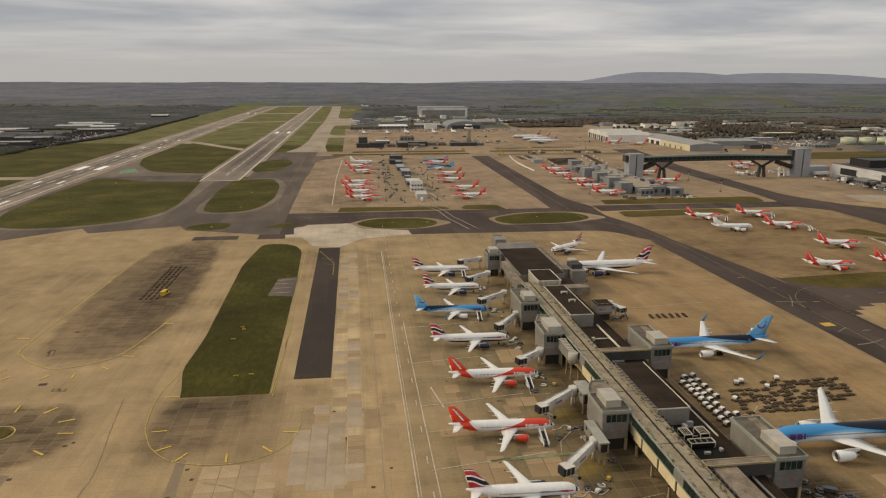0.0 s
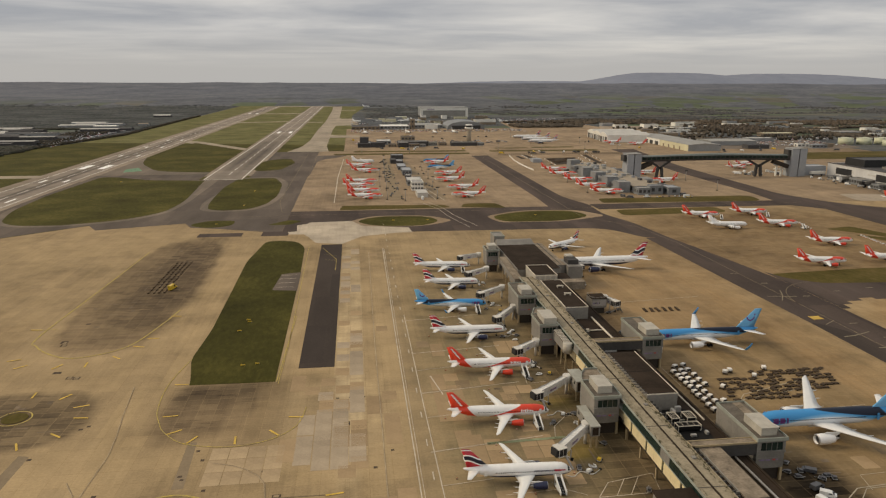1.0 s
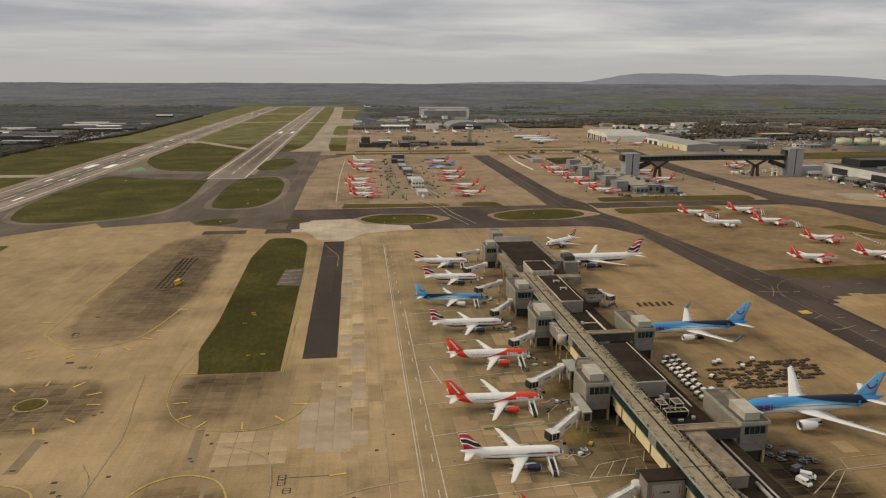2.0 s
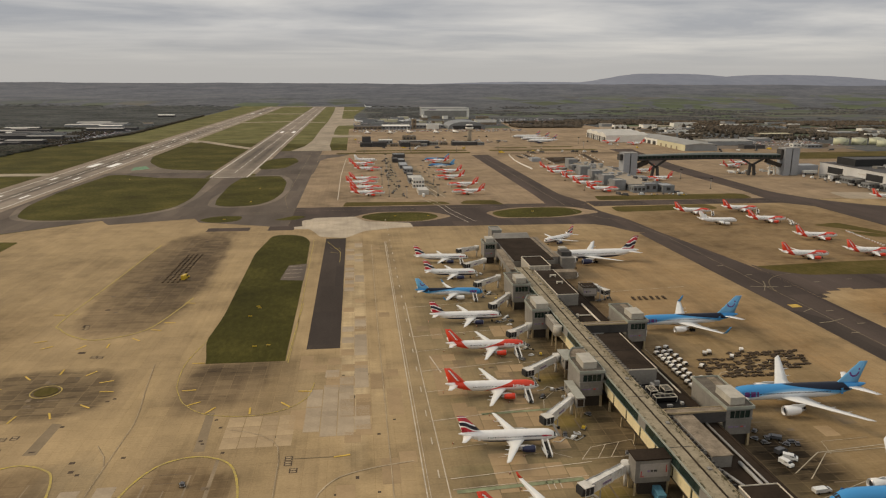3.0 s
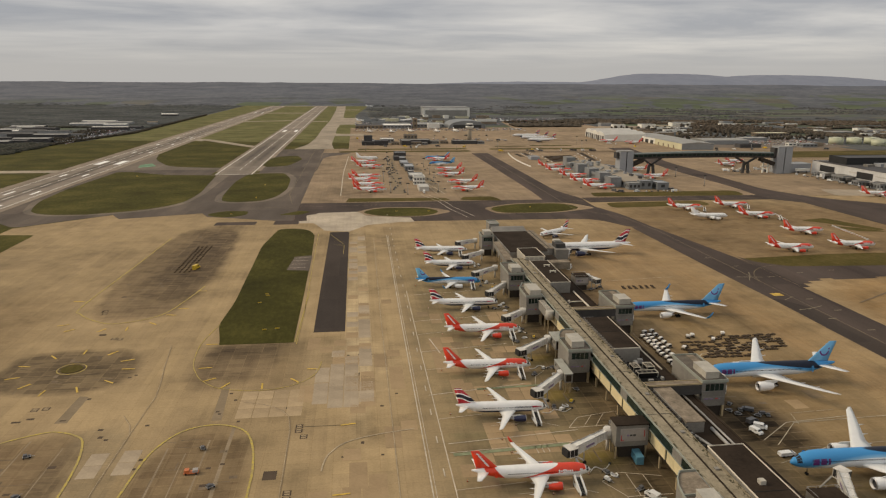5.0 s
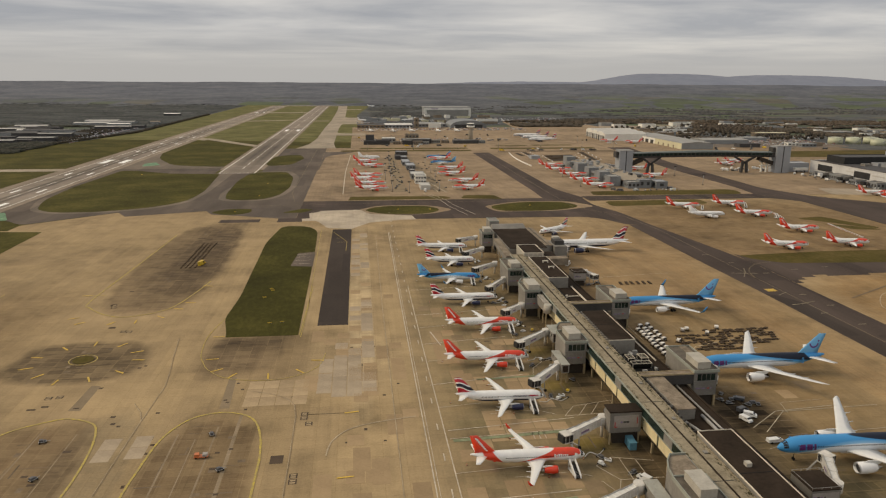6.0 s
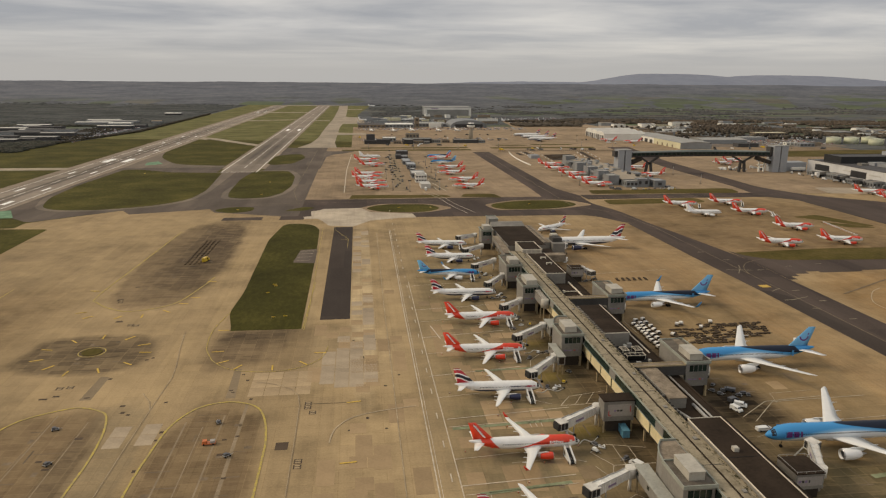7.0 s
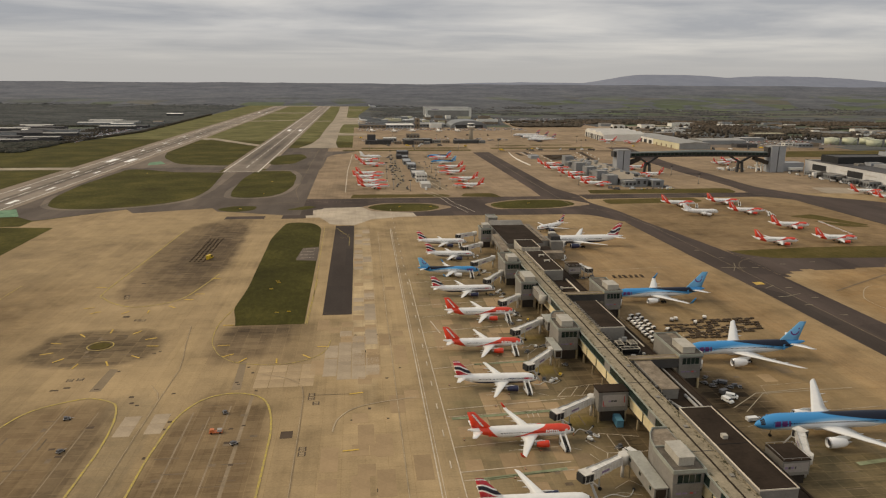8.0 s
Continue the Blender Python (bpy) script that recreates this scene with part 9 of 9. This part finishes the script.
# ---- woods and hedges ----
def clumps(name, label, centres, seed, tones, sink=0.5, mottle=0.0):
    """Many small uneven crowns of bare winter trees, in one mesh."""
    r = np.random.RandomState(seed)
    t = (1 + 5 ** 0.5) / 2
    base = np.array([(-1, t, 0), (1, t, 0), (-1, -t, 0), (1, -t, 0), (0, -1, t), (0, 1, t), (0, -1, -t), (0, 1, -t), (t, 0, -1), (t, 0, 1), (-t, 0, -1), (-t, 0, 1)]) / 1.9
    faces = np.array([(0, 11, 5), (0, 5, 1), (0, 1, 7), (0, 7, 10), (0, 10, 11), (1, 5, 9), (5, 11, 4), (11, 10, 2), (10, 7, 6), (7, 1, 8), (3, 9, 4), (3, 4, 2), (3, 2, 6), (3, 6, 8), (3, 8, 9), (4, 9, 5), (2, 4, 11), (6, 2, 10), (8, 6, 7), (9, 8, 1)])
    c = np.array(centres)
    k = len(c)
    v = base[None] * (0.75 + 0.5 * r.rand(k, 12, 1))
    v = v * np.stack([c[:, 3] * (0.8 + 0.5 * r.rand(k)), c[:, 3] * (0.8 + 0.5 * r.rand(k)), c[:, 4] * 0.5], 1)[:, None]
    v[:, :, 0] += c[:, 0:1]
    v[:, :, 1] += c[:, 1:2]
    v[:, :, 2] += c[:, 2:3] + c[:, 4:5] * sink
    f = faces[None] + (np.arange(k) * 12)[:, None, None]
    me = bpy.data.meshes.new(name)
    me.from_pydata(v.reshape(-1, 3).tolist(), [], f.reshape(-1, 3).tolist())
    n = Nodes(name + "_twigs", 0.95)
    geo = n.t.nodes.new("ShaderNodeNewGeometry").outputs["Random Per Island"]
    col = n.ramp(geo, [(i / (len(tones) - 1), tt) for i, tt in enumerate(tones)])
    fine = n.noise(0.35, 3.0, 0.7)
    if mottle:
        me.polygons.foreach_set("use_smooth", [True] * len(me.polygons))
        fine = n.noise(0.05, 3.0, 0.6)
        patch = n.noise(0.011, 4.0, 0.6, n.mapped((0.5, 1.0, 1.0), 0.13))
        col = n.mix(1.0, col, n.ramp(patch, [(0.36, (1 - mottle,) * 3), (0.64, (1 + mottle,) * 3)]), "MULTIPLY")
    me.materials.append(n.done(n.mix(1.0, col, n.ramp(fine, [(0.3, (0.8, 0.8, 0.8)), (0.7, (1.15, 1.15, 1.15))]), "MULTIPLY")))
    ob = new(name, me)
    return tagged(ob, label, "woodland", "", "stuff")


def on_airfield(x, y):
    if y < 1140:
        return -640 < x < 1000
    if y < 1330:
        return -560 < x < 1120
    if -840 < x < -520 and 1150 < y < 1790:
        return True
    if y < 1620:
        return -520 < x < 700 or (760 < x < 1060 and y < 1520)
    if y < 1770 and -525 < x < 690:
        return True
    if y < 2260:
        return -525 < x < 420
    return y < 3400 and -530 < x < 40


rw = random.Random(77)
west, east, near_west, near_east = [], [], [], []
tries = 0
while len(west) + len(east) + len(near_west) + len(near_east) < 60000 and tries < 330000:
    tries += 1
    d = 1000 + 2400 * rw.random() ** 0.75
    a = rw.uniform(-0.70, 0.70) * d
    x, y = to_world(a, d)
    if on_airfield(x, y) or d > 4150 + rw.uniform(-150, 150):
        continue
    nz = noise.noise(Vector((a / 330, d / 260, 1.7))) + 0.5 * noise.noise(Vector((a / 90, d / 80, 5.1)))
    left = x + rw.uniform(-300, 300) < 150
    mid = min(1.0, max(0.0, (x + 100) / 1100))
    thr = -0.42 + mid * (0.52 if d < 2300 else (0.56 if d < 3500 else 0.36))
    if 1100 < d < 1500 and left:
        thr = 0.05
    edge = (abs(((a * 0.9 + d * 0.4) / 170) % 1.0) < 0.06) or (abs(((d - 0.3 * a) / 150) % 1.0) < 0.07)
    if nz < thr and not (edge and rw.random() < 0.5):
        continue
    if d > 3300 or rw.random() < (d - 2650) / 650 or (1740 < d < 1960 and 0.2 * d < a < 0.53 * d):
        continue
    # far western crowns are widened and flattened to fit the camera's view
    r = rw.uniform(4.0, 8.0) * (0.5 + d / 2600)
    if d < 1900:
        tall = rw.uniform(4, 8)
    elif left:
        tall = rw.uniform(1.5, 3.2) + 3.0 * max(0.0, noise.noise(Vector((a / 150, d / 60, 8.0))))
    else:
        if nz < (-0.1 if edge and rw.random() < 0.75 else 0.42):
            continue
        r, tall = rw.uniform(4.0, 8.0), rw.uniform(4.0, 9.0)
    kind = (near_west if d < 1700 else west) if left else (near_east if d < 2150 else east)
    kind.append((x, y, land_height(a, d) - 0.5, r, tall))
# woodland_west and woodland_east tones carry painted haze; the near copses do not
clumps("woodland_west", "bare winter woodland, greyed and blued with painted haze", west, 3, [(0.062, 0.066, 0.067), (0.073, 0.077, 0.075), (0.092, 0.091, 0.084), (0.070, 0.077, 0.070)], 0.02, 0.3)
clumps("copse_west", "dark brown winter trees beside the estate", near_west, 13, [(0.040, 0.043, 0.034), (0.056, 0.056, 0.044), (0.072, 0.067, 0.053)], 0.25, 0.2)
clumps("copse_east", "brown winter trees and scrub beside the depots", near_east, 15, [(0.060, 0.051, 0.041), (0.086, 0.072, 0.055), (0.112, 0.091, 0.068)])
clumps("woodland_east", "bare grey-brown winter woodland and hedges, paled with painted haze", east, 5, [(0.064, 0.066, 0.067), (0.082, 0.081, 0.080), (0.102, 0.097, 0.091), (0.075, 0.079, 0.075)], 0.05, 0.2)
scrub = []
for i in range(2600):
    d = rw.uniform(1960, 2150)
    a = rw.uniform(0.17, 0.70) * d
    if noise.noise(Vector((a / 120, d / 60, 2.2))) > -0.25:
        scrub.append((*to_world(a, d), 0, rw.uniform(3, 7), rw.uniform(4, 9)))
clumps("brown_scrub", "rust-brown winter scrub beyond the depots", scrub, 33, [(0.078, 0.062, 0.047), (0.100, 0.078, 0.057), (0.122, 0.093, 0.066)], 0.2, 0.15)
flat("bare_ground", [[(*to_world(400, 1790), 30), (*to_world(940, 1770), 30), (*to_world(960, 1850), 30), (*to_world(700, 1865), 20), (*to_world(420, 1900), 30)], [(*to_world(560, 1905), 20), (*to_world(820, 1890), 20), (*to_world(830, 1925), 20), (*to_world(570, 1945), 20)]], 0.1, M_BARE, "pale sandy bare ground beyond the depots")
copse = [(rw.uniform(850, 1015), rw.uniform(1530, 1720), 0, rw.uniform(3, 6), rw.uniform(7, 15)) for i in range(420)]
clumps("tall_copse", "tall bare brown trees beside the depots", copse, 21, [(0.066, 0.055, 0.044), (0.088, 0.072, 0.056), (0.108, 0.087, 0.067)], 0.4)
hedge = []
for i in range(700):
    t = i / 700
    if t < 0.35:
        u = t / 0.35
        x, y = -595 + 94 * u, 1147 + 439 * u
    else:
        u = (t - 0.35) / 0.65
        x, y = -501 - 10 * u, 1586 + 840 * u
    hedge.append((x + rw.uniform(-2.5, 2.5), y + rw.uniform(-2, 2), 0, rw.uniform(1.6, 3.2), rw.uniform(3, 6)))
for i in range(420):
    hedge.append((rw.uniform(-640, -560), rw.uniform(1380, 1760), 0, rw.uniform(1.4, 2.8), rw.uniform(3, 5)))
for i in range(500):
    hedge.append((rw.uniform(640, 1150), rw.uniform(1330, 1720), 0, rw.uniform(2.5, 5), rw.uniform(4, 9)))
clumps("hedges", "dark hedges and scrub along the airfield's edge", hedge, 8, [(0.045, 0.041, 0.034), (0.075, 0.064, 0.05), (0.095, 0.08, 0.06)])
